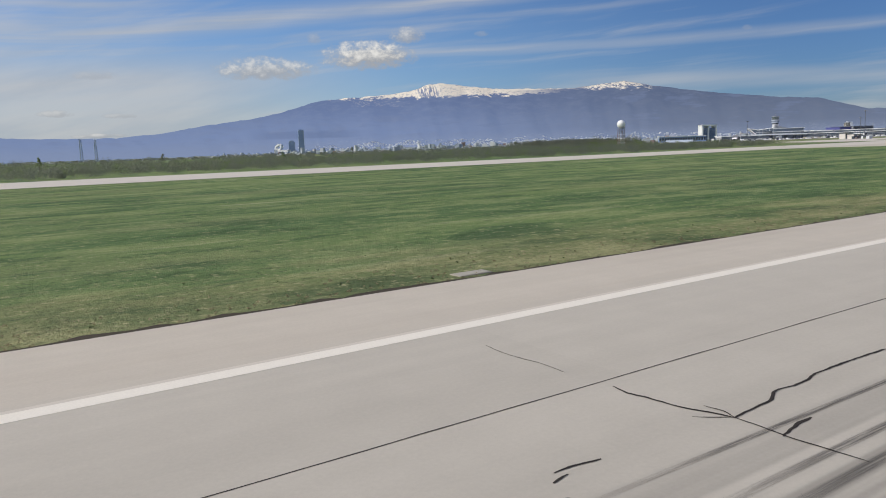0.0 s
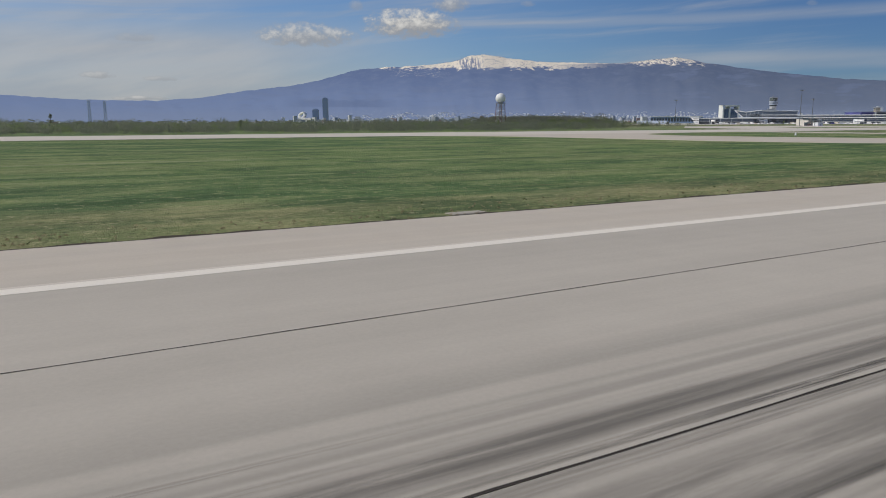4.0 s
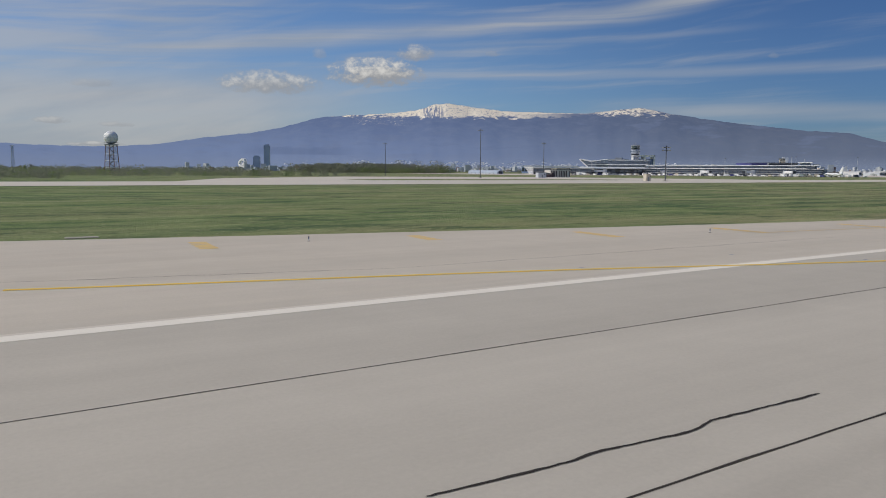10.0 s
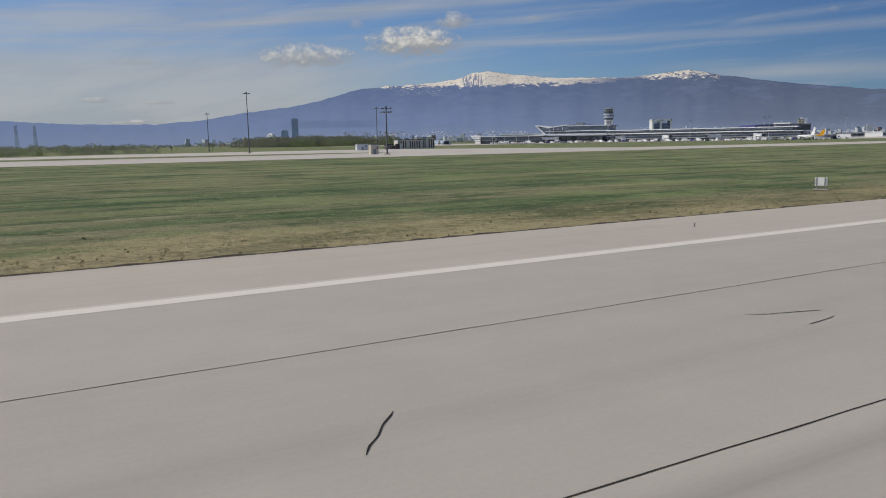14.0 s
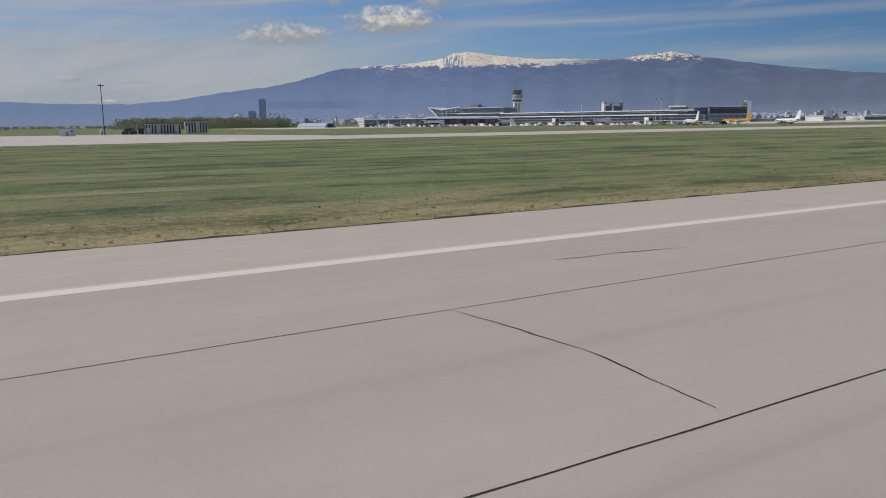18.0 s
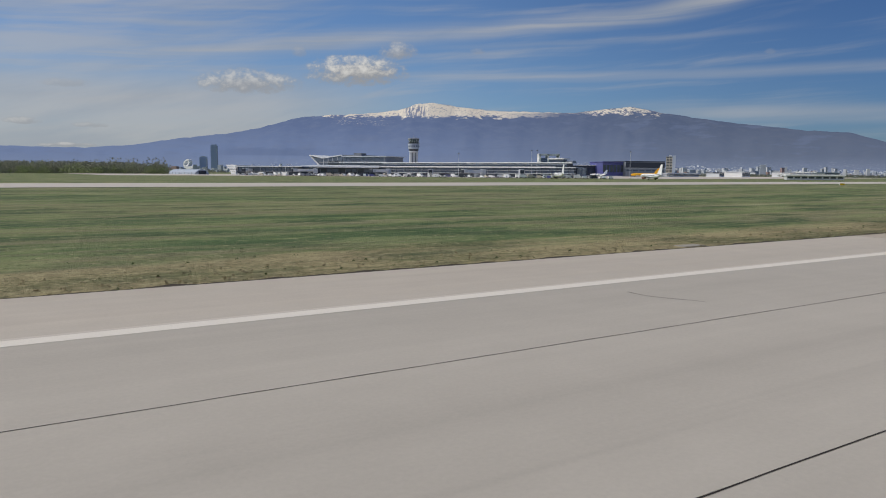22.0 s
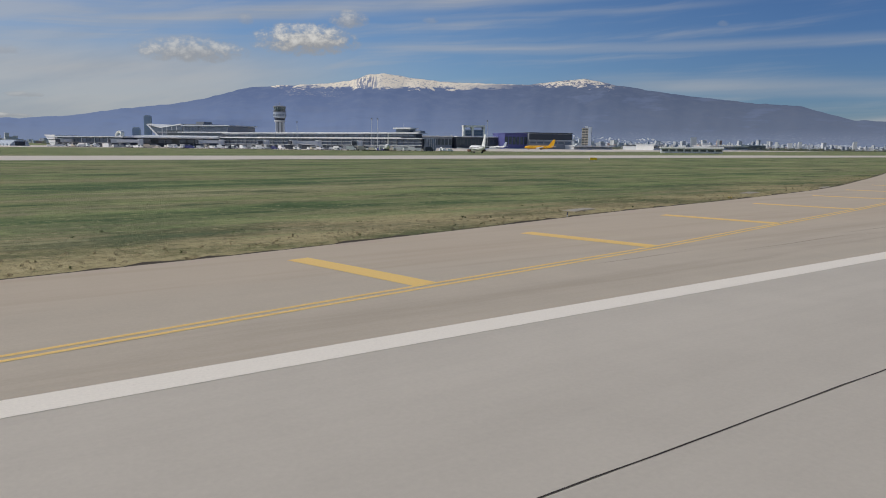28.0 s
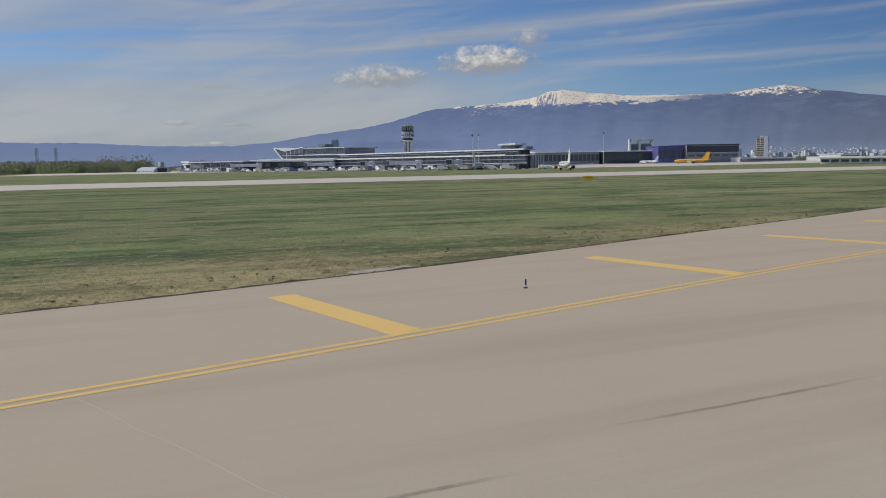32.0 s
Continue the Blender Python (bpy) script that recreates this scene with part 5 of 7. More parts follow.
# tyre trails in front of the exit and wheel scuffs
for cx, cy, r, a0, a1 in ((946, -9.5, 2.0, 200, 260), (949, -9.0, 1.6, 190, 250)):
    pts = [(cx + r * math.cos(radians(a)), cy + r * math.sin(radians(a)) * 1.2) for a in span(a0, a1, 6)]
    ob = new("tyre_trail", fade_along(pts, 0.2, 0.004, True))
    ob.parent = RUNWAY
for dx, dy in ((0.0, 0.0), (0.25, -0.75)):
    pts = [(1007.9 + 0.19 * (y + 11.6) ** 1.9 * 0.95 + dx, y + dy) for y in span(-11.6, -5.6, 0.5)]
    ob = new("tyre_trail", fade_along(pts, 0.22, 0.004, coat=TRAIL))
    ob.parent = RUNWAY
# pale scratches on the exit
SCRATCH = plain("pale scratch", (0.5, 0.47, 0.42), 0.8)
for x0, y0, x1, y1 in ((1150.0, 15.0, 1153.2, 8.7), (1125.6, 2.6, 1123.3, -0.5), (1044.7, -7.6, 1042.3, -10.3), (1137.7, 11.9, 1135.1, 5.6), (1114.3, 3.6, 1115.6, 4.5)):
    ob = new("scratch", ribbon("scratch", [(x0 + (x1 - x0) * i / 6 + 0.04 * math.sin(i * 2.3), y0 + (y1 - y0) * i / 6) for i in range(7)], 0.028, 0.0045, SCRATCH))
    ob.parent = RUNWAY
for x0, x1, y in ((1113, 1124, 4.8), (1131.6, 1144, 9.8), (1137, 1143, 4.4), (1095, 1103, 4.9), (1103, 1116, 4.0), (1157.5, 1165, 9.9), (1153, 1156, 8.7), (1053, 1055.7, -4.8), (1121.6, 1124.2, 5.18), (1127.2, 1129.4, 5.32), (1127.0, 1127.9, 7.18)):
    ob = new("tyre_trail", fade_along([(x, y + (x - x0) * 0.02 + 0.05 * math.sin(x * 0.6)) for x in span(x0, x1, 1.5)], 0.14, 0.004, True))
    ob.parent = RUNWAY

# yellow lead line from the runway's middle to the exit behind
LEAD = curve_through([(515, 13.2), (528.9, 8.3), (541.1, 5.1), (551, 2.3), (561.4, -1.4), (569.7, -3.9), (573.2, -4.75), (582.1, -6.75), (591.5, -8.95), (602.0, -11.6), (609.7, -13.1), (624.6, -15.8), (650, -18.5)])
mark("lead_line", ribbon("lead_line", [(x, (LEAD(x - 3) + LEAD(x) + LEAD(x + 3)) / 3) for x in span(529, 650, 2.5)], 0.29, 0.0085, LEAD_PAINT),
     "yellow painted line leading off the runway")
SHORE = curve_through([(575, 10.7), (584.2, 9.7), (596, 6.9), (602, 6.2), (620.5, 3.7), (628.4, 3.0), (656, 0.75), (670, 0.62)])
mark("lead_line", ribbon("lead_line", [(x, (SHORE(x - 4) + SHORE(x) + SHORE(x + 4)) / 3) for x in span(576, 666, 3)], 0.2, 0.0085, FADED_YELLOW), "thin faded yellow line on the shoulder")
for dx in (0.0, 0.4):
    mark("lead_line", ribbon("lead_line", [(487.9 + dx - 0.085 * (y - 6.0) ** 2 - 0.03 * max(0, 4 - y) ** 2, y) for y in span(-0.2, 10.0, 0.6)], 0.16, 0.0085, FADED_YELLOW),
         "faded yellow turning line on the exit")

# ---- things beside the runway ----
LENS_GLASS = make_glass("light lens", (0.35, 0.36, 0.36))


def runway_light(x, y, tall=0.34, tone=STEEL, label="small grey runway edge light on a short stalk"):
    o = thing("runway_light", label, "airfield light", at(x, y), group="runway edge lights")
    part("base_plate", lathe([(0.12, 0.0), (0.12, 0.03), (0.08, 0.04)], 14), STEEL, o)
    part("stalk", tube((0, 0, 0.03), (0, 0, tall * 0.6), 0.025), DARK, o)
    part("lamp_body", lathe([(0.035, tall * 0.55), (0.065, tall * 0.62), (0.065, tall * 0.8), (0.05, tall * 0.86)], 14), tone, o)
    part("lens", lathe([(0.05, tall * 0.86), (0.055, tall * 0.93), (0.02, tall)], 14), LENS_GLASS, o, "clear glass lens")
    return o


first = runway_light(669.4, 3.3)
for x in [458.4] + [669.4 + 55.03 * k for k in range(1, 8)]:
    copy_thing(first, at(x, 3.5 if x > 500 else 4.2))


def flush_light(x, y):
    o = thing("flush_light", "flat grey steel light set into the pavement", "airfield light", at(x, y), group="flush pavement lights")
    part("ring", lathe([(0.18, 0.0), (0.175, 0.01), (0.13, 0.015)], 18), STEEL, o)
    part("cap", lathe([(0.125, 0.015), (0.10, 0.022), (0.04, 0.024)], 18), GREY, o)
    return o


flush = flush_light(602.5, -11.4)
for x, y in ((561.5, 2.8), (565.6, -1.9), (576.4, -4.9), (591.6, -8.6), (616.5, 3.0), (551, 2.9)):
    copy_thing(flush, at(x, y))


def marker_post(x, y):
    o = thing("marker_post", "slim blue and black edge marker post", "marker post", at(x, y), group="edge marker posts")
    part("foot", lathe([(0.12, 0.0), (0.10, 0.04)], 12), BLACK, o)
    part("tube", tube((0, 0, 0.04), (0, 0, 0.40), 0.04, n=12), DARK_BLUE, o, "dark blue tube")
    part("band", lathe([(0.05, 0.06), (0.05, 0.16)], 12), WHITE, o, "white reflective band")
    part("cap", lathe([(0.045, 0.40), (0.04, 0.43), (0.01, 0.45)], 12), BLACK, o)
    return o


DARK_BLUE = plain("dark blue plastic", (0.03, 0.05, 0.16), 0.5)
post = marker_post(1047.7, 3.6)
for x, y in ((1162.9, 21.9), (572.2, 12.4), (612.4, 7.0), (626.3, 5.8), (638.5, 2.7), (655.3, 3.7), (545, 20), (500, 30), (497, 52), (1108, 18.2), (486, 24), (470, 44), (514, 38), (482.8, 10.4), (495.8, 14.3)):
    copy_thing(post, at(x, y))


def cover_slab(x, y, w=2.3, d=1.1, turn=0.0):
    o = thing("cover_slab", "pale concrete cable pit cover in the grass", "pit cover", at(x, y, 0, turn), group="cable pit covers")
    part("rim", box(-w / 2, w / 2, -d / 2, d / 2, -0.15, -0.046, 0.004), PALE_CONCRETE, o)
    for i in range(2):
        part("lid", box(-w / 2 + 0.1 + i * (w / 2 - 0.05), -0.05 + i * (w / 2 - 0.05), -d / 2 + 0.1, d / 2 - 0.1, -0.046, -0.036, 0.003), PALE_CONCRETE, o)


PALE_CONCRETE = plain("weathered pale concrete", (0.42, 0.385, 0.33), 0.9, scale=2.0)
for x, y in ((20.2, 8.3), (68.5, 8.1), (118.0, 7.9), (191, 8.0), (245, 8.0), (301, 8.0), (362, 8.0), (533.8, 29.6), (765, 8.2), (836, 8.2), (895, 8.2), (986.5, 8.5), (1027, 8.6), (1064, 14.3), (1113, 22), (1142, 27.1), (1160, 28.6)):
    cover_slab(x, y, *((2.8, 1.0, 14) if x > 1060 else (1.9, 0.9, 0)))


def letters(text, size):
    cu = bpy.data.curves.new("letters", "FONT")
    cu.body = text
    cu.size = size
    cu.extrude = 0.006
    cu.align_x, cu.align_y = "CENTER", "CENTER"
    tmp = bpy.data.objects.new("letters", cu)
    me = bpy.data.meshes.new_from_object(tmp)
    bpy.data.objects.remove(tmp)
    return me


def taxi_sign(x, y, turn, w, h, yellow=True, text="", group=""):
    o = thing("taxi_sign", ("yellow taxiway sign with black arrow and letter on a white foot" if yellow else "white back of a taxiway sign on posts"), "airfield sign", at(x, y, 0, turn))
    part("foot", box(-w * 0.62, w * 0.62, -0.32, 0.32, -0.05, 0.06, 0.02), PALE_CONCRETE, o)
    for sx in (-1, 1):
        part("leg", tube((sx * w * 0.36, 0, 0.05), (sx * w * 0.36, 0, 0.34), 0.03), STEEL, o)
    part("case", box(-w / 2, w / 2, -0.09, 0.09, 0.3, 0.3 + h, 0.03), WHITE, o)
    if yellow:
        part("face", box(-w / 2 + 0.04, w / 2 - 0.04, -0.105, -0.088, 0.34, 0.26 + h, 0.0), YELLOW, o, "bright yellow face")
        if text:
            me = letters(text, h * 0.62)
            me.materials.append(BLACK)
            t = new("letter", me)
            t.parent = o
            t.matrix_local = Matrix.Translation((w * 0.12, -0.112, 0.3 + h / 2)) @ Matrix.Rotation(math.pi / 2, 4, "X")
            bm = box(-w * 0.26, -w * 0.02, -0.115, -0.106, 0.29 + h / 2, 0.33 + h / 2)
            v = [bm.verts.new(p) for p in ((-w * 0.36, -0.112, 0.31 + h / 2), (-w * 0.22, -0.112, 0.42 + h / 2), (-w * 0.22, -0.112, 0.20 + h / 2))]
            bm.faces.new(v)
            part("arrow", bm, BLACK, o, "black arrow")
    else:
        for sx in (-1, 1):
            part("brace", box(sx * w * 0.32 - 0.05, sx * w * 0.32 + 0.05, -0.115, -0.09, 0.3, 0.3 + h), STEEL, o)
        for sx in (-1, 1):
            for k in range(3):
                part("vent", box(sx * w * 0.42 - 0.04, sx * w * 0.42 + 0.04, -0.1, -0.088, 0.42 + k * h * 0.25, 0.48 + k * h * 0.25), DARK, o)
    return o


taxi_sign(822.1, 14.4, -52, 0.82, 0.80, True, "F")
taxi_sign(751, 15.0, -62, 0.9, 0.66, False)
taxi_sign(1239, 137, -20, 2.4, 0.8, True)
taxi_sign(416.1, 105.8, -75, 0.55, 0.75, False)


SIGN_POST = plain("olive painted steel", (0.12, 0.115, 0.085), 0.7)


def sign_frame(x, y, turn):
    """An airfield sign seen edge-on: two dark posts with a thin panel between them on a white slab."""
    o = thing("sign_frame", "narrow dark sign frame with two posts on a white slab", "airfield sign", at(x, y, 0, turn) @ Matrix.Scale(0.55, 4))
    part("foot", box(-0.95, 0.95, -0.3, 0.3, -0.05, 0.07, 0.02), WHITE, o, "white foot slab")
    for sx in (-0.3, 0.3):
        part("post", box(sx - 0.11, sx + 0.11, -0.12, 0.12, 0.06, 1.3, 0.02), SIGN_POST, o)
    part("panel", box(-0.19, 0.19, -0.06, 0.06, 0.2, 1.24, 0.01), GREY, o)
    part("cap", box(-0.44, 0.44, -0.14, 0.14, 1.3, 1.36, 0.01), GREY, o)


sign_frame(391.5, 37.8, -25)


def junction_box(x, y, turn, w, h):
    o = thing("junction_box", "small dark electric box on a pale plate beside the taxiway", "electric box", at(x, y, 0, turn), group="junction boxes")
    part("plate", box(-w * 0.75, w * 1.6, -0.5, 0.5, -0.05, 0.05, 0.01), PALE_CONCRETE, o)
    part("case", box(-w / 2, w / 2, -0.3, 0.3, 0.05, h, 0.03), DARK, o)
    part("lid", box(-w / 2 - 0.05, w / 2 + 0.05, -0.35, 0.35, h, h + 0.06, 0.01), GREY, o)


junction_box(387.9, 62.8, -20, 0.62, 0.34)
junction_box(382.4, 57.1, -20, 0.3, 0.36)


def meter_hut(x, y, w=4.5, d=3.0, h=2.6, turn=0, tone=None, roof=None):
    o = thing("equipment_hut", "small pale equipment hut with a flat roof", "hut", at(x, y, 0, turn), group="equipment huts")
    part("wall", box(-w / 2, w / 2, -d / 2, d / 2, 0, h, 0.03), tone or WHITE, o)
    part("roof", box(-w / 2 - 0.2, w / 2 + 0.2, -d / 2 - 0.2, d / 2 + 0.2, h, h + 0.18, 0.03), roof or GREY, o)
    part("door", box(-0.5, 0.5, -d / 2 - 0.05, -d / 2 + 0.01, 0, 2.0), GREY, o, "grey steel door")
    part("vent", box(w * 0.25, w * 0.4, -d / 2 - 0.04, -d / 2 + 0.01, h * 0.6, h * 0.8), DARK, o)
    return o


meter_hut(860, 373.2, 6.5, 3.5, 3.4, -6, PALE)
meter_hut(803.8, 226, 3.0, 2.2, 3.4, 0, CREAM)
meter_hut(876.2, 388, 1.6, 1.4, 3.0, 0, WHITE)
meter_hut(891, 404, 5, 3, 3.0, -8, DARK, DARK)


def striped_hut(x, y, w, d, h, turn):
    """A store shed whose pale front is broken by dark upright openings."""
    o = thing("store_shed", "pale store shed with dark upright slots and flat roof", "shed", at(x, y, 0, turn), group="store sheds")
    part("wall", box(-w / 2, w / 2, -d / 2, d / 2, 0, h), PALE_RENDER, o)
    n = int(w / 1.5)
    for i in range(n):
        if i % 6 != 4:
            a = -w / 2 + (i + 0.28) * w / n
            part("slot", box(a, a + 0.48 * w / n, -d / 2 - 0.12, -d / 2, 0.3, h - 0.7), SLOT, o)
    part("roof", box(-w / 2 - 0.5, w / 2 + 0.5, -d / 2 - 0.5, d / 2 + 0.5, h, h + 0.35, 0.05), DARK, o)
    part("door", box(-w * 0.46, -w * 0.36, -d / 2 - 0.18, -d / 2, 0, h * 0.6), WHITE, o, "white door")
    return o


PALE_RENDER = plain("pale pink render", (0.74, 0.69, 0.66), 0.8)
SLOT = plain("dark brown violet panel", (0.12, 0.09, 0.095), 0.7)
striped_hut(909, 411, 18.5, 8, 5.6, -8)
striped_hut(931, 433, 12.5, 8, 6.8, -8)
# crates and a low wall beside the sheds
for i, (x, y, h) in enumerate(((893, 402, 2.2), (896.5, 403, 3.2), (888, 400, 1.8))):
    crate = thing("storage_crate", "dark brown storage crate beside the sheds", "crate", at(x, y), group="storage crates")
    part("box", box(-1.3, 1.3, -1, 1, 0, h, 0.05), SLOT, crate)
    part("lid", box(-1.4, 1.4, -1.1, 1.1, h, h + 0.15, 0.02), CREAM, crate)


def floodlight_mast(x, y, h, pole=0.3, tone=None):
    o = thing("floodlight_mast", "tall slim grey floodlight mast with a crown of lamps", "light mast", at(x, y), group="apron floodlight masts")
    part("footing", box(-0.9, 0.9, -0.9, 0.9, 0, 0.4, 0.05), PALE_CONCRETE, o)
    part("pole", tube((0, 0, 0.3), (0, 0, h), pole, pole * 0.55, 10), tone or DARK_STEEL, o)
    low, slim = h < 18, x > 1000
    for k in range(2 if low else 1):
        z = h - 0.4 - k * 1.3
        ring = part("crossarm", lathe([(0.3, z - 0.1), (1.5 if low else 0.5 if slim else 1.1, z - 0.06), (1.5 if low else 0.5 if slim else 1.1, z + 0.06), (0.3, z + 0.1)], 16), DARK_STEEL, o)
        for i in range(6):
            a = i * math.pi / 3 + k * 0.5
            r = 1.7 if low else 0.6 if slim else 1.25
            bm = box(-0.42, 0.42, -0.3, 0.3, z - 0.22, z + 0.2, 0.06)
            bm.transform(Matrix.Translation((r * math.cos(a), r * math.sin(a), 0)) @ Matrix.Rotation(a, 4, "Z"))
            part("floodlight", bm, STEEL, ring)
    part("top_cap", lathe([(0.25, h - 0.2), (0.3, h + 0.3), (0.08, h + 0.5)], 10), DARK_STEEL, o)
    return o


DARK_STEEL = plain("weathered steel", (0.13, 0.14, 0.155), 0.6, 0.3)
for x, y, h in ((789.6, 347.7, 29.6), (877.8, 391.5, 25.1), (804.1, 214.8, 16.4), (799.2, 490.9, 25.4), (1340, 566, 23), (1367, 488, 24.5), (1370, 484, 24.5), (1452, 449, 24.5)):
    floodlight_mast(x, y, h, 0.3 if x < 1000 else 0.2, None if x < 1000 else PALE)


def radome_tower():
    o = thing("radome_tower", "white radar dome on a red brown lattice tower", "radar tower", at(609, 527, 0, 20))
    h = 20.0
    corner = lambda z: 3.6 - 0.9 * z / h
    for sx in (-1, 1):
        for sy in (-1, 1):
            part("leg", tube((sx * corner(0), sy * corner(0), 0), (sx * corner(h), sy * corner(h), h), 0.24), RUST, o)
    levels = [0.4, 5, 9.5, 14, h]
    for za, zb in zip(levels, levels[1:]):
        ca, cb = corner(za), corner(zb)
        for (ax, ay), (bx, by) in (((-1, -1), (1, -1)), ((1, -1), (1, 1)), ((1, 1), (-1, 1)), ((-1, 1), (-1, -1))):
            part("beam", tube((ax * cb, ay * cb, zb), (bx * cb, by * cb, zb), 0.16), PALE, o)
            part("brace", tube((ax * ca, ay * ca, za), (bx * cb, by * cb, zb), 0.12), STEEL, o)
            part("brace", tube((bx * ca, by * ca, za), (ax * cb, ay * cb, zb), 0.12), STEEL, o)
    for k in range(8):
        part("stair_flight", tube((-1.6 if k % 2 else 1.6, -0.6, k * h / 8), (1.6 if k % 2 else -1.6, -0.6, (k + 1) * h / 8), 0.3, n=4), DARK_STEEL, o)
    part("platform", lathe([(4.4, h), (4.6, h + 0.2), (4.6, h + 0.6), (3.6, h + 0.7)], 24), GREY, o)
    rail = part("railing", lathe([(4.5, h + 1.6), (4.6, h + 1.7), (4.5, h + 1.75)], 24), STEEL, o)
    bm = bmesh.new()
    bmesh.ops.create_icosphere(bm, subdivisions=3, radius=4.6, matrix=Matrix.Translation((0, 0, h + 5.1)))
    part("dome", bm, WHITE, o, "white faceted dome")


radome_tower()


def control_tower():
    o = thing("control_tower", "pale grey airport control tower with green glass cabin", "control tower", at(1426, 801, 0, -20))
    for sx in (-3.9, 0, 3.9):
        part("shaft", box(sx - 1.15, sx + 1.15, -3.2, 3.2, 0, 31.5, 0.15), PALE, o)
    part("core", box(-2.7, 2.7, -2.0, 2.0, 0, 31.5), GREY, o)
    part("collar", lathe([(5.2, 29.6), (6.3, 30.4), (6.3, 31.2), (5.0, 31.6)], 28), PALE, o)
    part("gallery", lathe([(5.6, 31.6), (6.0, 32.6), (6.4, 33.4), (5.8, 33.8)], 28), DARK, o, "dark gallery under the drum")
    drum = part("drum", lathe([(6.2, 33.8), (7.2, 34.6), (7.4, 40.2), (6.9, 41.0)], 32), HAZE_MID, o, "blue grey drum")
    for a in range(20):
        r = math.radians(a * 18)
        bm = box(-0.55, 0.55, -0.1, 0.1, 36.2, 38.6)
        bm.transform(Matrix.Translation((7.34 * math.cos(r), 7.34 * math.sin(r), 0)) @ Matrix.Rotation(r + math.pi / 2, 4, "Z"))
        part("drum_window", bm, FACADE, drum)
    part("balcony", lathe([(6.6, 41.0), (8.0, 41.2), (8.0, 41.5), (6.4, 41.6)], 28), GREY, o)
    rail = part("railing", lathe([(7.9, 42.5), (8.0, 42.55), (7.9, 42.6)], 28), STEEL, o)
    part("cabin_glass", lathe([(5.9, 41.6), (7.0, 46.6), (7.0, 46.7)], 16), CABIN_GLASS, o, "outward leaning green glass")
    part("roof", lathe([(7.2, 46.7), (7.4, 47.2), (6.2, 47.9), (2.0, 48.3)], 28), GREY, o)
    for a in range(16):
        r = math.radians(a * 22.5)
        part("mullion", tube((5.92 * math.cos(r), 5.92 * math.sin(r), 41.6), (7.04 * math.cos(r), 7.04 * math.sin(r), 46.7), 0.12), PALE, o)
    for x, y, t in ((0, 0, 52), (1.5, 0.5, 50.5), (-2, 1, 50), (3.5, -1, 50), (-4, -1, 50.5)):
        part("aerial", tube((x, y, 47.5), (x, y, t), 0.16), STEEL, o)


CABIN_GLASS = make_glass("green cabin glass", (0.05, 0.075, 0.075))
control_tower()


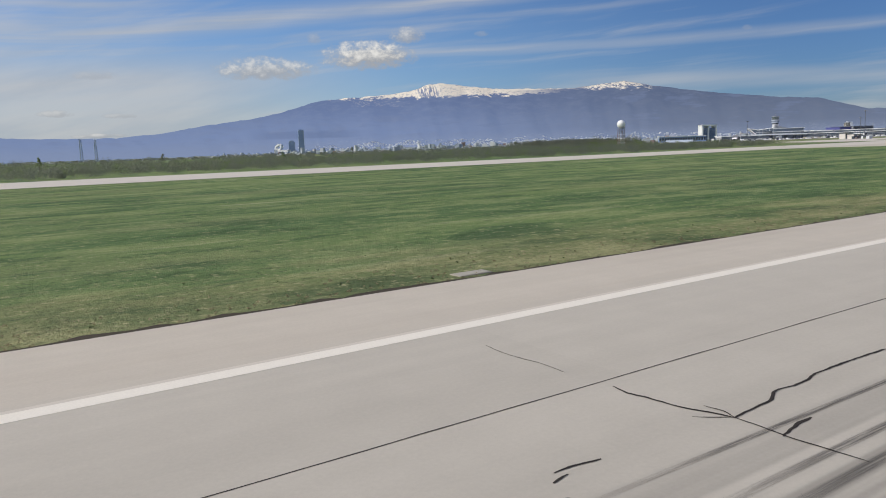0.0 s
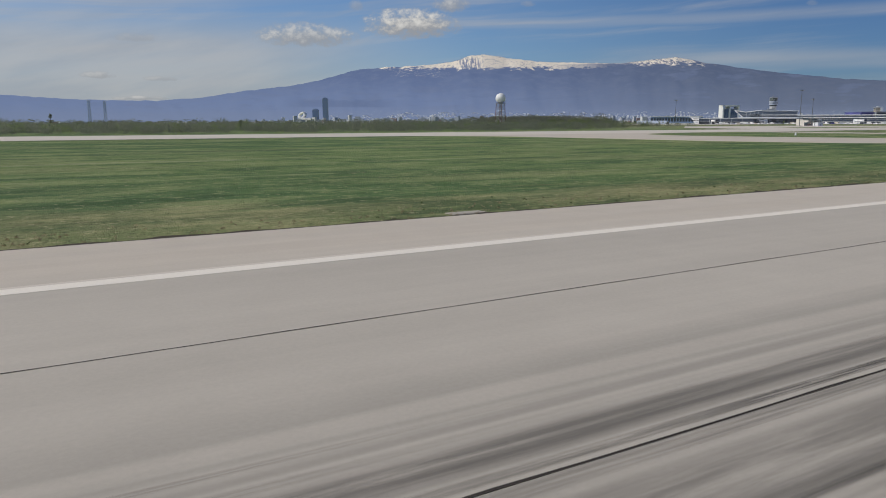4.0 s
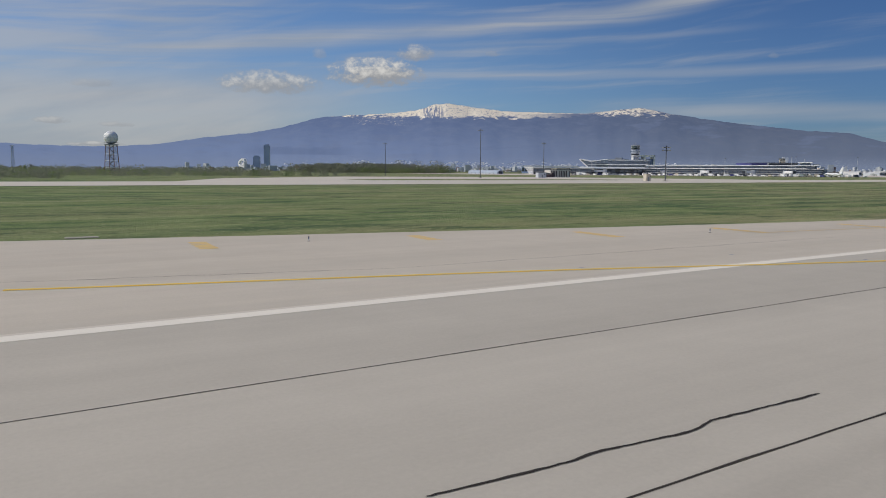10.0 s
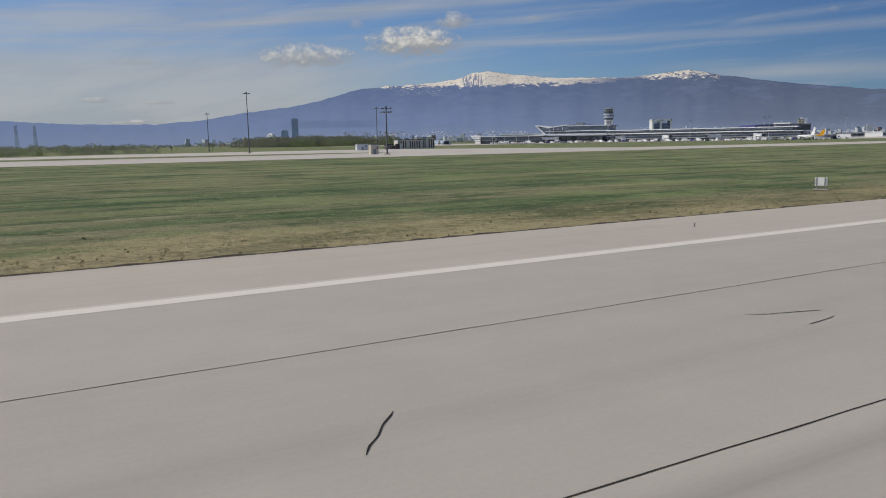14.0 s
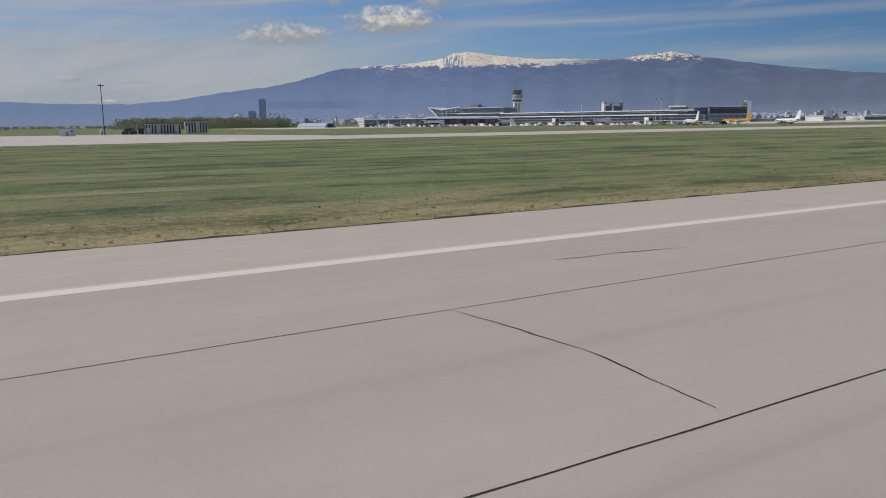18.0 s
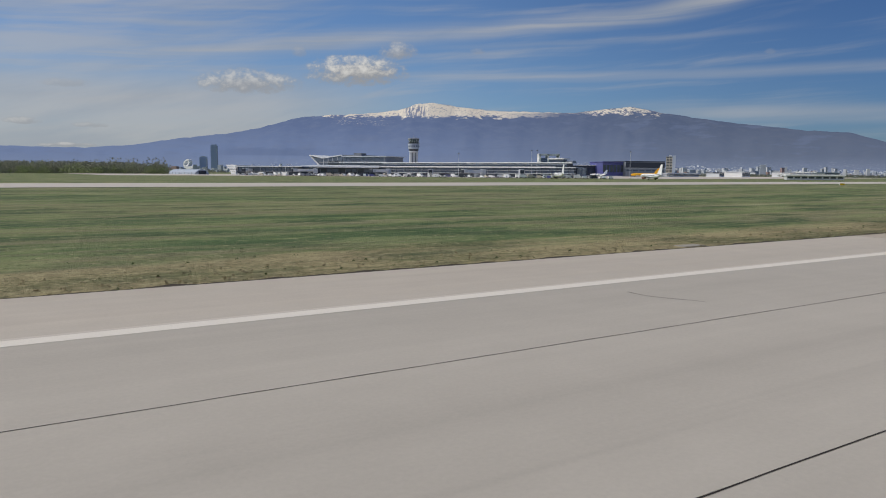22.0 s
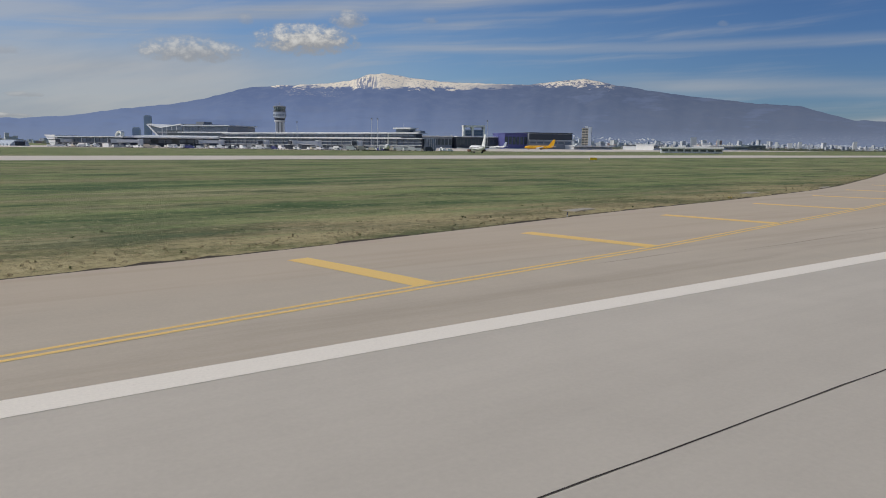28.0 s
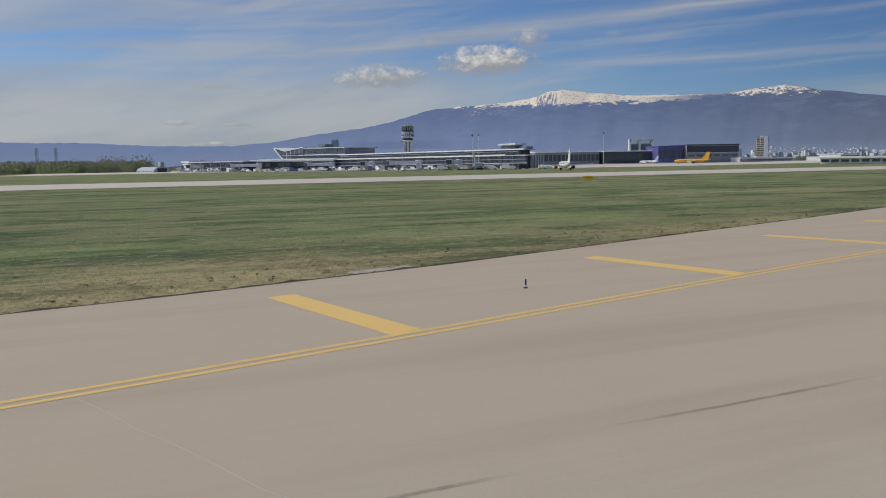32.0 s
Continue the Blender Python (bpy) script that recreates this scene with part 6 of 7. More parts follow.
# ---- terminal ----
def build_terminal():
    base = at(1188, 795, 0, -56)
    back = base.inverted()
    o = thing("terminal", "long grey glass airport terminal with white roof edges", "terminal", base)

    def block(x0, y0, x1, y1):
        """A builder for parts along a front from one corner of the plan to the other; returns it and the front's length."""
        turn = math.degrees(math.atan2(y1 - y0, x1 - x0))
        m = back @ at(x0, y0, 0, turn)

        def add(name, bm, material, label=""):
            bm.transform(m)
            return part(name, bm, material, o, label)
        return add, math.hypot(x1 - x0, y1 - y0)

    # low left wing with a white slanted bay at its end
    add, L = block(1190, 794, 1240, 716)
    add("wall", box(8, L, 1, 26, 0, 8.6), DARK)
    n = 15
    for i in range(n):
        x = 9 + i * (L - 10) / n
        add("window", box(x + 0.3, x + (L - 10) / n - 0.3, 0.7, 1.0, 4.6, 8.2), FACADE)
        if i % 3 == 0:
            add("column", tube((x, 0.2, 0), (x, 0.2, 8.6), 0.25), PALE)
    add("sill_band", box(8, L, 0.4, 0.7, 3.9, 4.5), GREY)
    add("roof", box(6, L + 4, -1.5, 28, 8.8, 9.8, 0.2), PALE)
    add("roof_edge", box(6, L + 4, -1.9, -1.55, 9.0, 9.9), PALE)
    for x in (22, 44):
        add("white_kiosk", box(x * 1.4 + 10, x * 1.4 + 18, -3, 0.2, 0, 3.4, 0.1), WHITE)
    for z0, z1, w0, w1 in ((0.6, 3.0, 2.6, 1.4), (3.5, 5.8, 1.2, 0.0), (6.6, 8.4, -1.0, -2.6), (9.0, 11.0, -3.0, -5.4)):
        bm = bmesh.new()
        vs = [bm.verts.new(p) for y in (-2, 26) for p in ((w0, y, z0), (9, y, z0), (9, y, z1), (w1, y, z1))]
        for q in ((0, 1, 2, 3), (7, 6, 5, 4), (0, 4, 5, 1), (1, 5, 6, 2), (2, 6, 7, 3), (3, 7, 4, 0)):
            bm.faces.new([vs[i] for i in q])
        add("end_bay", bm, WHITE, "white slanted end bay")
    add("slot_window", box(0.6, 8.8, -1.7, 25, 5.6, 6.6), GLASS)
    # swept canopy facing the runway
    add, L = block(1238, 720, 1313, 683)
    add("lower_wall", box(3, L, 5, 40, 0, 8.0), DARK)
    for i in range(12):
        x = 4 + i * (L - 5) / 12
        add("bay_window", box(x + 0.3, x + 5.6, 4.7, 5.0, 4.0, 7.6), FACADE if i % 3 else GLASS)
        if i % 2:
            add("column", tube((x, 2.0, 0), (x, 2.0, 8.6), 0.22), GREY)
    for i in range(5):
        add("apron_door", box(8 + i * 15, 14 + i * 15, 4.6, 4.9, 0, 3.2), GREY)
    prof = [(-3.0, 8.4), (-4.2, 9.3), (-2.6, 10.0), (6.0, 11.0), (40, 11.6), (40, 8.0)]
    bm = bmesh.new()
    rings = []
    for x, k, up in ((-6, 0.30, -1.2), (3, 0.75, -0.3), (14, 1.0, 0), (L + 2, 1.0, 0)):
        rings.append([bm.verts.new((x, y if y > 0 else y * k, 9.2 + (z - 9.2) * k + up)) for y, z in prof])
    for p, q in zip(rings, rings[1:]):
        for i in range(len(prof)):
            j = (i + 1) % len(prof)
            bm.faces.new((p[i], q[i], q[j], p[j]))
    bm.faces.new(rings[0])
    bm.faces.new(rings[-1][::-1])
    add("swept_roof", bm, PALE, "pale swept roof")
    add("roof_edge", box(6, L + 2, -4.6, -4.2, 8.6, 9.8, 0.15), WHITE, "thin white roof edge")
    # long pier running away from the runway
    add, L = block(1313, 683, 1409, 479)
    add("lower_wall", box(-2, L, 3, 18, 0, 9.2), DARK)
    n = 40
    for i in range(n):
        x = 1 + i * (L - 2) / n
        add("bay_window", box(x + 0.3, x + 5.2, 2.7, 3.0, 4.2, 8.8), FACADE)
        if i % 2 == 0:
            add("column", tube((x, 1.0, 0), (x, 1.0, 9.2), 0.2), GREY)
        if i % 5 == 1:
            add("apron_door", box(x, x + 6, 2.6, 2.9, 0, 3.4), GREY)
    add("lower_roof", box(-3, L + 1, 0, 19, 9.2, 9.9), PALE)
    for z in (3.7, 6.5):
        add("facade_band", box(-2, L, 2.3, 2.65, z, z + 0.45), PALE)
    add("roof_edge", box(-3, L - 18, -0.6, 0, 9.3, 10.4, 0.15), WHITE, "thin white roof edge")
    add("upper_wall", box(6, L - 8, 6, 16, 9.9, 13.4), DARK)
    for i in range(n - 2):
        x = 7 + i * (L - 16) / (n - 2)
        add("upper_window", box(x + 0.3, x + 5.0, 5.7, 6.0, 10.6, 13.0), FACADE)
    add("mid_band", box(4, L - 10, 4.6, 5.2, 12.2, 12.6), PALE)
    add("upper_roof", box(2, L - 4, 4, 18, 13.4, 14.1), PALE)
    add("upper_edge", box(2, L - 4, 3.4, 4.0, 13.5, 14.5, 0.15), WHITE, "thin white roof edge")
    add("end_wall", box(L, L + 5, 5, 17, 0, 9.6, 0.6), FACADE, "dark glazed end bay")
    for i in range(4):
        add("end_mullion", box(L + 5, L + 5.2, 6.0 + i * 3, 6.3 + i * 3, 0, 9.4), PALE)
    add("end_cabin", box(L - 27, L - 14, 6, 15, 14.1, 17.2), FACADE)
    add("end_cabin_roof", box(L - 29, L - 12, 4, 17, 17.2, 18.4, 0.15), WHITE)
    add("cabin_aerial", tube((L - 22, 10, 18.4), (L - 22, 10, 22.0), 0.15, 0.08), PALE)
    add("end_cabin_plant", box(L - 12, L - 5, 8, 16, 14.1, 16.0, 0.15), GREY)
    # check-in hall behind
    add, L = block(1276, 770, 1329, 695)
    add("hall", box(38, L, 1, 46, 0, 20.6), GREY)
    add("hall_base", box(-3, 38, 1, 44, 0, 11.0), GREY)
    for i in range(14):
        add("hall_window", box(40 + i * 3.6, 43.3 + i * 3.6, 0.7, 1.0, 15.6, 20.2), FACADE)
    def wedge(outline, y0, y1):
        """A solid with one outline, seen from the front, between two depths."""
        bm = bmesh.new()
        n = len(outline)
        vs = [bm.verts.new((x, y, z)) for y in (y0, y1) for x, z in outline]
        bm.faces.new(vs[:n])
        bm.faces.new(vs[n:][::-1])
        for i in range(n):
            j = (i + 1) % n
            bm.faces.new((vs[i], vs[j], vs[j + n], vs[i + n])[::-1])
        return bm
    add("hall_front", wedge([(9, 10.5), (0, 20.0), (12, 19.4), (38, 22.2), (38, 10.5)], 0, 44), FACADE, "blue grey glazed hall front")
    add("hall_fin", wedge([(8.0, 10.5), (-5.4, 22.6), (-3.2, 22.6), (9.6, 11.2), (9.6, 10.5)], -0.6, 44), WHITE, "white leaning fin")
    add("front_edge", wedge([(-4.5, 22.6), (12, 19.0), (38, 22.2), (38, 23.2), (12, 20.2), (-3.6, 23.2)], -0.8, 45), WHITE, "thin white roof edge")
    for x in (14, 20, 26, 32):
        add("front_mullion", box(x - 0.25, x + 0.25, -0.3, 0, 10.5, 19.0 + (x - 14) * 0.1), PALE)
    add("front_band", box(8, 38, -0.5, 0, 14.6, 15.2), PALE)
    add("hall_slot", box(20, 37, -0.4, 0, 11.5, 16.5), GLASS)
    add("hall_roof", box(38, L + 2, -1.5, 48, 20.8, 21.8, 0.2), PALE)
    add("hall_step", box(38, 62, 2, 40, 21.8, 23.0, 0.2), GREY)
    add("hall_canopy", box(36, L + 3, -4, 1, 14.4, 15.2, 0.1), WHITE)
    add("roof_plant", box(46, 56, 12, 24, 23.0, 25.4, 0.2), GREY)


build_terminal()
TERM = at(1188, 795, 0, -56)


def beside_terminal(x, y, turn=0.0):
    """A pose beside the terminal: x along its front, y in front of it when negative."""
    return TERM @ pose(x, y, 0, 0, 0, turn)


def jet_bridge(x, y, turn):
    o = thing("jet_bridge", "white covered passenger bridge on a wheeled leg", "passenger bridge", beside_terminal(x, y, turn), group="passenger bridges")
    part("tunnel", box(-1.6, 1.6, -22, 0, 4.2, 7.0, 0.15), WHITE, o)
    part("cabin", box(-2.4, 2.4, -27, -22, 3.9, 7.3, 0.3), PALE, o)
    part("bellows", box(-1.9, 1.9, -28, -27, 4.1, 7.0, 0.1), DARK, o)
    part("leg", box(-1.2, 1.2, -19, -17.6, 0.8, 4.2, 0.1), STEEL, o)
    for s in (-1, 1):
        part("wheel", tube((s * 0.7, -18.3, 0.55), (s * 1.25, -18.3, 0.55), 0.55, n=14), BLACK, o)
    part("rotunda", lathe([(2.6, 0), (2.6, 7.2), (2.2, 7.6)], 18), PALE, o)


for x, t in ((30, 20), (112, -25), (190, -10), (238, 25), (300, -22), (338, 20)):
    jet_bridge(x, 20 if 120 < x < 250 else 4, t)


def service_van(m, tone, name="service_van", label="white airport service van parked on the apron", s=1.0):
    o = thing(name, label, "van", m, group="apron vehicles")
    bm = bmesh.new()
    prof = [(-2.6, 0.45), (-2.6, 2.2), (-2.4, 2.4), (0.9, 2.4), (1.7, 1.45), (2.55, 1.2), (2.65, 0.45)]
    a = [bm.verts.new((x * s, -0.95 * s, z * s)) for x, z in prof]
    b = [bm.verts.new((x * s, 0.95 * s, z * s)) for x, z in prof]
    bm.faces.new(a)
    bm.faces.new(b[::-1])
    for i in range(len(prof)):
        j = (i + 1) % len(prof)
        bm.faces.new((a[j], a[i], b[i], b[j]))
    part("body", bm, tone, o)
    part("windscreen", box(1.0 * s, 1.5 * s, -0.85 * s, 0.85 * s, 1.6 * s, 2.2 * s), GLASS, o)
    for x in (-1.7, 1.7):
        for y in (-0.95, 0.95):
            part("wheel", tube((x * s, (y - 0.1) * s, 0.36 * s), (x * s, (y + 0.1) * s, 0.36 * s), 0.36 * s, n=14), BLACK, o)
    return o


rng = random.Random(5)
TONES = ((WHITE, "white"), (WHITE, "white"), (DARK, "dark grey"), (PALE, "pale grey"), (WHITE, "white"), (CREAM, "cream"), (BLUE, "dark blue"), (GREY, "grey"))
for i in range(110):
    x = 40 + i * 3.5 + rng.uniform(-3, 3)
    tone, word = TONES[rng.randrange(len(TONES)) if i % 3 else 0]
    service_van(beside_terminal(x, -10 - rng.random() * 30, rng.uniform(-60, 60)), tone, s=rng.choice((0.8, 1.0, 1.0, 1.35)), label=word + " airport service van parked on the apron")


def baggage_train(x, y, turn):
    o = thing("baggage_train", "row of low baggage carts behind a small tractor", "baggage carts", beside_terminal(x, y, turn), group="baggage trains")
    for k in range(4):
        cart = part("cart", box(k * 3.4, k * 3.4 + 2.6, -0.8, 0.8, 0.45, 0.7, 0.03), STEEL, o)
        part("load", box(k * 3.4 + 0.1, k * 3.4 + 2.5, -0.75, 0.75, 0.7, 1.9 if k % 2 else 1.5, 0.05), PALE if k % 2 else GREY, cart)
        for sx in (0.5, 2.1):
            part("wheel", tube((k * 3.4 + sx, -0.85, 0.25), (k * 3.4 + sx, 0.85, 0.25), 0.25, n=10), BLACK, cart)
    part("tractor", box(-3.4, -0.9, -0.8, 0.8, 0.3, 1.3, 0.1), WHITE, o)
    part("tractor_roof", box(-2.6, -1.2, -0.75, 0.75, 1.3, 2.0, 0.08), GLASS, o)


for x, y, t in ((70, -22, 12), (128, -30, -20), (176, -16, 8), (214, -26, 30), (262, -20, -12), (318, -28, 15), (352, -18, -8)):
    baggage_train(x, y, t)


# ---- aircraft ----
def airliner(m, body, tail, length=37.0, label="white airliner parked on the apron", engine=None):
    o = thing("airliner", label, "airliner", m, group="parked airliners")
    r = 1.95
    bm = bmesh.new()
    stations = [(0.0, 0.05, -0.35), (0.02, 0.5, -0.25), (0.06, 0.8, -0.1), (0.12, 1.0, 0), (0.66, 1.0, 0), (0.82, 0.75, 0.3), (0.94, 0.38, 0.75), (1.0, 0.12, 1.0)]
    rings = []
    for t, k, dz in stations:
        rings.append([bm.verts.new((length * (0.5 - t), r * k * math.cos(a), 3.3 + dz + r * k * math.sin(a))) for a in [i * math.pi / 8 for i in range(16)]])
    for a, b in zip(rings, rings[1:]):
        for i in range(16):
            bm.faces.new((a[i], a[(i + 1) % 16], b[(i + 1) % 16], b[i]))
    bm.faces.new(rings[0][::-1])
    bm.faces.new(rings[-1])
    part("fuselage", bm, body, o, smooth=True)
    for s in (-1, 1):
        bm = bmesh.new()
        pts = [(3.5, s * 1.5, 2.4), (-3.0, s * 1.5, 2.4), (-7.2, s * 16.5, 3.6), (-5.5, s * 16.5, 3.6)]
        up = [bm.verts.new((x, y, z + 0.25)) for x, y, z in pts]
        dn = [bm.verts.new((x, y, z - 0.15)) for x, y, z in pts]
        bm.faces.new(up)
        bm.faces.new(dn[::-1])
        for i in range(4):
            bm.faces.new((up[i], dn[i], dn[(i + 1) % 4], up[(i + 1) % 4]))
        part("wing", bm, PALE, o)
        part("engine", tube((4.2, s * 5.4, 1.6), (-0.2, s * 5.4, 1.7), 1.05, 0.8, 14), engine or PALE, o)
        bm = bmesh.new()
        pts = [(-14.5, s * 0.6, 4.3), (-17.8, s * 0.6, 4.4), (-19.0, s * 6.2, 4.9), (-17.6, s * 6.2, 4.9)]
        up = [bm.verts.new((x, y, z + 0.12)) for x, y, z in pts]
        dn = [bm.verts.new((x, y, z - 0.12)) for x, y, z in pts]
        bm.faces.new(up)
        bm.faces.new(dn[::-1])
        for i in range(4):
            bm.faces.new((up[i], dn[i], dn[(i + 1) % 4], up[(i + 1) % 4]))
        part("tailplane", bm, PALE, o)
        part("main_wheel", tube((-1.5, s * 2.6, 0.6), (-1.5, s * 3.4, 0.6), 0.6, n=12), BLACK, o)
    bm = bmesh.new()
    pts = [(-10.5, 0, 5.0), (-17.6, 0, 4.7), (-19.6, 0, 12.6), (-16.6, 0, 12.8)]
    up = [bm.verts.new((x, 0.25, z)) for x, y, z in pts]
    dn = [bm.verts.new((x, -0.25, z)) for x, y, z in pts]
    bm.faces.new(up)
    bm.faces.new(dn[::-1])
    for i in range(4):
        bm.faces.new((up[i], dn[i], dn[(i + 1) % 4], up[(i + 1) % 4]))
    part("fin", bm, tail, o)
    part("nose_wheel", tube((14.5, -0.3, 0.45), (14.5, 0.3, 0.45), 0.45, n=12), BLACK, o)
    part("nose_gear", tube((14.5, 0, 0.4), (14.5, 0, 2.0), 0.15), STEEL, o)
    part("cockpit_window", box(17.0, 17.5, -0.85, 0.85, 3.55, 3.95), GLASS, o)
    for s in (-1, 1):
        part("window_band", box(-9, 14, s * 1.93 - 0.03, s * 1.93 + 0.03, 3.65, 3.95), GLASS, o)
    return o


airliner(at(1719, 671.5, 0, 127), ORANGE, ORANGE, 40, "yellow orange freight airliner side-on before the hangar")
airliner(at(1340, 420, 0, 60) @ Matrix.Scale(0.92, 4), WHITE, WHITE, 37, "white airliner parked at the end of the pier")
airliner(at(1352, 335, 0, 68) @ Matrix.Scale(0.85, 4), WHITE, WHITE, 37, "white airliner with dull red engines on the apron", RUST)
airliner(at(1758, 802, 0, 110) @ Matrix.Scale(0.8, 4), WHITE, HAZE_MID, 34, "pale grey airliner on the apron before the hangar")


# ---- hangars and halls ----
def dark_hangar():
    o = thing("hangar", "large dark grey metal hangar with a flat roof", "hangar", at(1873, 812, 0, -14))
    part("wall", box(-38, 38, 0, 60, 0, 24.0), GREY, o)
    part("top_band", box(-37.9, 38.3, -0.35, 60.3, 14.2, 23.0), DARK, o, "dark upper band")
    part("roof", box(-38, 39, -0.8, 61, 24.0, 25.4, 0.2), DARK, o)
    for i in range(6):
        part("door_leaf", box(-37 + i * 12.4, -25.2 + i * 12.4, -0.25, 0, 0, 13.6), GREY, o)
        part("door_window", box(-36 + i * 12.4, -26.2 + i * 12.4, -0.4, -0.25, 8.6, 11.4), FACADE, o)
    part("pale_line", box(-37.9, 38.4, -0.42, -0.3, 13.6, 14.2), PALE, o)


dark_hangar()


def low_hall(x, y, w, d, h, turn, body, top, label):
    o = thing("hall", label, "hall", at(x, y, 0, turn), group="terminal halls")
    part("wall", box(-w / 2, w / 2, 0, d, 0, h), body, o)
    part("roof", box(-w / 2 - 1, w / 2 + 1, -2.5, d + 1, h, h + 1.4, 0.2), top, o)
    n = max(3, int(w / 6))
    for i in range(n):
        a = -w / 2 + (i + 0.12) * w / n
        part("window", box(a, a + 0.76 * w / n, -0.25, 0, h * 0.3, h * 0.82), GLASS, o)
    part("base", box(-w / 2, w / 2, -0.4, 0, 0, 1.2), PALE, o)
    return o


low_hall(1680, 876, 92, 40, 17.0, -11, GREY, WHITE, "low grey glazed hall with a white roof edge")
low_hall(1768, 858, 74, 40, 17.0, -12, DARK, WHITE, "dark glazed hall with a white roof edge")
low_hall(1815.8, 827.5, 39, 40, 22.6, -14, BLUE, BLUE, "violet blue clad hall beside the dark hangar")
low_hall(1990, 830, 160, 26, 5.0, 19, PALE, WHITE, "long low white hall with a flat roof")
low_hall(2075, 766, 52, 30, 8.6, 20, WHITE, PALE, "white block shaped hall beside the apron")
low_hall(1592, 356, 48, 16, 3.6, -50, PALE, WHITE, "low white open fronted shed with a flat roof")
low_hall(2220, 900, 90, 30, 7.0, 4, PALE, DARK, "low pale hall with a dark roof")
low_hall(2480, 900, 150, 40, 8.0, 3, PALE, WHITE, "long low white hall with a flat roof")
low_hall(2700, 980, 130, 50, 11.0, 5, GREY, WHITE, "low grey glazed hall with a white roof edge")
low_hall(1480, 1080, 110, 30, 14.0, -50, HAZE_BLUE, PALE, "long blue glazed hall behind the terminal")


def slab_block():
    o = thing("hotel_tower", "pale high rise block with dark window bands", "tower block", at(2116, 966, 0, -50))
    part("wing", box(-9, 3, -8, 8, 0, 39), CREAM, o)
    part("core", box(3, 9, -9, 9, 0, 41.5), HAZE_MID, o)
    for k in range(12):
        for (x0, x1) in ((-8.4, -3.4), (-2.6, 2.4)):
            part("window", box(x0, x1, -8.2, -8.0, 2.2 + k * 3.1, 3.9 + k * 3.1), GLASS, o)
        part("side_window", box(-9.2, -9.0, -6.5, 6.5, 2.2 + k * 3.1, 3.9 + k * 3.1), GLASS, o)
    part("roof", box(-9.5, 3.2, -8.5, 8.5, 39, 39.9, 0.1), GREY, o)
    part("lift_house", box(-4, 1, -3, 3, 39.9, 43), PALE, o)


slab_block()


def portal_building():
    o = thing("office_building", "glass office block inside a white portal frame", "office building", at(2308, 1562, 0, -30))
    part("glass_body", box(-24, 24, -12, 12, 0, 47), PORTAL_GLASS, o)
    for x in (-27, -4, 27):
        part("frame_post", box(x - 2.4, x + 2.4, -16, 16, 0, 58), WHITE, o)
    part("frame_beam", box(-29.4, 29.4, -16, 16, 54, 59), WHITE, o, "white top beam")
    for k in range(11):
        part("floor_band", box(-24.3, 24.3, -12.3, -12.0, 3.6 + k * 4.1, 4.2 + k * 4.1), HAZE_MID, o)


portal_building()


def arched_hangars():
    for i, (x, y) in enumerate(((1158, 872), (1165, 845))):
        o = thing("arched_hangar", "low white hangar with a curved roof", "hangar", at(x, y, 0, -65), group="arched hangars")
        bm = bmesh.new()
        rows = []
        for xx in (-13, 13):
            rows.append([bm.verts.new((xx, 9 * math.cos(a), 0.6 + 5.2 * math.sin(a))) for a in [math.pi * k / 12 for k in range(13)]])
        for k in range(12):
            bm.faces.new((rows[0][k], rows[1][k], rows[1][k + 1], rows[0][k + 1]))
        bm.faces.new(rows[0])
        bm.faces.new(rows[1][::-1])
        part("roof", bm, HAZE_MID, o, smooth=False)
        part("base", box(-13.2, 13.2, -9.2, 9.2, 0, 0.7), PALE, o)
        part("door", box(13.0, 13.3, -5, 5, 0.2, 4.2), DARK, o)
        for k in range(5):
            part("rib", box(-13 + k * 6.3, -12.4 + k * 6.3, -9.3, -8.9, 0, 2.2), GREY, o)


arched_hangars()


# ---- far landmarks and town ----
def skyscraper(x, y, w, d, h, name_label):
    o = thing("skyscraper", name_label, "skyscraper", at(x, y, 0, -20))
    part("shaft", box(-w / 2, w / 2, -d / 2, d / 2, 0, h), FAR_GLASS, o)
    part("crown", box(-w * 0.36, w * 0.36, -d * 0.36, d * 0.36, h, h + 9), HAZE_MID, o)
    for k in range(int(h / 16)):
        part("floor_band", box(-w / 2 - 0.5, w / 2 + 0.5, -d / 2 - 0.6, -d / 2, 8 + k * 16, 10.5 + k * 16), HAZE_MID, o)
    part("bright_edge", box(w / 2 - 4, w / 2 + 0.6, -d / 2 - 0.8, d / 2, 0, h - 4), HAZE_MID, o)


skyscraper(2664, 6183, 50, 46, 208, "slim blue glass skyscraper far off in the town")
skyscraper(2574, 6190, 56, 46, 112, "shorter blue glass tower beside the skyscraper")


def ring_hall():
    o = thing("ring_hall", "white ring shaped landmark far off in the town", "landmark", at(2432, 6138, 0, -60))
    bm = bmesh.new()
    n, r = 28, 25.0
    ring = []
    for i in range(n):
        a = 2 * math.pi * i / n
        c = Vector((r * 1.15 * math.cos(a) + 0.5 * r * math.sin(a), 0, 62 + r * math.sin(a)))
        u = Vector((math.cos(a), 0, math.sin(a)))
        ring.append([bm.verts.new(c + u * p + Vector((0, q, 0))) for p, q in ((-7, -14), (7, -14), (7, 14), (-7, 14))])
    for i in range(n):
        a, b = ring[i], ring[(i + 1) % n]
        for k in range(4):
            bm.faces.new((a[k], b[k], b[(k + 1) % 4], a[(k + 1) % 4]))
    part("ring", bm, WHITE, o)
    part("hall", box(-20, 110, -20, 20, 0, 40), HAZE_PALE, o)


ring_hall()


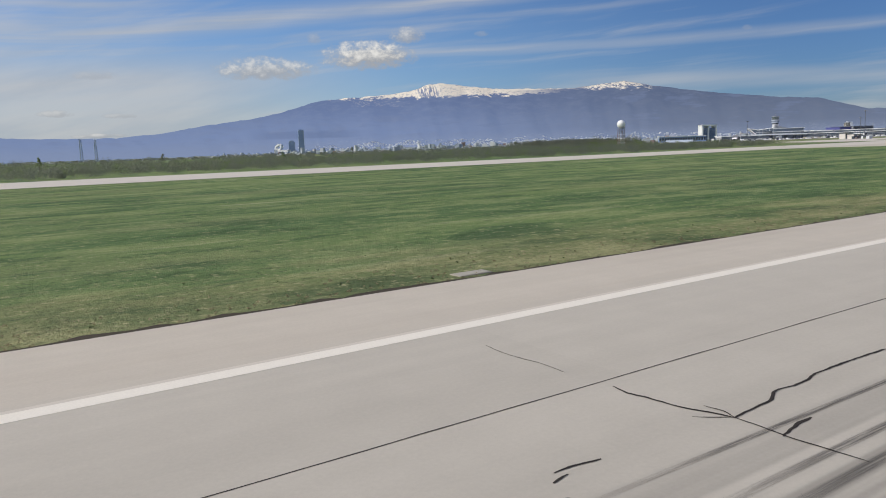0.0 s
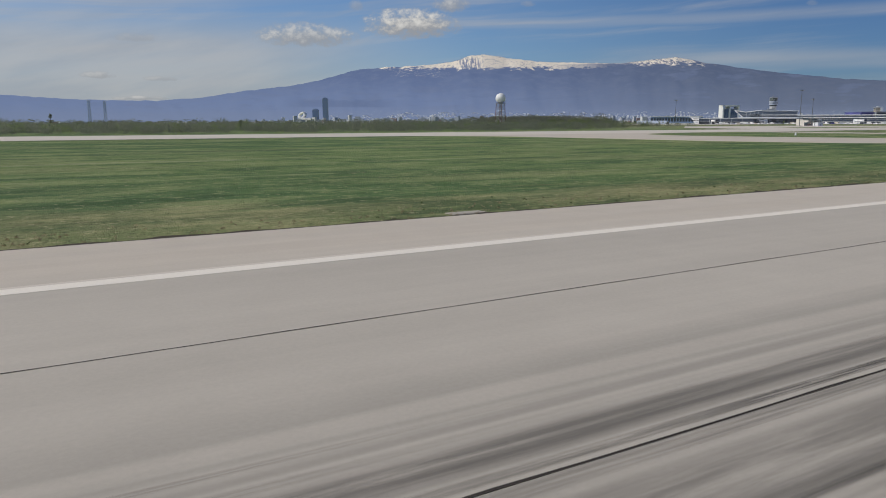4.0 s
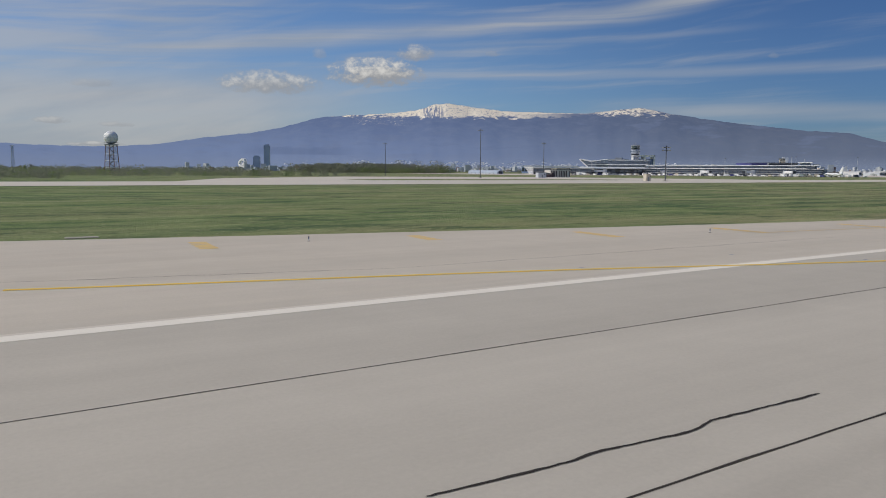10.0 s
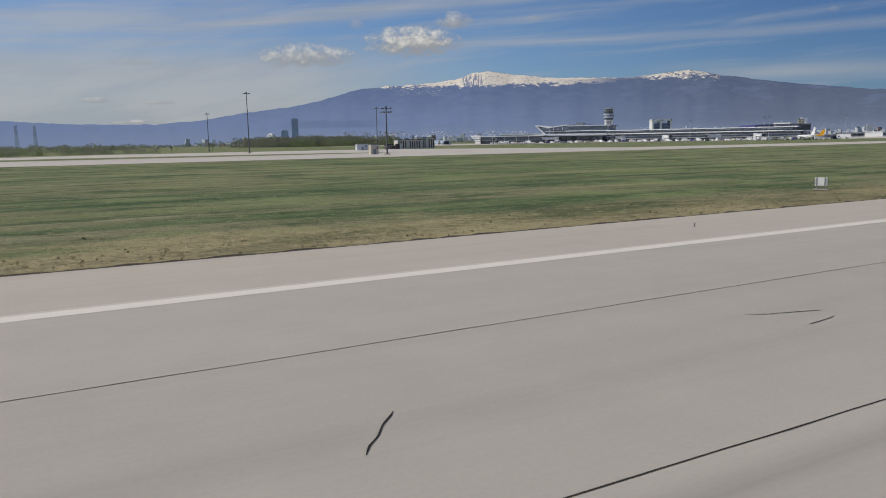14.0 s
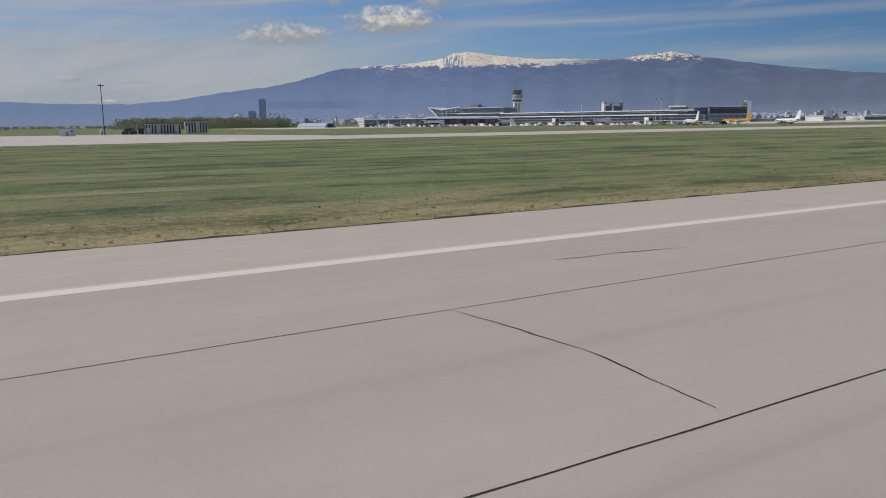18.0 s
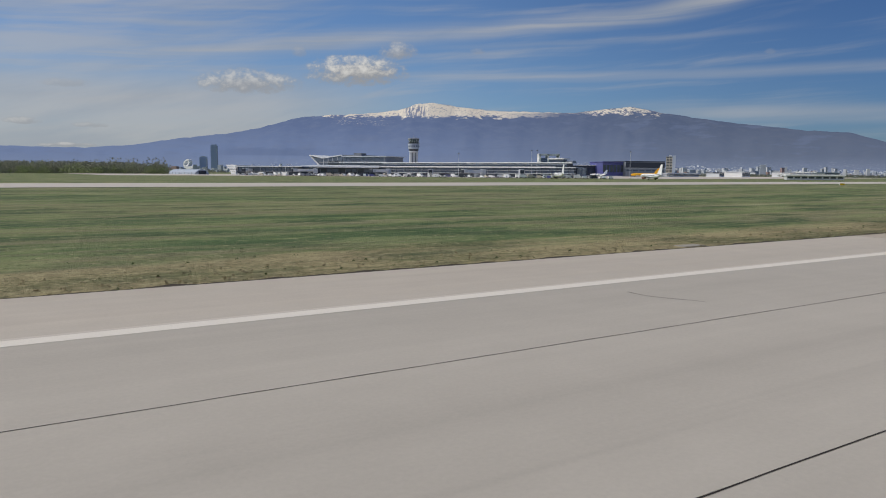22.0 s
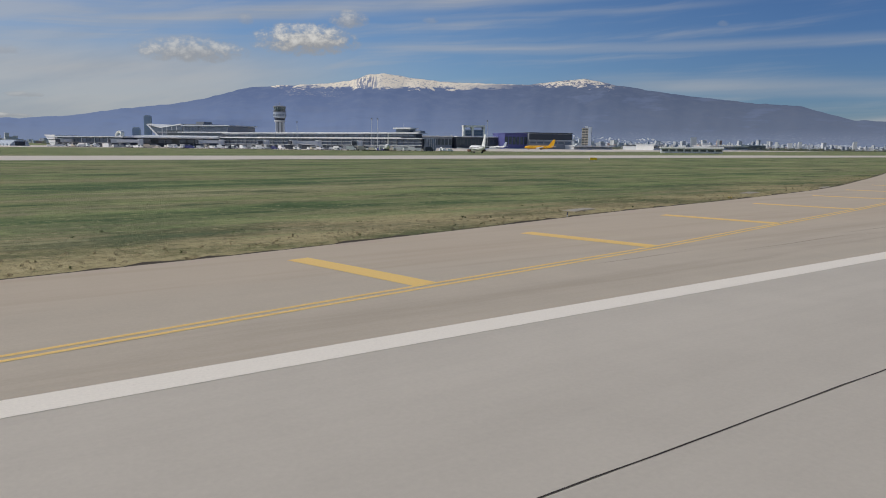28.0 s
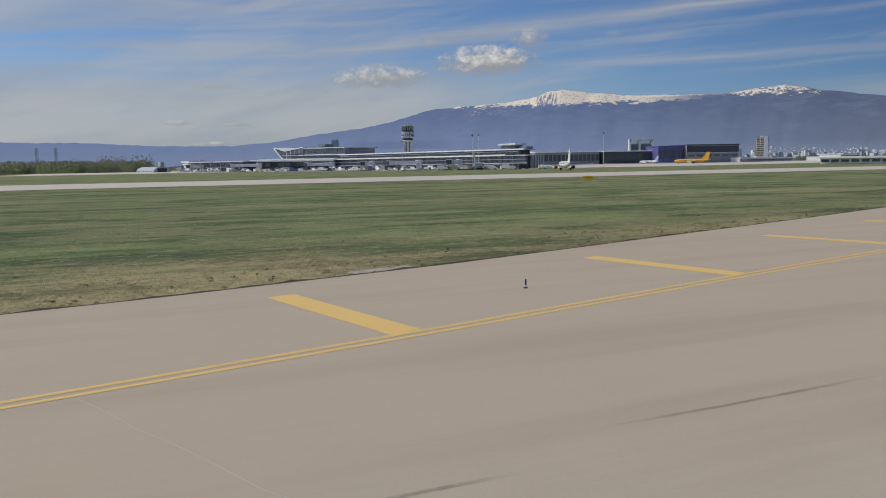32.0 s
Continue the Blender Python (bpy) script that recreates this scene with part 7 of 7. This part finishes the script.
def pylon(x, y, h):
    o = thing("pylon", "far hazy lattice pylon beyond the field", "pylon", at(x, y, 0, -20), group="far pylons")
    r = lambda z: 7.0 - 3.5 * z / h
    for sx in (-1, 1):
        for sy in (-1, 1):
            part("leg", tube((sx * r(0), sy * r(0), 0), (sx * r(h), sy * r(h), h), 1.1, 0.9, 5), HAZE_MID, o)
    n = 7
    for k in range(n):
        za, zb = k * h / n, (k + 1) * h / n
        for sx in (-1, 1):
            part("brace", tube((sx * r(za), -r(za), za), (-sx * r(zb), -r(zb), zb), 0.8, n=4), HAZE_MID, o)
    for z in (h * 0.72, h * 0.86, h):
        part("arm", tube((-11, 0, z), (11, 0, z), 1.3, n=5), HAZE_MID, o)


for x, y, h in ((598, 4300, 118), (682, 4374, 118)):
    pylon(x, y, h)


def apartment(kind, m):
    w, d, h, wall, roof = kind
    o = thing("apartment_block", "pale apartment block in the far town", "apartment block", m, group="far town blocks")
    part("wall", box(-w / 2, w / 2, -d / 2, d / 2, 0, h), wall, o)
    part("roof", box(-w / 2 - 1, w / 2 + 1, -d / 2 - 1, d / 2 + 1, h, h + 1.5), roof, o)
    part("lift_house", box(-w * 0.12, w * 0.12, -d * 0.2, d * 0.2, h + 1.5, h + 5), wall, o)
    for k in range(3):
        z = h * (0.2 + 0.26 * k)
        part("window_band", box(-w / 2 + 1, w / 2 - 1, -d / 2 - 0.4, -d / 2, z, z + h * 0.11), roof, o)
    return o


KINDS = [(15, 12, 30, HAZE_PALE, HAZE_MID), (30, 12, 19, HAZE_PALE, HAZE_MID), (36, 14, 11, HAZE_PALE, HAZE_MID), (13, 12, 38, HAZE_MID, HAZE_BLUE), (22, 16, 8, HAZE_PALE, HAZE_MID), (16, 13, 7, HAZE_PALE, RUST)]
PROTO = []
rng = random.Random(11)
spots = []
for i in range(280):
    az = rng.uniform(40, 68) if i % 2 else rng.uniform(27, 60)
    dist = rng.uniform(2700, 5600) if az > 40 else rng.uniform(2300, 6800)
    spots.append((600 + dist * math.tan(radians(az)), dist, i))
for x, y, i in spots:
    k = rng.randrange(len(KINDS)) if x > 900 else rng.choice((4, 5))
    m = at(x, y, 0, rng.uniform(-50, 20))
    found = [p for p in PROTO if p[0] == k]
    if found:
        c = copy_thing(found[0][1], m)
        c.matrix_world = m
    else:
        PROTO.append((k, apartment(KINDS[k], m)))


def make_town():
    m = Mat("hazed far town walls", 0.8)
    geo = m.n("ShaderNodeNewGeometry")
    r = geo.outputs["Random Per Island"]
    # bluish wall tones paint in the haze that lies over the town
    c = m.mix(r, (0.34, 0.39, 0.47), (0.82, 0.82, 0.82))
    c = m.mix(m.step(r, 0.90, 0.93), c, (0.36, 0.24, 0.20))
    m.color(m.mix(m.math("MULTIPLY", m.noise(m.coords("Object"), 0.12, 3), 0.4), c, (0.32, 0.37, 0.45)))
    return m.m


def build_town():
    """The many small blocks and houses between the tall ones, out to the mountain's foot."""
    rng = random.Random(44)
    verts, faces = [], []
    for i in range(4800):
        near = i > 2600
        az = rng.uniform(50, 74) if near else rng.uniform(12, 70) if i % 8 else rng.uniform(-8, 14)
        dist = rng.uniform(1250, 2500) if near else rng.uniform(1500, 4200) if az > 42 else rng.uniform(2200, 6500)
        x, y = 600 + dist * math.tan(radians(az)), dist
        wx, wy, a, k = spot(x, y)
        big = rng.random()
        w, d = rng.uniform(9, 26), rng.uniform(8, 16)
        h = rng.uniform(4, 8) if big < 0.66 else rng.uniform(9, 17) if big < 0.95 else rng.uniform(18, 30)
        if not near and 24 < az < 50 and dist > 2800:
            h *= 1.5
        if az < 12:
            h = rng.uniform(4, 8)
        if near:
            w, d, h = rng.uniform(6, 20), rng.uniform(6, 12), rng.uniform(4, 9) if big < 0.8 else rng.uniform(10, 20) if big < 0.96 else rng.uniform(22, 36)
        t = a + radians(rng.choice((-50, -20, 10)) + rng.uniform(-8, 8))
        c, s = math.cos(t) * k, math.sin(t) * k
        n = len(verts)
        for z in (0, h * k):
            for p, q in ((-w / 2, -d / 2), (w / 2, -d / 2), (w / 2, d / 2), (-w / 2, d / 2)):
                verts.append((wx + c * p - s * q, wy + s * p + c * q, z))
        faces += [(n + 4, n + 5, n + 6, n + 7), (n, n + 1, n + 5, n + 4), (n + 1, n + 2, n + 6, n + 5), (n + 2, n + 3, n + 7, n + 6), (n + 3, n, n + 4, n + 7)]
    me = bpy.data.meshes.new("far_town")
    me.from_pydata(verts, [], faces)
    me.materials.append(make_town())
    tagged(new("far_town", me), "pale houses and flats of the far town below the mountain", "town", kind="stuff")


build_town()


def build_hillside():
    """Houses scattered up the lowest slopes of the mountain, thicker in some places than in others."""
    rng = random.Random(58)
    verts, faces = [], []
    while len(verts) < 8 * 4200:
        az, u = rng.uniform(20, 68), 0.20 * rng.random() ** 1.5
        if noise.noise(Vector((az * 0.5, u * 14, 2.0))) < rng.uniform(-0.35, 0.5):
            continue
        wx, wy = toward(az, 3560 + 1090 * u)
        z = slope_height(az, u)
        w, d, h = rng.uniform(4, 9), rng.uniform(4, 7), rng.uniform(2, 3.6) if rng.random() < 0.96 else rng.uniform(5, 8)
        t = -radians(az) + rng.uniform(-0.5, 0.5)
        c, s = math.cos(t), math.sin(t)
        n = len(verts)
        for q in (z - 9, z + h):
            for p, r in ((-w / 2, -d / 2), (w / 2, -d / 2), (w / 2, d / 2), (-w / 2, d / 2)):
                verts.append((wx + c * p - s * r, wy + s * p + c * r, q))
        faces += [(n + 4, n + 5, n + 6, n + 7), (n, n + 1, n + 5, n + 4), (n + 1, n + 2, n + 6, n + 5), (n + 2, n + 3, n + 7, n + 6), (n + 3, n, n + 4, n + 7)]
    me = bpy.data.meshes.new("hillside_houses")
    me.from_pydata(verts, [], faces)
    m = Mat("hazy far walls", 0.85)
    # haze put into the wall tones, paled to lift their shaded sides
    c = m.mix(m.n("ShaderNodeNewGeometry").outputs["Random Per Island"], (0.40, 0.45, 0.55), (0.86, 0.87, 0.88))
    m.color(c)
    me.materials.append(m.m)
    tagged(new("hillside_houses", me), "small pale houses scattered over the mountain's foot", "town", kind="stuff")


build_hillside()


# ---- scrub and trees ----
def make_leaf(name, dark, light):
    m = Mat(name, 0.9, 0, 0.1)
    geo = m.n("ShaderNodeNewGeometry")
    v = m.coords("Object")
    c = m.mix(geo.outputs["Random Per Island"], dark, light)
    c = m.mix(m.math("MULTIPLY", m.noise(v, 0.08, 3), 0.5), c, tuple(x * 0.7 for x in dark))
    m.color(c)
    m.let_through(c, 0.62)
    return m.m


SCRUB = make_leaf("scrub leaves", (0.205, 0.222, 0.172), (0.350, 0.362, 0.272))
FRESH = make_leaf("fresh spring leaves", (0.19, 0.240, 0.12), (0.35, 0.41, 0.205))
BARK = plain("grey brown bark", (0.10, 0.085, 0.07), 0.95, spread=0.4, scale=2)


def leaf_cloud(rng, places, per, leaf):
    """Many small leaf blades about each of the places (x, y, z, radius, height)."""
    verts, faces = [], []
    for x, y, z, r, h in places:
        for _ in range(per):
            a, q = rng.uniform(0, 6.283), rng.random() ** 0.5
            t = rng.random()
            rr = r * q * (1.0 - 0.55 * t * t) * rng.uniform(0.7, 1.1)
            c = Vector((x + rr * math.cos(a), y + rr * math.sin(a), z + h * t))
            s = leaf * rng.uniform(0.5, 1.3)
            u = Vector((rng.uniform(-1, 1), rng.uniform(-1, 1), rng.uniform(-0.4, 0.4))).normalized() * s
            w = Vector((rng.uniform(-0.6, 0.6), rng.uniform(-0.6, 0.6), rng.uniform(0.3, 1))).normalized() * s
            n = len(verts)
            verts += [c - u, c - w * 0.8, c + u, c + w]
            faces.append((n, n + 1, n + 2, n + 3))
    return verts, faces


def belt(name, label, x0, x1, y0, y1, count, size, material, seed, skip=None):
    rng = random.Random(seed)
    places = []
    for i in range(count):
        x, y = rng.uniform(x0, x1), rng.uniform(y0, y1)
        if skip and skip(x, y):
            continue
        wx, wy, _, k = spot(x, y)
        big = size * rng.uniform(0.55, 1.1) * (1.35 if rng.random() < 0.06 else 1.0)
        places.append((wx, wy, 0.0, big * 1.1 * k, big * k))
    v, f = leaf_cloud(rng, places, 110, 0.29 * UNIT * (size / 4.5))
    me = bpy.data.meshes.new(name)
    me.from_pydata(v, [], f)
    me.materials.append(material)
    ob = new(name, me)
    tagged(ob, label, "scrub", kind="stuff")


keep_out = lambda x, y: (abs(x - 606) < 14 and abs(y - 524) < 14) or (x > 560 and y < 430) or (430 < x < 560 and y < 300 and x > 470)
belt("scrub", "dense grey green scrub beyond the taxiway", -260, 760, 268, 470, 2600, 3.8, SCRUB, 1, keep_out)
belt("scrub", "fresh green bushes among the scrub", -180, 720, 300, 520, 800, 4.0, FRESH, 2, keep_out)
belt("scrub", "far grey green woodland beyond the field", -500, 1000, 520, 1100, 900, 6.5, SCRUB, 3, lambda x, y: keep_out(x, y) or (x > 640 + 0.2 * y))
belt("scrub", "hazy far woodland below the mountain", -400, 3200, 1150, 2600, 800, 7.0, SCRUB, 4, lambda x, y: (abs(x - 2308) < 90 and abs(y - 1562) < 90) or x < 0.2 * y - 300)
belt("scrub", "green bushes beside the arched hangars", 1000, 1165, 935, 1090, 180, 9.0, FRESH, 6, None)


belt("scrub", "dark trees among the halls beyond the apron", 1950, 3300, 880, 1250, 520, 6.0, SCRUB, 12, lambda x, y: x < 2220 and y > 900)
belt("scrub", "tall grey green woodland left of the terminal", 980, 1160, 960, 1180, 420, 14.0, SCRUB, 8)


def tree(x, y, h, seed, leafy, label):
    rng = random.Random(seed)
    o = thing("tree", label, "tree", at(x, y), group="trees beyond the taxiway")
    bm = bmesh.new()
    add_tube(bm, (0, 0, 0), (0.1, 0, h * 0.55), h * 0.022, h * 0.012, 7)
    add_tube(bm, (0.1, 0, h * 0.54), (0.0, 0.1, h * 0.93), h * 0.012, h * 0.003, 6)
    tips = []
    for i in range(9):
        z = h * rng.uniform(0.28, 0.8)
        a = rng.uniform(0, 6.283)
        l = h * rng.uniform(0.12, 0.24) * (1.1 - z / h)
        tip = (l * math.cos(a), l * math.sin(a), z + l * 1.1)
        add_tube(bm, (0, 0, z), tip, h * 0.007, h * 0.002, 5)
        tips.append(tip)
    part("trunk", bm, BARK, o)
    places = [(x2, y2, z2 - h * 0.05, h * 0.10, h * 0.16) for x2, y2, z2 in tips] + [(0, 0, h * 0.72, h * 0.10, h * 0.26)]
    v, f = leaf_cloud(rng, places, 26 if leafy else 14, 0.035 * h)
    me = bpy.data.meshes.new("crown")
    me.from_pydata(v, [], f)
    me.materials.append(FRESH if leafy else SCRUB)
    c = new("crown", me)
    c.parent = o
    return o


protos = [tree(40, 420, 8.5, 1, True, "young tree with fresh green leaves"), tree(110, 450, 9, 2, False, "bare grey brown spring tree"), tree(180, 430, 8, 3, True, "young tree with fresh green leaves"),
          tree(250, 470, 9.5, 4, False, "bare grey brown spring tree")]
rng = random.Random(21)
for i in range(46):
    x, y = rng.uniform(-200, 1060), rng.uniform(350, 640)
    if keep_out(x, y) or (x > 700 and y < 450):
        continue
    copy_thing(rng.choice(protos), at(x, y, 0, rng.uniform(0, 360)))


# ---- ragged earth along the pavement's edge ----
def earth_edge(x0, x1, seed):
    rng = random.Random(seed)
    inner, outer = [], []
    for x in span(x0, x1, 0.8):
        y = EDGE(x)
        inner.append((x, y + 0.01))
        outer.append((x, y + 0.20 + 0.55 * rng.random() ** 2))
    tagged(new("earth_edge", field_mesh("earth_edge", [inner, outer], -0.008, EARTH)), "dark bare earth along the pavement edge", "earth", kind="structure")


earth_edge(-60, 356, 1)
earth_edge(659, 1240, 2)


# ---- weeds and tufts in the verge ----
def weeds(name, label, x0, x1, off, count, material, seed, tall):
    rng = random.Random(seed)
    places = []
    for i in range(count):
        x = rng.uniform(x0, x1)
        if 352 < x < 660:
            continue
        y = EDGE(x) + 0.3 + off * rng.random() ** 1.6
        wx, wy, _, _ = spot(x, y)
        r = tall * rng.uniform(0.7, 2.0)
        places.append((wx, wy, -0.062, r, tall * rng.uniform(0.5, 1.2)))
    v, f = leaf_cloud(rng, places, 16, tall * 0.32)
    me = bpy.data.meshes.new(name)
    me.from_pydata(v, [], f)
    me.materials.append(material)
    tagged(new(name, me), label, "weeds", kind="stuff")


WEED = make_leaf("dark weeds", (0.075, 0.10, 0.045), (0.15, 0.18, 0.08))
STRAW = make_leaf("straw stalks", (0.26, 0.22, 0.13), (0.46, 0.39, 0.25))
weeds("weeds", "small dark green weeds in the verge", -20, 1230, 12.0, 1300, WEED, 51, 0.065)
weeds("dry_tufts", "small straw coloured tufts along the pavement edge", -20, 1230, 5.0, 5200, STRAW, 52, 0.065)


def dandelions(x, y):
    o = thing("dandelion_clump", "small clump of yellow dandelions in the grass", "flowers", at(x, y))
    rng = random.Random(3)
    v, f = leaf_cloud(rng, [(0, 0, -0.09, 0.26, 0.09)], 60, 0.06)
    me = bpy.data.meshes.new("leaves")
    me.from_pydata(v, [], f)
    me.materials.append(WEED)
    new("leaves", me).parent = o
    for i in range(9):
        a, r = rng.uniform(0, 6.28), rng.uniform(0.02, 0.24)
        bm = lathe([(0.01, 0.0), (0.045, 0.015), (0.03, 0.028)], 8)
        bm.transform(Matrix.Translation((r * math.cos(a), r * math.sin(a), rng.uniform(0.0, 0.04))))
        part("flower", bm, YELLOW, o)


dandelions(1133.1, 23.5)


# ---- small heaped clouds far behind the mountain ----
CLOUDS = ((27.0, 7.30, 3.9, 1.45, 1.0), (18.9, 6.35, 4.0, 1.1, 0.8), (30.1, 8.85, 1.5, 0.8, 0.75), (22.8, 8.70, 0.6, 0.5, 0.35), (4.3, 3.26, 1.2, 0.32, 0.55), (8.4, 3.10, 1.25, 0.24, 0.45),
          (6.9, 1.70, 2.0, 0.22, 0.7), (7.0, 5.90, 1.7, 0.4, 0.35), (36.1, 8.90, 0.6, 0.3, 0.3), (56.3, 8.20, 0.42, 0.25, 0.2))


def make_clouds():
    m = Mat("cloud", 1.0, 0, 0.0)
    sep = m.n("ShaderNodeSeparateXYZ")
    m.link(m.n("ShaderNodeTexCoord").outputs["UV"], sep.inputs[0])
    az, el = sep.outputs[0], sep.outputs[1]
    puff = m.noise(m.coords("UV", (1, 1.35, 1)), 1.25, 6, 0.58)
    fray = m.noise(m.coords("UV", (1, 1.6, 1), 0.4), 4.2, 5, 0.6)
    cover, shade = 0.0, 0.0
    for a, e, w, h, solid in CLOUDS:
        u = m.math("MULTIPLY", m.math("SUBTRACT", az, a), 1.0 / w)
        v = m.math("MULTIPLY", m.math("SUBTRACT", el, e), 1.0 / h)
        low = m.math("MINIMUM", v, 0.0)
        d = m.math("ADD", m.math("ADD", m.math("MULTIPLY", u, u), m.math("MULTIPLY", v, v)), m.math("MULTIPLY", m.math("MULTIPLY", low, low), 1.2))
        body = m.math("SUBTRACT", 1.0, d)
        edge = m.math("ADD", body, m.math("MULTIPLY_ADD", puff, 2.6, -1.3))
        edge = m.math("ADD", edge, m.math("MULTIPLY_ADD", fray, 0.5, -0.25))
        f = m.math("MULTIPLY", m.math("MULTIPLY", m.step(edge, -0.25, 1.05), m.step(body, -0.35, 0.15)), solid)
        cover = f if cover == 0.0 else m.math("MAXIMUM", cover, f)
        s = m.math("MULTIPLY", m.step(m.math("ADD", m.math("ADD", v, m.math("MULTIPLY", u, -0.25)), m.math("MULTIPLY_ADD", puff, 2.4, -1.2)), -0.35, 0.75), f)
        shade = s if shade == 0.0 else m.math("MAXIMUM", shade, s)
    m.color((0.0, 0.0, 0.0))
    # sunlit tops and shaded undersides are painted into the clouds' own glow
    m.value(m.b.inputs["Emission Color"], m.mix(shade, (0.33, 0.34, 0.36), (0.70, 0.69, 0.665)))
    m.b.inputs["Emission Strength"].default_value = 1.0
    m.value(m.b.inputs["Alpha"], cover)
    return m.m


def build_clouds():
    azs, els = [-24 + 3 * i for i in range(29)], [0.5 + 1.0 * i for i in range(13)]
    verts, uvs = [], []
    for e in els:
        for a in azs:
            x, y = toward(a, 4690)
            verts.append((x, y, 4690 * math.tan(radians(e))))
            uvs.append((a, e))
    n = len(azs)
    faces = [(r * n + c, r * n + c + 1, (r + 1) * n + c + 1, (r + 1) * n + c) for r in range(len(els) - 1) for c in range(n - 1)]
    me = bpy.data.meshes.new("backdrop")
    me.from_pydata(verts, [], faces)
    lay = me.uv_layers.new(name="UVMap")
    for loop in me.loops:
        lay.data[loop.index].uv = uvs[loop.vertex_index]
    me.materials.append(make_clouds())
    ob = new("backdrop", me)
    ob.visible_shadow = False
    tagged(ob, "small heaped white clouds with grey bases far behind the mountain", "clouds", kind="structure")


build_clouds()
